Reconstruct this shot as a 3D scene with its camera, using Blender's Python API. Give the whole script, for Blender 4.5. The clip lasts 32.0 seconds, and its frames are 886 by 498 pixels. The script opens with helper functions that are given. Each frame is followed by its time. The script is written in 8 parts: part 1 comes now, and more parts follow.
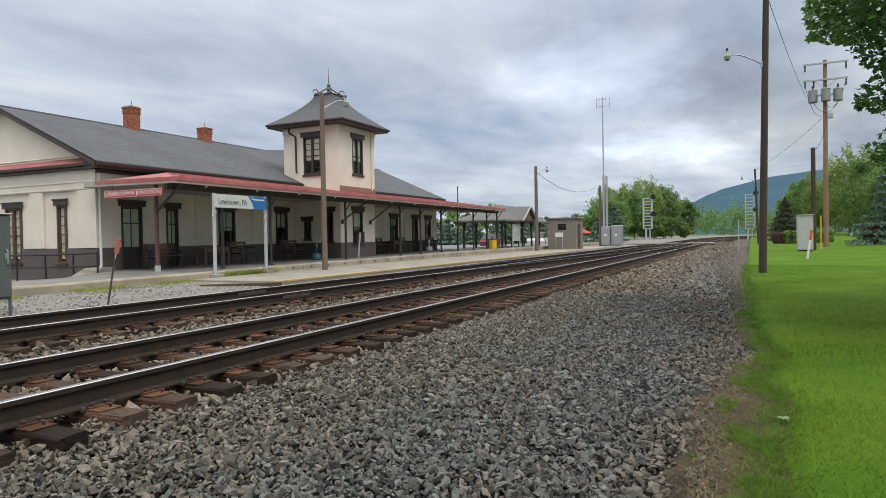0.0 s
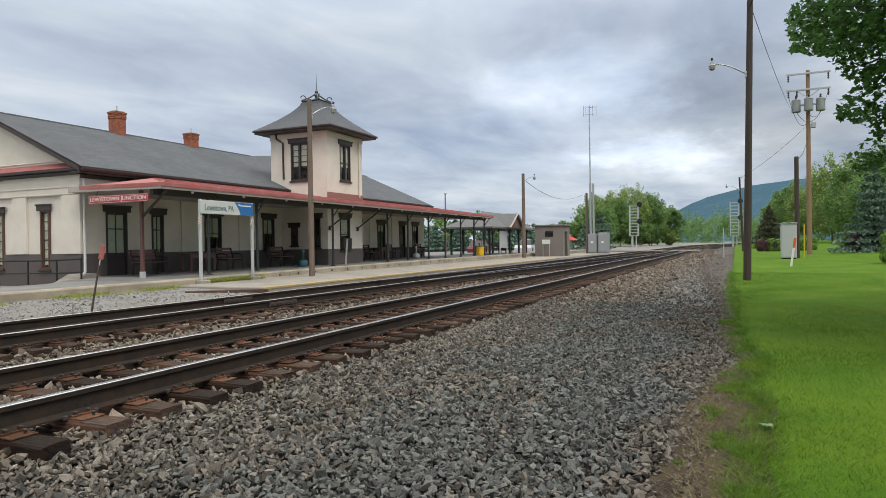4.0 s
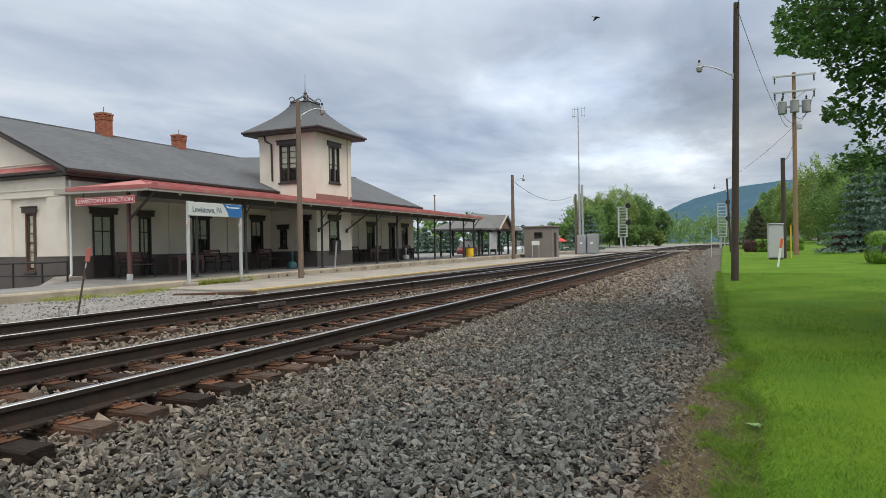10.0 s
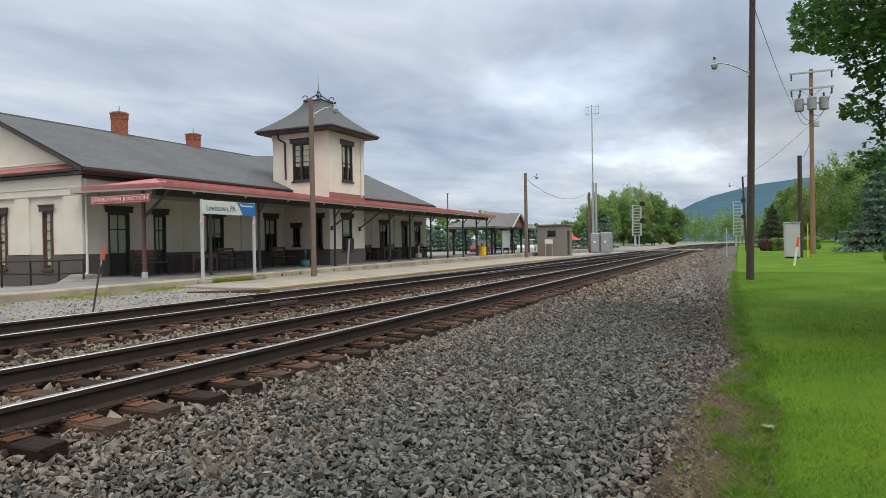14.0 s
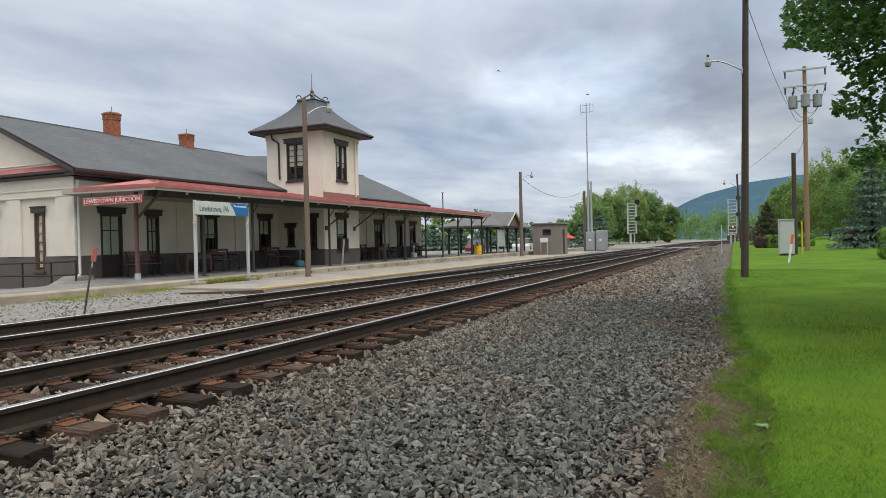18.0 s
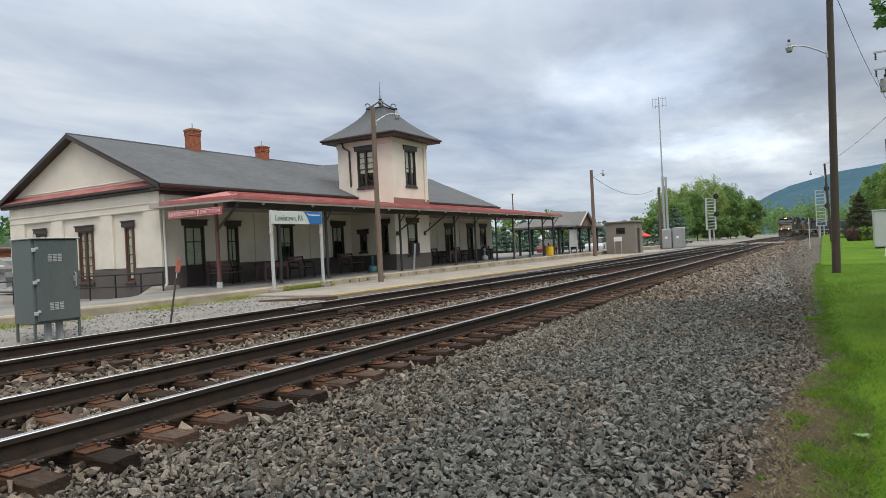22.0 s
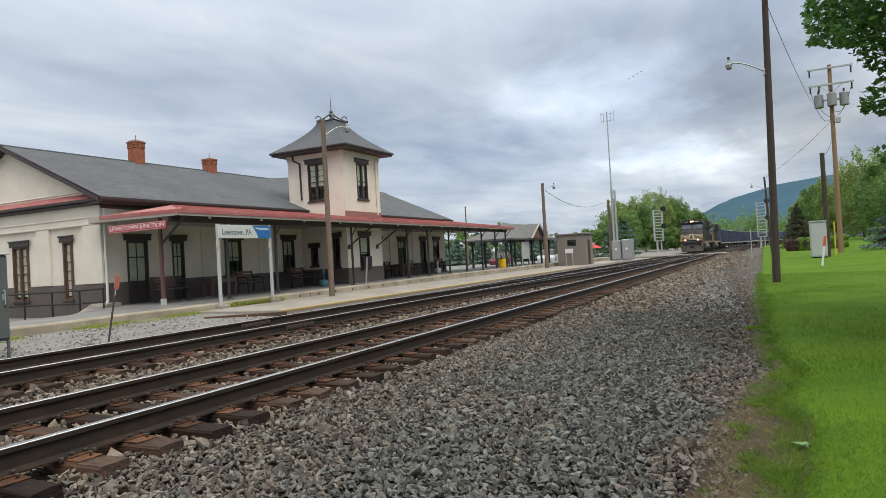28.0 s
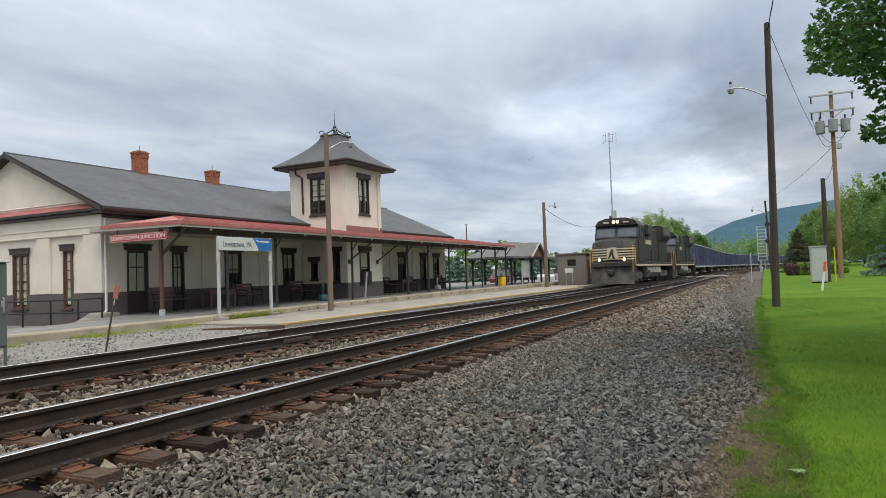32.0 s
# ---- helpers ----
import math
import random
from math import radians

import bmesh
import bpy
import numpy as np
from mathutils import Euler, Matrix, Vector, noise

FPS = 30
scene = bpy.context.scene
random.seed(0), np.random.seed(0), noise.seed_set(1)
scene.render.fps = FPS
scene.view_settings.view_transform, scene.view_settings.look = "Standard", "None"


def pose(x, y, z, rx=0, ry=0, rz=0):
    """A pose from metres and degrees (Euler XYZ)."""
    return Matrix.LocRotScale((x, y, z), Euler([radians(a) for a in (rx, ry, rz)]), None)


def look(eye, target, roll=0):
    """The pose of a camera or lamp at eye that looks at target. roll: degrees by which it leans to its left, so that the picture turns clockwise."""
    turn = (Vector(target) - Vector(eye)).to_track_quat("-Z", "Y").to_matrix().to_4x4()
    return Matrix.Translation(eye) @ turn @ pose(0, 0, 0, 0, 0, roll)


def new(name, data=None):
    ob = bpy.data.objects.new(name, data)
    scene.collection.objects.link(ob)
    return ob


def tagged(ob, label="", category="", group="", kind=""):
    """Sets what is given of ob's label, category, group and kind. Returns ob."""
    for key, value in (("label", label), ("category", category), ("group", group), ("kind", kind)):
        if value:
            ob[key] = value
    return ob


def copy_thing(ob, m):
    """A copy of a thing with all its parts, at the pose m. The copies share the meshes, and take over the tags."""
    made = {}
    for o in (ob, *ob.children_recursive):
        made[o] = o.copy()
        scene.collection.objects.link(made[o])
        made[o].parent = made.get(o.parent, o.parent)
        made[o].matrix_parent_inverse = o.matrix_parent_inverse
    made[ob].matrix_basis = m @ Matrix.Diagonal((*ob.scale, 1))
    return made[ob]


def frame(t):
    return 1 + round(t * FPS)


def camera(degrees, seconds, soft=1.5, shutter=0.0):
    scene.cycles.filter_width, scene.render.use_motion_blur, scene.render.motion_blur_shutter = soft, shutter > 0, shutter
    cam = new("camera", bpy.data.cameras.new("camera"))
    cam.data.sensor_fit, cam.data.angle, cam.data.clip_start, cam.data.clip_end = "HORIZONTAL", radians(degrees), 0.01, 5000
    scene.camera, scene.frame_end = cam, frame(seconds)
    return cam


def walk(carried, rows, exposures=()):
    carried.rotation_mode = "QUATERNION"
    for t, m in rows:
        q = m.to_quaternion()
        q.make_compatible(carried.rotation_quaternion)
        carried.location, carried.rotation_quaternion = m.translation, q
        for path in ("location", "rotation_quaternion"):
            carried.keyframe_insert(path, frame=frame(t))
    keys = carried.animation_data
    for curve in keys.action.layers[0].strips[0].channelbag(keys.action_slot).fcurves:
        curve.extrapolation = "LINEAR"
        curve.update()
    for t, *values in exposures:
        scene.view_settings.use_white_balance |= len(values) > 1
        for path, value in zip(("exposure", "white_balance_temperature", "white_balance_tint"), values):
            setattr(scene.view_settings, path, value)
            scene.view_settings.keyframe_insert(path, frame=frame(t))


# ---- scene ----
cam = camera(67.7, 32.0, soft=0.7)
PATH = [
    (0, (-0.109, 0.678, 1.083), (8.952, 4.904, 0.916), -1.00),
    (0.5, (-0.111, 0.681, 1.085), (8.951, 4.906, 0.941), -1.15),
    (1, (-0.118, 0.680, 1.087), (8.952, 4.891, 0.972), -0.92),
    (1.5, (-0.115, 0.683, 1.086), (8.945, 4.913, 0.978), -0.70),
    (2, (-0.120, 0.684, 1.086), (8.936, 4.925, 0.984), -0.70),
    (2.5, (-0.123, 0.682, 1.088), (8.937, 4.914, 0.990), -0.73),
    (3, (-0.116, 0.684, 1.086), (8.981, 4.836, 1.000), -0.57),
    (3.5, (-0.114, 0.679, 1.089), (9.023, 4.743, 1.029), -0.74),
    (5.5, (-0.124, 0.673, 1.091), (9.007, 4.749, 0.989), -1.07),
    (6, (-0.117, 0.675, 1.087), (9.000, 4.782, 0.954), -1.21),
    (6.5, (-0.108, 0.678, 1.088), (9.025, 4.747, 0.962), -1.11),
    (7, (-0.111, 0.668, 1.090), (9.026, 4.732, 1.025), -1.47),
    (7.5, (-0.123, 0.660, 1.091), (9.002, 4.751, 1.027), -1.63),
    (8, (-0.112, 0.665, 1.085), (8.974, 4.839, 0.944), -1.40),
    (8.5, (-0.111, 0.665, 1.088), (8.970, 4.847, 0.865), -1.15),
    (9, (-0.118, 0.659, 1.089), (8.972, 4.819, 0.846), -1.14),
    (9.5, (-0.110, 0.660, 1.091), (9.009, 4.759, 0.876), -0.81),
    (10, (-0.105, 0.672, 1.088), (9.099, 4.580, 1.039), -0.98),
    (10.5, (-0.094, 0.659, 1.090), (9.111, 4.566, 1.034), -0.60),
    (11, (-0.012, 0.665, 1.088), (9.278, 4.362, 0.922), -0.32),
    (11.5, (0.050, 0.649, 1.087), (9.383, 4.238, 1.009), 0.34),
    (12, (0.026, 0.646, 1.094), (9.303, 4.377, 1.015), 0.27),
    (12.5, (-0.050, 0.657, 1.096), (9.167, 4.534, 1.038), -0.29),
    (13, (-0.107, 0.659, 1.093), (9.096, 4.570, 1.099), -0.53),
    (13.5, (-0.095, 0.655, 1.099), (9.034, 4.738, 1.029), -0.89),
    (14, (-0.079, 0.658, 1.094), (9.046, 4.748, 1.022), -0.91),
    (14.5, (-0.076, 0.666, 1.097), (9.050, 4.754, 1.037), -1.03),
    (16.5, (-0.073, 0.659, 1.096), (9.071, 4.707, 1.111), -0.88),
    (17, (-0.066, 0.654, 1.094), (9.083, 4.690, 1.099), -1.27),
    (17.5, (-0.050, 0.646, 1.097), (9.106, 4.667, 1.049), -1.32),
    (18, (-0.013, 0.641, 1.096), (9.138, 4.674, 1.011), -1.27),
    (18.5, (0.051, 0.634, 1.094), (9.128, 4.830, 1.022), -1.00),
    (19, (0.018, 0.630, 1.106), (8.988, 5.050, 1.041), -1.82),
    (19.5, (-0.005, 0.634, 1.113), (8.921, 5.142, 1.054), -2.83),
    (20, (0.035, 0.626, 1.104), (8.872, 5.304, 0.998), -2.19),
    (20.5, (0.051, 0.635, 1.106), (8.818, 5.446, 1.062), -2.32),
    (21, (0.022, 0.653, 1.108), (8.775, 5.489, 1.068), -2.80),
    (21.5, (0.038, 0.655, 1.112), (8.764, 5.539, 1.088), -2.56),
    (22, (0.054, 0.650, 1.121), (8.720, 5.641, 1.110), -2.78),
    (22.5, (0.065, 0.645, 1.116), (8.707, 5.676, 1.104), -2.97),
    (23, (0.065, 0.637, 1.125), (8.687, 5.702, 1.083), -3.23),
    (23.5, (0.083, 0.621, 1.118), (8.697, 5.700, 1.023), -3.12),
    (24, (0.113, 0.597, 1.122), (8.781, 5.581, 0.989), -3.27),
    (24.5, (0.123, 0.589, 1.123), (8.823, 5.520, 1.030), -3.31),
    (25, (0.107, 0.603, 1.128), (8.848, 5.460, 1.046), -3.06),
    (25.5, (0.123, 0.599, 1.127), (8.909, 5.373, 1.036), -3.46),
    (27.5, (0.181, 0.622, 1.130), (9.114, 5.116, 1.268), -2.98),
    (28, (0.179, 0.626, 1.125), (9.172, 4.997, 1.273), -3.26),
    (28.5, (0.182, 0.622, 1.124), (9.135, 5.074, 1.251), -3.33),
    (29, (0.203, 0.621, 1.134), (9.149, 5.084, 1.355), -3.29),
    (29.5, (0.180, 0.622, 1.130), (9.125, 5.081, 1.443), -2.81),
    (30, (0.172, 0.618, 1.133), (9.115, 5.079, 1.471), -2.58),
    (30.5, (0.172, 0.618, 1.132), (9.118, 5.074, 1.478), -2.88),
    (31, (0.172, 0.611, 1.139), (9.128, 5.043, 1.507), -2.33),
    (31.5, (0.171, 0.608, 1.137), (9.160, 4.973, 1.516), -2.03),
    (32, (0.167, 0.615, 1.136), (9.157, 4.976, 1.534), -1.98),
]
walk(cam, [(t, look(eye, target, roll)) for t, eye, target, roll in PATH])

# ---- world: layered overcast ----
world = bpy.data.worlds.new("overcast_sky")
scene.world = world
world.use_nodes = True
wn, wl = world.node_tree.nodes, world.node_tree.links
wn.clear()


def wnode(kind, operation="", data_type=""):
    n = wn.new(kind)
    if operation:
        n.operation = operation
    if data_type:
        n.data_type = data_type
    return n


BANKS = [((0.95, 0.207, 0.232), 0.15, 0.075, 1.40), ((0.986, 0.115, 0.120), 0.15, 0.032, 1.45), ((0.982, -0.01, 0.190), 0.15, 0.08, 0.72), ((0.985, -0.10, 0.125), 0.13, 0.05, 0.74), ((0.92, 0.36, 0.15), 0.20, 0.07, 1.14)]
SUN_EL, SUN_ROT = radians(55), radians(217)
sky = wnode("ShaderNodeTexSky")
sky.sky_type = "NISHITA"
sky.sun_disc = False
sky.sun_elevation, sky.sun_rotation = SUN_EL, SUN_ROT
geo = wnode("ShaderNodeTexCoord")
sep = wnode("ShaderNodeSeparateXYZ")
wl.new(geo.outputs["Generated"], sep.inputs[0])


def wmath(op, a, b=None, clamp=False):
    n = wnode("ShaderNodeMath", operation=op)
    n.use_clamp = clamp
    for i, v in enumerate((a, b)):
        if v is None:
            continue
        if isinstance(v, (int, float)):
            n.inputs[i].default_value = v
        else:
            wl.new(v, n.inputs[i])
    return n.outputs[0]


# project the view direction on a cloud ceiling, so that the layers flatten towards the horizon
zc = wmath("ADD", wmath("MAXIMUM", sep.outputs["Z"], 0.0), 0.09)
cx, cy = wmath("DIVIDE", sep.outputs["X"], zc), wmath("DIVIDE", sep.outputs["Y"], zc)
comb = wnode("ShaderNodeCombineXYZ")
wl.new(cx, comb.inputs[0]), wl.new(cy, comb.inputs[1])


def wnoise(scale, detail, rough, dist=0.0, off=0.0):
    mp = wnode("ShaderNodeMapping")
    mp.inputs["Location"].default_value = (off, off * 0.7, off * 1.3)
    mp.inputs["Rotation"].default_value = (0, 0, radians(25))
    mp.inputs["Scale"].default_value = (0.75, 1.25, 1.0)
    wl.new(comb.outputs[0], mp.inputs[0])
    n = wnode("ShaderNodeTexNoise")
    n.inputs["Scale"].default_value, n.inputs["Detail"].default_value = scale, detail
    n.inputs["Roughness"].default_value, n.inputs["Distortion"].default_value = rough, dist
    wl.new(mp.outputs[0], n.inputs[0])
    return n.outputs[0]


def wramp(fac, stops):
    n = wnode("ShaderNodeValToRGB")
    el = n.color_ramp.elements
    while len(el) < len(stops):
        el.new(0.5)
    for e, (p, c) in zip(el, stops):
        e.position, e.color = p, (*c, 1)
    wl.new(fac, n.inputs[0])
    return n.outputs[0]


clouds = wmath("ADD", wmath("MULTIPLY", wnoise(0.55, 5, 0.5, 0.3, 3.1), 0.65), wmath("MULTIPLY", wnoise(1.7, 7, 0.55, 0.5, 7.7), 0.35))
deck = wramp(clouds, [(0.34, (0.335, 0.405, 0.53)), (0.44, (0.475, 0.545, 0.66)), (0.53, (0.605, 0.675, 0.775)), (0.65, (0.80, 0.85, 0.90))])
mixn = wnode("ShaderNodeMix", data_type="RGBA")
mixn.inputs["Factor"].default_value = 0.90
skyx = wnode("ShaderNodeVectorMath", operation="SCALE")
skyx.inputs[3].default_value = 0.10
wl.new(sky.outputs[0], skyx.inputs[0])
wl.new(skyx.outputs[0], mixn.inputs["A"])
# the blue of the lower layers fades to white overhead
high = wnode("ShaderNodeMapRange")
high.inputs["From Min"].default_value, high.inputs["From Max"].default_value = 0.32, 0.62
wl.new(sep.outputs["Z"], high.inputs["Value"])
white = wnode("ShaderNodeMix", data_type="RGBA")
white.inputs["B"].default_value = (0.668, 0.664, 0.622, 1)
wl.new(high.outputs[0], white.inputs["Factor"])
wl.new(deck, white.inputs["A"])
wl.new(white.outputs["Result"], mixn.inputs["B"])
# an overcast sky is brightest overhead
lift = wnode("ShaderNodeMapRange")
lift.inputs["From Min"].default_value, lift.inputs["From Max"].default_value = 0.30, 0.95
lift.inputs["To Min"].default_value, lift.inputs["To Max"].default_value = 1.0, 3.5
wl.new(sep.outputs["Z"], lift.inputs["Value"])
bg = wnode("ShaderNodeBackground")
wl.new(lift.outputs[0], bg.inputs["Strength"])
# banks of thinner and heavier cloud beyond the line, their edges drawn out by the wind
nrmd = wnode("ShaderNodeVectorMath", operation="NORMALIZE")
wl.new(geo.outputs["Generated"], nrmd.inputs[0])
wisp = wnode("ShaderNodeTexNoise")
wmap = wnode("ShaderNodeMapping")
wmap.inputs["Scale"].default_value = (1.0, 1.0, 2.6)
wl.new(nrmd.outputs[0], wmap.inputs[0])
wl.new(wmap.outputs[0], wisp.inputs[0])
wisp.inputs["Scale"].default_value, wisp.inputs["Detail"].default_value, wisp.inputs["Roughness"].default_value = 6.0, 6.0, 0.6
off_ = wnode("ShaderNodeVectorMath", operation="SUBTRACT")
off_.inputs[1].default_value = (0.5, 0.5, 0.5)
wl.new(wisp.outputs["Color"], off_.inputs[0])
drift = wnode("ShaderNodeVectorMath", operation="MULTIPLY")
drift.inputs[1].default_value = (0.30, 0.30, 0.13)
wl.new(off_.outputs[0], drift.inputs[0])
warped = wnode("ShaderNodeVectorMath", operation="ADD")
wl.new(nrmd.outputs[0], warped.inputs[0])
wl.new(drift.outputs[0], warped.inputs[1])


def bank(direction, wide, high_, gain):
    """A bank of cloud: its middle, half width and half height as sines, and how much brighter it is."""
    d = wnode("ShaderNodeVectorMath", operation="SUBTRACT")
    d.inputs[1].default_value = Vector(direction).normalized()
    wl.new(warped.outputs[0], d.inputs[0])
    m = wnode("ShaderNodeVectorMath", operation="MULTIPLY")
    m.inputs[1].default_value = (1 / wide, 1 / wide, 1 / high_)
    wl.new(d.outputs[0], m.inputs[0])
    ln = wnode("ShaderNodeVectorMath", operation="LENGTH")
    wl.new(m.outputs[0], ln.inputs[0])
    r = wnode("ShaderNodeMapRange")
    r.interpolation_type = "SMOOTHSTEP"
    r.inputs["From Min"].default_value, r.inputs["From Max"].default_value = 1.25, 0.1
    r.inputs["To Min"].default_value, r.inputs["To Max"].default_value = 1.0, gain
    wl.new(ln.outputs["Value"], r.inputs["Value"])
    return r.outputs[0]


cover = None
for b_ in BANKS:
    one = bank(*b_)
    cover = one if cover is None else wmath("MULTIPLY", cover, one)
brighter = wnode("ShaderNodeVectorMath", operation="SCALE")
wl.new(mixn.outputs["Result"], brighter.inputs[0])
wl.new(cover, brighter.inputs[3])
wl.new(brighter.outputs[0], bg.inputs[0])
wout = wnode("ShaderNodeOutputWorld")
wl.new(bg.outputs[0], wout.inputs[0])

# ---- sun behind the cloud ----
sun = new("sun", bpy.data.lights.new("sun", "SUN"))
sun.data.energy, sun.data.angle, sun.data.color = 1.5, radians(25), (1.0, 0.965, 0.91)
sun.matrix_world = look((0, 0, 60), (0 - math.sin(SUN_ROT) * 60 * math.cos(SUN_EL), 0 - math.cos(SUN_ROT) * 60 * math.cos(SUN_EL), 60 - 60 * math.sin(SUN_EL)))
scene.view_settings.exposure = 0.0

# ---- materials ----


def surface(name, colour, rough=0.8, var=0.25, scale=6.0, fine=60.0, bump=0.15, metal=0.0, tint=None, stretch=(1, 1, 1), island=0.0, spec=0.5, rand=0.0):
    """A node material: base colour varied at two scales, roughness and relief from the fine noise. tint: the colour of the large stains."""
    m = bpy.data.materials.new(name)
    m.use_nodes = True
    nt = m.node_tree
    n, l = nt.nodes, nt.links
    b = n["Principled BSDF"]
    b.inputs["Roughness"].default_value, b.inputs["Metallic"].default_value = rough, metal
    b.inputs["Specular IOR Level"].default_value = spec
    tc = n.new("ShaderNodeTexCoord")
    mp = n.new("ShaderNodeMapping")
    mp.inputs["Scale"].default_value = stretch
    l.new(tc.outputs["Object"], mp.inputs[0])
    big, small = n.new("ShaderNodeTexNoise"), n.new("ShaderNodeTexNoise")
    for t, s, d in ((big, scale, 4), (small, fine, 6)):
        t.inputs["Scale"].default_value, t.inputs["Detail"].default_value, t.inputs["Roughness"].default_value = s, d, 0.6
        l.new(mp.outputs[0], t.inputs[0])
    dark = tuple(c * (1 - var) for c in colour)
    light = tuple(min(1, c * (1 + var)) for c in colour)
    r1 = n.new("ShaderNodeValToRGB")
    r1.color_ramp.elements[0].position, r1.color_ramp.elements[1].position = 0.3, 0.7
    r1.color_ramp.elements[0].color, r1.color_ramp.elements[1].color = (*dark, 1), (*light, 1)
    l.new(small.outputs[0], r1.inputs[0])
    mx = n.new("ShaderNodeMix")
    mx.data_type = "RGBA"
    st = tint or tuple(c * (1 - 0.6 * var) for c in colour)
    mx.inputs["B"].default_value = (*st, 1)
    r2 = n.new("ShaderNodeValToRGB")
    r2.color_ramp.elements[0].position, r2.color_ramp.elements[1].position = 0.42, 0.72
    l.new(big.outputs[0], r2.inputs[0])
    l.new(r2.outputs[0], mx.inputs["Factor"])
    l.new(r1.outputs[0], mx.inputs["A"])
    out = mx.outputs["Result"]
    if island or rand:
        src = n.new("ShaderNodeNewGeometry").outputs["Random Per Island"] if island else n.new("ShaderNodeObjectInfo").outputs["Random"]
        k = island or rand
        mr = n.new("ShaderNodeMapRange")
        mr.inputs["To Min"].default_value, mr.inputs["To Max"].default_value = 1 - k, 1 + k
        l.new(src, mr.inputs["Value"])
        sc = n.new("ShaderNodeVectorMath")
        sc.operation = "SCALE"
        l.new(out, sc.inputs[0])
        l.new(mr.outputs[0], sc.inputs[3])
        out = sc.outputs[0]
    l.new(out, b.inputs["Base Color"])
    rr = n.new("ShaderNodeMapRange")
    rr.inputs["To Min"].default_value, rr.inputs["To Max"].default_value = max(0.02, rough - 0.12), min(1, rough + 0.12)
    l.new(small.outputs[0], rr.inputs["Value"])
    l.new(rr.outputs[0], b.inputs["Roughness"])
    if bump:
        bp = n.new("ShaderNodeBump")
        bp.inputs["Strength"].default_value, bp.inputs["Distance"].default_value = bump, 0.02
        l.new(small.outputs[0], bp.inputs["Height"])
        l.new(bp.outputs[0], b.inputs["Normal"])
    return m


def leafy(name, colour, var=0.25, island=0.45, tint=None, through_light=0.35):
    """A foliage material that lets part of the light through."""
    m = surface(name, colour, 0.55, var, 1.0, 10, 0.0, island=island, tint=tint, spec=0.3)
    n, l = m.node_tree.nodes, m.node_tree.links
    b, out = n["Principled BSDF"], n["Material Output"]
    tr = n.new("ShaderNodeBsdfTranslucent")
    src = b.inputs["Base Color"].links[0].from_socket
    l.new(src, tr.inputs["Color"])
    mx = n.new("ShaderNodeMixShader")
    mx.inputs[0].default_value = through_light
    l.new(b.outputs[0], mx.inputs[1])
    l.new(tr.outputs[0], mx.inputs[2])
    l.new(mx.outputs[0], out.inputs["Surface"])
    return m


def glow(name, colour, strength):
    m = bpy.data.materials.new(name)
    m.use_nodes = True
    b = m.node_tree.nodes["Principled BSDF"]
    b.inputs["Base Color"].default_value = (*colour, 1)
    b.inputs["Emission Color"].default_value = (*colour, 1)
    b.inputs["Emission Strength"].default_value = strength
    return m


def clear_glass(name):
    """Thin window glass: see-through, with reflections that grow towards grazing angles."""
    m = bpy.data.materials.new(name)
    m.use_nodes = True
    n, l = m.node_tree.nodes, m.node_tree.links
    n.remove(n["Principled BSDF"])
    tr, gl, mx, fr = n.new("ShaderNodeBsdfTransparent"), n.new("ShaderNodeBsdfGlossy"), n.new("ShaderNodeMixShader"), n.new("ShaderNodeLayerWeight")
    tr.inputs["Color"].default_value = (0.88, 0.91, 0.90, 1)
    gl.inputs["Roughness"].default_value = 0.03
    # gloss from 4 % face-on to full at grazing, alike on both faces
    fr.inputs["Blend"].default_value = 0.5
    pw, ad = n.new("ShaderNodeMath"), n.new("ShaderNodeMath")
    pw.operation, ad.operation = "POWER", "MULTIPLY_ADD"
    pw.inputs[1].default_value, ad.inputs[1].default_value, ad.inputs[2].default_value = 4.0, 0.75, 0.035
    l.new(fr.outputs["Facing"], pw.inputs[0])
    l.new(pw.outputs[0], ad.inputs[0])
    l.new(ad.outputs[0], mx.inputs[0])
    l.new(tr.outputs[0], mx.inputs[1])
    l.new(gl.outputs[0], mx.inputs[2])
    l.new(mx.outputs[0], n["Material Output"].inputs["Surface"])
    return m


def pane_glass(name, colour=(0.02, 0.025, 0.03), rough=0.06):
    m = bpy.data.materials.new(name)
    m.use_nodes = True
    b = m.node_tree.nodes["Principled BSDF"]
    b.inputs["Base Color"].default_value = (*colour, 1)
    b.inputs["Roughness"].default_value = rough
    b.inputs["Specular IOR Level"].default_value = 0.6
    return m


M_CREAM = surface("cream_stucco", (0.70, 0.64, 0.555), 0.85, 0.07, 1.2, 40, 0.12, tint=(0.63, 0.57, 0.485))
M_DARKBASE = surface("brown_painted_masonry", (0.105, 0.088, 0.08), 0.75, 0.25, 1.5, 30, 0.25)
M_TRIM = surface("dark_brown_trim_paint", (0.045, 0.033, 0.03), 0.5, 0.2, 3, 40, 0.08)
M_RED = surface("red_painted_metal_roof", (0.33, 0.095, 0.09), 0.65, 0.22, 1.6, 25, 0.08, tint=(0.38, 0.165, 0.15))
M_SHINGLE = surface("dark_grey_shingle", (0.098, 0.103, 0.112), 0.92, 0.45, 0.5, 22, 0.4, island=0.10, tint=(0.078, 0.083, 0.092), spec=0.3)
M_SOFFIT = surface("grey_painted_soffit", (0.38, 0.35, 0.31), 0.8, 0.12, 2, 30, 0.1)
M_CONC = surface("weathered_concrete", (0.285, 0.258, 0.222), 0.92, 0.34, 0.7, 38, 0.35, tint=(0.19, 0.172, 0.148))
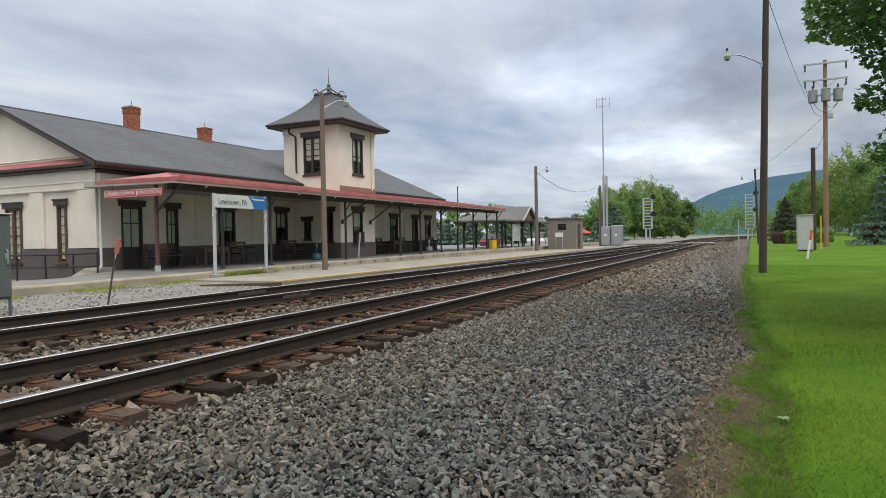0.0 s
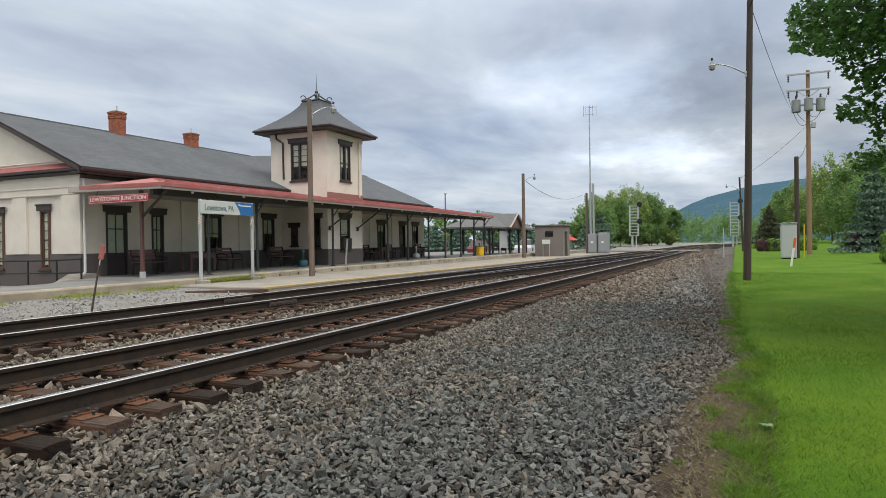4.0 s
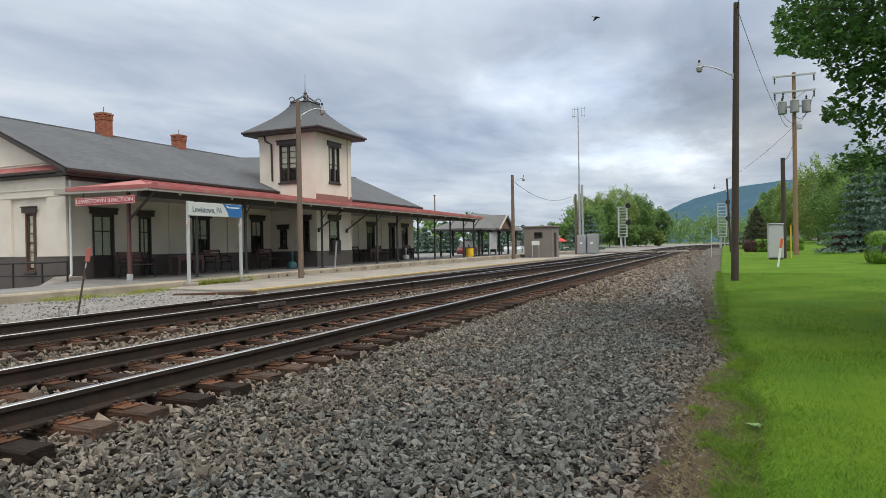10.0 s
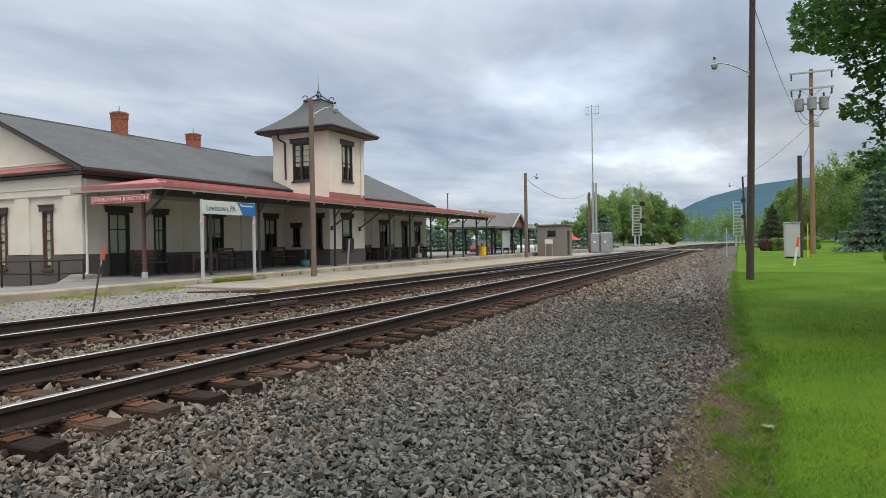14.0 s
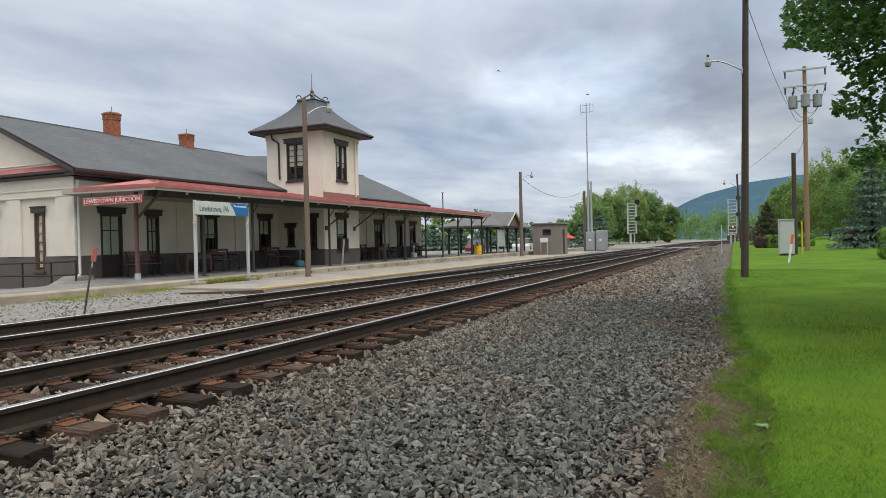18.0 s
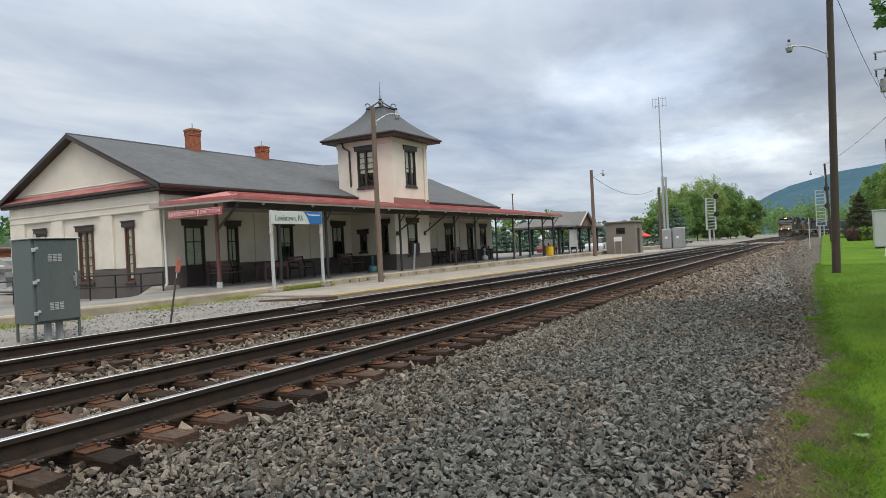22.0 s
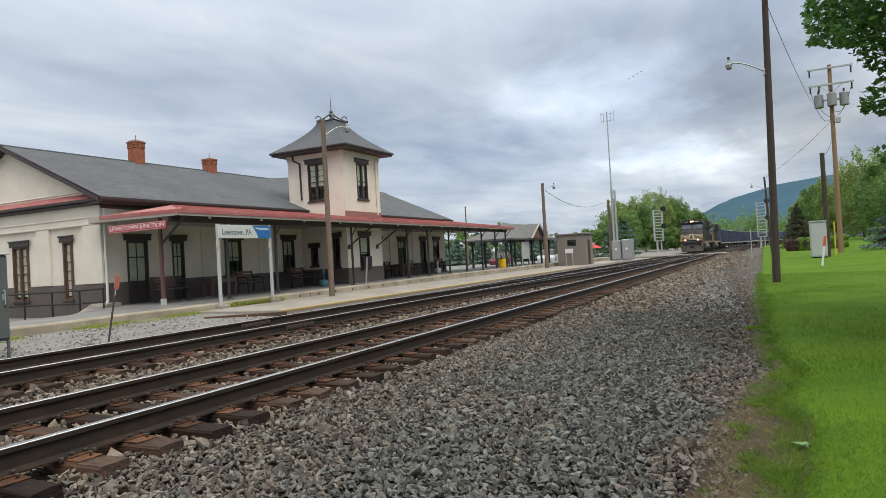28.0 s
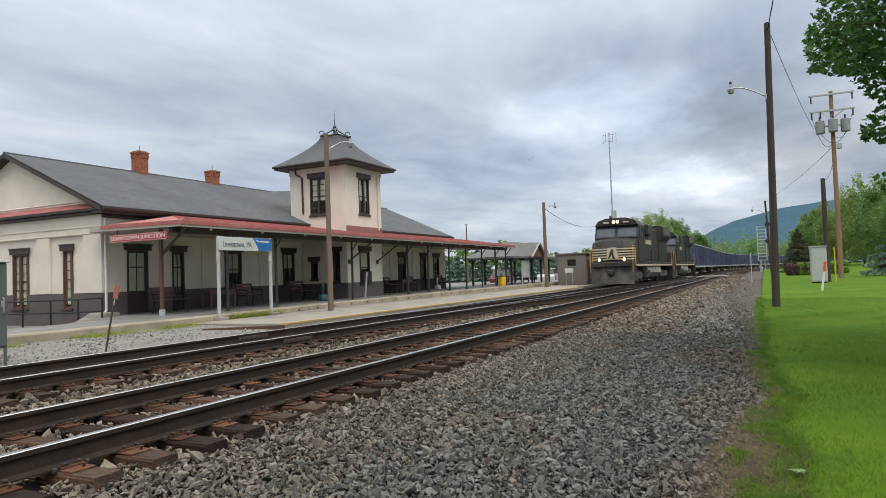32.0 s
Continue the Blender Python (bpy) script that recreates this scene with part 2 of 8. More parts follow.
M_SLAB = surface("dark_platform_concrete", (0.185, 0.18, 0.172), 0.7, 0.28, 0.7, 40, 0.2, tint=(0.10, 0.097, 0.092))
M_CURB = surface("tan_concrete_curb", (0.35, 0.30, 0.225), 0.9, 0.3, 1.1, 45, 0.3, tint=(0.21, 0.178, 0.13))
M_YELLOW = surface("worn_yellow_paint", (0.42, 0.30, 0.12), 0.8, 0.35, 3, 50, 0.15, tint=(0.30, 0.24, 0.15))
M_YELLOWSTAKE = surface("yellow_plastic_stake", (0.62, 0.42, 0.03), 0.5, 0.1, 4, 40, 0.02)
M_BRICK = surface("red_brick", (0.30, 0.10, 0.055), 0.9, 0.25, 6, 40, 0.25, rand=0.25)
M_BRICK_I = surface("red_brick_courses", (0.30, 0.10, 0.055), 0.9, 0.25, 6, 40, 0.25, island=0.25)
M_GLASS = clear_glass("window_glass")
M_CURTAIN = surface("pale_window_blind", (0.74, 0.70, 0.56), 0.7, 0.1, 3, 30, 0.05)
M_STONE = surface("grey_ballast", (0.115, 0.119, 0.110), 0.9, 0.4, 14, 120, 0.5, island=0.62, tint=(0.075, 0.073, 0.065), spec=0.25)
M_STONE_BROWN = surface("dusty_brown_ballast", (0.134, 0.120, 0.103), 0.92, 0.4, 12, 110, 0.5, island=0.6, tint=(0.080, 0.066, 0.052), spec=0.2)
# rust tint along the rails; brightness raised to stand for lit tops farther off
M_STONE_RUST = surface("rusty_lit_ballast", (0.160, 0.138, 0.113), 0.92, 0.35, 9, 90, 0.4, island=0.75, tint=(0.13, 0.090, 0.062), spec=0.2)
M_STONE_TAN = surface("tan_grey_ballast", (0.156, 0.140, 0.119), 0.92, 0.4, 12, 110, 0.5, island=0.6, tint=(0.095, 0.078, 0.060), spec=0.2)
# copy of the grey ballast, brightened for lit stone tops at a low angle
M_STONE_FAR_LIT = surface("far_ballast_lit_tops", (0.152, 0.148, 0.138), 0.92, 0.35, 9, 90, 0.4, island=0.7, tint=(0.14, 0.128, 0.112), spec=0.2)
M_PATH = surface("packed_cinder_path", (0.088, 0.079, 0.069), 0.95, 0.55, 1.3, 18, 0.9, tint=(0.125, 0.113, 0.098), spec=0.1)
# near-black so the gaps between loose stones read as deep shade
M_BED_SHADE = surface("ballast_bed", (0.009, 0.008, 0.007), 0.95, 0.5, 1.0, 28, 0.9, tint=(0.022, 0.018, 0.015), spec=0.1)
M_GRAVEL = surface("fine_grey_gravel", (0.20, 0.19, 0.178), 0.95, 0.3, 0.9, 35, 0.5, tint=(0.16, 0.148, 0.13))
M_DIRT = surface("dirt_edge", (0.058, 0.044, 0.032), 0.95, 0.6, 2.2, 60, 1.0, tint=(0.105, 0.078, 0.045), spec=0.1)
M_LAWN = surface("mown_lawn", (0.060, 0.130, 0.008), 0.9, 0.5, 0.55, 90, 0.5, tint=(0.105, 0.172, 0.012), spec=0.1)
M_GRASS = leafy("grass_blades", (0.086, 0.180, 0.014), island=0.55, tint=(0.145, 0.232, 0.022), through_light=0.5)
M_WEED = leafy("yellow_green_weeds", (0.26, 0.30, 0.06), island=0.4)
M_RAILTOP = surface("polished_rail_head", (0.62, 0.62, 0.63), 0.25, 0.06, 8, 80, 0.02, metal=1.0)
M_RAIL = surface("rusty_rail_steel", (0.028, 0.022, 0.018), 0.8, 0.35, 5, 50, 0.2, tint=(0.046, 0.029, 0.020), spec=0.2)
M_TIE = surface("weathered_tie_wood", (0.047, 0.033, 0.026), 0.9, 0.6, 6, 34, 1.0, stretch=(1, 0.22, 1), tint=(0.088, 0.040, 0.020), rand=0.65, spec=0.2)
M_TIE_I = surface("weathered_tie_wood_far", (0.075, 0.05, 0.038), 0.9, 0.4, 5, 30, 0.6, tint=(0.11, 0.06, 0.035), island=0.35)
M_PLATE = surface("rusty_tie_plate", (0.085, 0.042, 0.026), 0.85, 0.45, 9, 70, 0.4, tint=(0.14, 0.058, 0.026), rand=0.45, spec=0.2)
M_SPIKE = surface("rusty_spike_steel", (0.06, 0.042, 0.035), 0.8, 0.3, 20, 80, 0.2)
M_POLE = surface("dark_creosote_pole", (0.052, 0.038, 0.03), 0.9, 0.35, 4, 40, 0.4, stretch=(1, 1, 0.1))
M_POLE_TAN = surface("tan_wooden_pole", (0.25, 0.155, 0.09), 0.9, 0.25, 4, 40, 0.4, stretch=(1, 1, 0.1))
M_POLE_MID = surface("brown_wooden_pole", (0.165, 0.120, 0.092), 0.9, 0.25, 4, 40, 0.4, stretch=(1, 1, 0.1))
M_GALV = surface("galvanised_steel", (0.42, 0.43, 0.43), 0.45, 0.12, 4, 50, 0.05, metal=0.6)
M_GREYPAINT = surface("light_grey_enamel", (0.42, 0.43, 0.43), 0.45, 0.08, 2, 40, 0.04)
M_DULLGREY = surface("dull_grey_steel", (0.28, 0.29, 0.29), 0.5, 0.12, 3, 40, 0.05)
M_CABINET = surface("grey_green_enamel", (0.092, 0.112, 0.114), 0.38, 0.14, 2, 40, 0.05, stretch=(1, 1, 0.25), tint=(0.115, 0.128, 0.118))
M_WHITE = surface("white_paint", (0.68, 0.68, 0.66), 0.5, 0.06, 3, 40, 0.04)
M_BLACK = surface("black_paint", (0.012, 0.012, 0.013), 0.5, 0.2, 3, 40, 0.05)
M_WIRE = surface("black_wire", (0.02, 0.02, 0.022), 0.6, 0.1, 3, 40, 0.0)
M_SHED = surface("taupe_painted_shed", (0.20, 0.175, 0.15), 0.8, 0.1, 1.5, 40, 0.15)
M_BLUE = surface("blue_sign_panel", (0.02, 0.13, 0.36), 0.4, 0.05, 3, 40, 0.02)
M_SIGNW = surface("pale_sign_panel", (0.52, 0.545, 0.51), 0.45, 0.05, 3, 40, 0.02)
M_SIGNRED = surface("red_sign_board", (0.36, 0.022, 0.03), 0.5, 0.1, 3, 40, 0.04)
M_MAROON = surface("maroon_painted_post", (0.115, 0.05, 0.045), 0.6, 0.2, 3, 40, 0.1)
M_BENCH = surface("maroon_brown_bench_wood", (0.15, 0.075, 0.07), 0.55, 0.2, 3, 40, 0.1, stretch=(0.2, 1, 1))
M_LEAF = leafy("broadleaf_green", (0.155, 0.262, 0.085), island=0.38, tint=(0.20, 0.31, 0.095), through_light=0.5)
M_LEAF_D = leafy("dark_maple_leaf", (0.078, 0.170, 0.042), island=0.5, through_light=0.45)
M_LEAF_L = leafy("light_spring_leaf", (0.27, 0.35, 0.115), island=0.35, tint=(0.23, 0.33, 0.10), through_light=0.5)
M_SPRUCE = leafy("blue_spruce_needles", (0.125, 0.195, 0.150), tint=(0.17, 0.25, 0.19), through_light=0.25)
M_HEDGE = leafy("clipped_hedge", (0.14, 0.26, 0.032))
M_PURPLE = leafy("purple_leaf_shrub", (0.085, 0.035, 0.035), through_light=0.2)
M_BARK = surface("grey_brown_bark", (0.09, 0.07, 0.055), 0.95, 0.35, 4, 25, 0.7, stretch=(1, 1, 0.3))
# blue haze of the distance is mixed into the wood colour
M_HILL = surface("hazed_wooded_hill", (0.056, 0.106, 0.142), 1.0, 0.14, 0.01, 0.05, 0.0, tint=(0.048, 0.094, 0.130), spec=0.0)
M_FIELD = surface("distant_grassland", (0.085, 0.13, 0.035), 0.95, 0.3, 0.02, 0.5, 0.0)

# ---- mesh building ----


class Mesh:
    """Collects boxes, tubes and prisms into one mesh."""

    def __init__(self):
        self.v, self.f = [], []

    def add(self, verts, faces):
        o = len(self.v)
        self.v += [tuple(p) for p in verts]
        self.f += [tuple(i + o for i in fc) for fc in faces]
        return self

    def box(self, x0, x1, y0, y1, z0, z1, c=0.0, m=None):
        if c <= 0:
            vs = [(x, y, z) for x in (x0, x1) for y in (y0, y1) for z in (z0, z1)]
            fs = [(0, 1, 3, 2), (4, 6, 7, 5), (0, 4, 5, 1), (2, 3, 7, 6), (0, 2, 6, 4), (1, 5, 7, 3)]
        else:
            ax = ((x0, x1), (y0, y1), (z0, z1))
            vs, ids = [], {}
            for i in (0, 1):
                for j in (0, 1):
                    for k in (0, 1):
                        s = (i, j, k)
                        for a in range(3):
                            p = [ax[q][s[q]] + (0 if q == a else (c if s[q] == 0 else -c)) for q in range(3)]
                            ids[(s, a)] = len(vs)
                            vs.append(tuple(p))
            fs = []
            for a in range(3):
                b, d = [q for q in range(3) if q != a]
                for sa in (0, 1):
                    loop = []
                    for sb, sd in ((0, 0), (1, 0), (1, 1), (0, 1)):
                        s = [0, 0, 0]
                        s[a], s[b], s[d] = sa, sb, sd
                        loop.append(ids[(tuple(s), a)])
                    fs.append(tuple(loop))
                for sb in (0, 1):
                    for sd in (0, 1):
                        s0, s1 = [0, 0, 0], [0, 0, 0]
                        s0[b] = s1[b] = sb
                        s0[d] = s1[d] = sd
                        s1[a] = 1
                        fs.append((ids[(tuple(s0), b)], ids[(tuple(s1), b)], ids[(tuple(s1), d)], ids[(tuple(s0), d)]))
            for i in (0, 1):
                for j in (0, 1):
                    for k in (0, 1):
                        fs.append(tuple(ids[((i, j, k), a)] for a in range(3)))
        if m is not None:
            vs = [m @ Vector(p) for p in vs]
        return self.add(vs, fs)

    def tube(self, p0, p1, r0, r1=None, n=8, caps=True):
        p0, p1 = Vector(p0), Vector(p1)
        r1 = r0 if r1 is None else r1
        q = (p1 - p0).to_track_quat("Z", "Y").to_matrix()
        ring = [q @ Vector((math.cos(2 * math.pi * i / n), math.sin(2 * math.pi * i / n), 0)) for i in range(n)]
        vs = [p0 + r0 * w for w in ring] + [p1 + r1 * w for w in ring]
        fs = [(i, (i + 1) % n, n + (i + 1) % n, n + i) for i in range(n)]
        if caps:
            fs += [tuple(range(n))[::-1], tuple(range(n, 2 * n))]
        return self.add(vs, fs)

    def pipe(self, pts, r, n=6):
        """A bent tube through the points; r is one radius or one for each point."""
        pts = [Vector(p) for p in pts]
        rs = r if isinstance(r, (list, tuple)) else [r] * len(pts)
        vs, up = [], None
        for i, p in enumerate(pts):
            d = (pts[min(i + 1, len(pts) - 1)] - pts[max(i - 1, 0)]).normalized()
            if up is None:
                up = d.orthogonal().normalized()
            u = (up - d * up.dot(d)).normalized()
            w = d.cross(u)
            up = u
            vs += [p + rs[i] * (u * math.cos(2 * math.pi * k / n) + w * math.sin(2 * math.pi * k / n)) for k in range(n)]
        m = len(pts)
        fs = [(i * n + k, i * n + (k + 1) % n, (i + 1) * n + (k + 1) % n, (i + 1) * n + k) for i in range(m - 1) for k in range(n)]
        fs += [tuple(range(n))[::-1], tuple(range((m - 1) * n, m * n))]
        return self.add(vs, fs)

    def prism(self, poly, axis, a, b):
        """A polygon of (u, w) pairs swept along an axis from a to b: x takes (y, z), y takes (x, z), z takes (x, y)."""
        mk = {"x": lambda s, u, w: (s, u, w), "y": lambda s, u, w: (u, s, w), "z": lambda s, u, w: (u, w, s)}[axis]
        n = len(poly)
        vs = [mk(a, u, w) for u, w in poly] + [mk(b, u, w) for u, w in poly]
        fs = [(i, (i + 1) % n, n + (i + 1) % n, n + i) for i in range(n)] + [tuple(range(n))[::-1], tuple(range(n, 2 * n))]
        return self.add(vs, fs)

    def lathe(self, prof, n=16, m=None):
        """Rings of (radius, z) round the z axis."""
        vs = [(r * math.cos(2 * math.pi * i / n), r * math.sin(2 * math.pi * i / n), z) for r, z in prof for i in range(n)]
        fs = [(k * n + i, k * n + (i + 1) % n, (k + 1) * n + (i + 1) % n, (k + 1) * n + i) for k in range(len(prof) - 1) for i in range(n)]
        fs += [tuple(range(n))[::-1], tuple(range((len(prof) - 1) * n, len(prof) * n))]
        if m is not None:
            vs = [m @ Vector(p) for p in vs]
        return self.add(vs, fs)

    def mesh(self, name, mat, shift=(0, 0, 0), smooth=False):
        me = bpy.data.meshes.new(name)
        s = Vector(shift)
        me.from_pydata([tuple(Vector(p) - s) for p in self.v], [], self.f)
        bm = bmesh.new()
        bm.from_mesh(me)
        bmesh.ops.recalc_face_normals(bm, faces=bm.faces)
        bm.to_mesh(me)
        bm.free()
        if smooth:
            me.shade_smooth()
        me.materials.append(mat)
        return me


def origin_of(ob):
    p = Vector((0, 0, 0))
    while ob is not None:
        p += ob.location
        ob = ob.parent
    return p


def thing(name, loc, label, category, group="", kind=""):
    ob = new(name)
    ob.location = loc
    ob.empty_display_size = 0.2
    return tagged(ob, label, category, group, kind)


def part(name, m, mat, parent, label="", smooth=False, local=False):
    """One mesh part under its thing; its numbers are in the world unless local."""
    ob = new(name, m.mesh(name, mat, (0, 0, 0) if local else origin_of(parent), smooth))
    ob.parent = parent
    return tagged(ob, label)


def solid(name, m, mat, label, category, kind="", group="", smooth=False, at=(0, 0, 0)):
    """A thing or piece of the setting that is one mesh."""
    ob = new(name, m.mesh(name, mat, at, smooth))
    ob.location = at
    return tagged(ob, label, category, group, kind)


def mesh_np(name, verts, faces, mat, smooth=False):
    """A large mesh of triangles from arrays."""
    me = bpy.data.meshes.new(name)
    me.vertices.add(len(verts))
    me.vertices.foreach_set("co", np.ascontiguousarray(verts, dtype=np.float32).ravel())
    k = faces.shape[1]
    me.loops.add(faces.size)
    me.loops.foreach_set("vertex_index", np.ascontiguousarray(faces, dtype=np.int32).ravel())
    me.polygons.add(len(faces))
    me.polygons.foreach_set("loop_start", np.arange(0, faces.size, k, dtype=np.int32))
    me.update(calc_edges=True)
    if smooth:
        me.shade_smooth()
    else:
        me.shade_flat()
    me.materials.append(mat)
    return me


# ---- the line of the tracks: straight, then a long curve to the right ----
CURVE_X, CURVE_R = 155.0, 470.0


def rail_point(s, y):
    """Place and heading on the line that runs beside the tracks at offset y, s metres along."""
    if s <= CURVE_X:
        return s, y, 0.0
    r = CURVE_R + y
    a = (s - CURVE_X) / CURVE_R
    return CURVE_X + r * math.sin(a), y - r * (1 - math.cos(a)), -a


def along(prof, stations, jitter=None):
    """Grid of a cross profile [(y, z)] swept along the line of the tracks."""
    vs = []
    for s in stations:
        for y, z in prof:
            px, py, _ = rail_point(s, y)
            vs.append((px, py, z))
    n = len(prof)
    fs = [(i * n + j, (i + 1) * n + j, (i + 1) * n + j + 1, i * n + j + 1) for i in range(len(stations) - 1) for j in range(n - 1)]
    return vs, fs


STATIONS = [-40, -20, -10] + [i * 2.0 for i in range(-2, 70)] + [140 + 6 * i for i in range(1, 75)]

# ---- ground ----
TIE0, PITCH = 3.40, 0.504
Y1, Y2 = 6.15, 10.2  # track centres


def lawn_edge(x):
    """Where the green lawn stops."""
    k = math.exp(-max(0, x) / 25)
    return float(np.interp(x, [-12, 2, 4.8, 5.4, 6.3, 7.1, 7.9, 8.45, 9.2, 10.4, 13.3, 22, 40], [0.6, 0.58, 0.58, 0.55, 0.48, 0.64, 0.54, 0.42, 0.55, 0.63, 0.72, 0.83, 0.84])) + k * (0.06 * noise.noise(Vector((x * 3.1, 0.3, 0))) + 0.03 * noise.noise(Vector((x * 9.0, 0.9, 0))))


def dirt_edge(x):
    """Where the ballast begins, past the strip of bare dirt and thin grass."""
    return float(np.interp(x, [-12, 2.5, 4.7, 5.8, 6.6, 7.8, 8.4, 10, 14.7, 20, 28, 40, 60], [1.1, 1.03, 1.01, 1.04, 0.98, 0.86, 0.52, 0.80, 1.0, 1.35, 2.0, 2.9, 3.3])) + 0.05 * noise.noise(Vector((x * 2.3, 5.1, 0)))


def lawn_z(x, y):
    """The lawn: level by the tracks, rising gently away from them."""
    d = max(0.0, -y - 5)
    return -0.36 + 0.0055 * min(60, max(0, x - 25)) + 0.050 * min(d, 40) * min(1, max(0, x - 20) / 50)


gv, gf = [], []
gx = [-3000, -800, -200, -60, -20, 0, 20, 60, 140, 300, 700, 1500, 3500]
gy = [-3000, -1200, -500, -200, -80, -30, 0, 12, 34, 60, 120, 300, 800, 3000]
for a in gx:
    for b in gy:
        z = -0.75
        gv.append((a, b, z))
n = len(gy)
for i in range(len(gx) - 1):
    for j in range(n - 1):
        gf.append((i * n + j, (i + 1) * n + j, (i + 1) * n + j + 1, i * n + j + 1))
solid("ground", Mesh().add(gv, gf), M_FIELD, "wide grassy valley floor reaching to the horizon", "ground", "structure")

# lawn on the side of the camera
xs = [-12 + 0.6 * i for i in range(62)] + [25 + 3 * i for i in range(60)] + [210, 240, 280]
ys = [0, -0.05, -0.2, -0.4, -0.9, -1.6, -2.6, -4, -6, -9, -13, -18, -25, -35, -50, -70]
lv, lf = [], []
for x in xs:
    e = lawn_edge(x)
    for y in ys:
        px, py, _ = rail_point(x, e + y)
        z = lawn_z(x, y) - (0.05 if y == 0 else 0)
        lv.append((px, py, z + 0.015 * noise.noise(Vector((px * 0.5, py * 0.5, 0)))))
n = len(ys)
for i in range(len(xs) - 1):
    for j in range(n - 1):
        lf.append((i * n + j, (i + 1) * n + j, (i + 1) * n + j + 1, i * n + j + 1))
solid("lawn", Mesh().add(lv, lf), M_LAWN, "bright green mown lawn beside the ballast", "lawn", "structure", smooth=True)

# ballast bed under both tracks, black as gap shade, and the gravel apron before the platform
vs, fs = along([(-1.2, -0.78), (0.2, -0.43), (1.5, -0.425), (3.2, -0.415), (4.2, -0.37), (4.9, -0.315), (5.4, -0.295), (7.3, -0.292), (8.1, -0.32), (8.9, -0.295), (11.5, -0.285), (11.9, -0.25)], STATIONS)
solid("ballast_bed", Mesh().add(vs, fs), M_BED_SHADE, "stone bed under the tracks, blackened as shade between the stones", "ballast", "structure")
vs, fs = along([(11.9, -0.251), (12.6, -0.12), (14.0, -0.07), (16.0, -0.03), (17.8, -0.03), (22.0, -0.02), (60.0, -0.02)], STATIONS)
vs = [(x, y, -0.34) if x < 15 and y > 17 else (x, y, z) for x, y, z in vs]  # the yard lies lower beside the gable end
solid("gravel_yard", Mesh().add(vs, fs), M_GRAVEL, "pale grey gravel apron beyond the tracks", "gravel", "structure")
# strip of bare dirt between ballast and lawn
dv, df = [], []
dx = [-4 + 0.3 * i for i in range(64)]
for x in dx:
    e, o = lawn_edge(x), dirt_edge(x)
    for f, z in ((-0.25, -0.352), (0.15, -0.345), (0.5, -0.348), (0.85, -0.362), (1.4, -0.42)):
        dv.append((x, e + (o - e) * f + 0.05 * noise.noise(Vector((x * 1.7, f, 3))), z + 0.008 * noise.noise(Vector((x * 3, f * 4, 1)))))
for i in range(len(dx) - 1):
    for j in range(4):
        df.append((i * 5 + j, (i + 1) * 5 + j, (i + 1) * 5 + j + 1, i * 5 + j + 1))
solid("dirt_strip", Mesh().add(dv, df), M_DIRT, "narrow strip of bare brown dirt at the lawn edge", "dirt", "structure", smooth=True)

# packed cinders between the far ballast and the lawn
pv_, pf_ = [], []
pxs = [13.0 + 1.5 * i for i in range(98)]
for x in pxs:
    e, o = lawn_edge(x), dirt_edge(x)
    for f, z in ((-0.2, -0.358), (0.2, -0.352), (0.6, -0.356), (0.9, -0.372), (1.25, -0.424)):
        qx, qy, _ = rail_point(x, e + (o - e) * f)
        pv_.append((qx, qy, z - (0.03 if x < 13.5 else 0.0)))
for i in range(len(pxs) - 1):
    for j in range(4):
        pf_.append((i * 5 + j, (i + 1) * 5 + j, (i + 1) * 5 + j + 1, i * 5 + j + 1))
solid("cinder_path", Mesh().add(pv_, pf_), M_PATH, "packed grey-brown cinders between ballast and lawn", "path", "structure", smooth=True)

# ---- tracks ----
RAIL_PROF = [(-0.07, -0.185), (0.07, -0.185), (0.07, -0.172), (0.016, -0.150), (0.010, -0.05), (0.036, -0.038), (0.036, -0.006), (0.030, 0.0), (-0.030, 0.0), (-0.036, -0.006), (-0.036, -0.038), (-0.010, -0.05), (-0.016, -0.150), (-0.07, -0.172)]
RAIL_ST = [-30] + [i * 10.0 for i in range(0, 15)] + [140 + 6 * i for i in range(1, 75)]


def rail(track, y):
    vs, fs = along([(y + a, b) for a, b in RAIL_PROF] + [(y + RAIL_PROF[0][0], RAIL_PROF[0][1])], RAIL_ST)
    r = part("rail", Mesh().add(vs, fs), M_RAIL, track)
    vs, fs = along([(y + a, b) for a, b in ((-0.0335, -0.002), (-0.028, 0.003), (0.028, 0.003), (0.0335, -0.002), (0.0335, -0.004), (-0.0335, -0.004), (-0.0335, -0.002))], RAIL_ST)
    part("running_surface", Mesh().add(vs, fs), M_RAILTOP, r, "polished bright steel rail head")


def tie_mesh(k):
    rnd = random.Random(k)
    w, h = 0.115 + rnd.uniform(-0.008, 0.008), 0.16
    m = Mesh()
    ny = 7
    prof = [(-w, -h), (-w, -0.02), (-w + 0.014, 0.0), (0.0, 0.004 * rnd.uniform(-1, 1)), (w - 0.014, 0.0), (w, -0.02), (w, -h)]
    vs = []
    for i in range(ny):
        t = -1.27 + 2.54 * i / (ny - 1)
        for a, b in prof:
            vs.append((a + 0.004 * rnd.uniform(-1, 1), t + (0.012 * rnd.uniform(-1, 1) if i in (0, ny - 1) else 0), b + (0.004 * rnd.uniform(-1, 1) if b > -0.1 else 0)))
    n = len(prof)
    fs = [(i * n + j, (i + 1) * n + j, (i + 1) * n + j + 1, i * n + j + 1) for i in range(ny - 1) for j in range(n - 1)]
    fs += [tuple(range(n)), tuple(range((ny - 1) * n, ny * n))[::-1]]
    return m.add(vs, fs).mesh("tie", M_TIE)


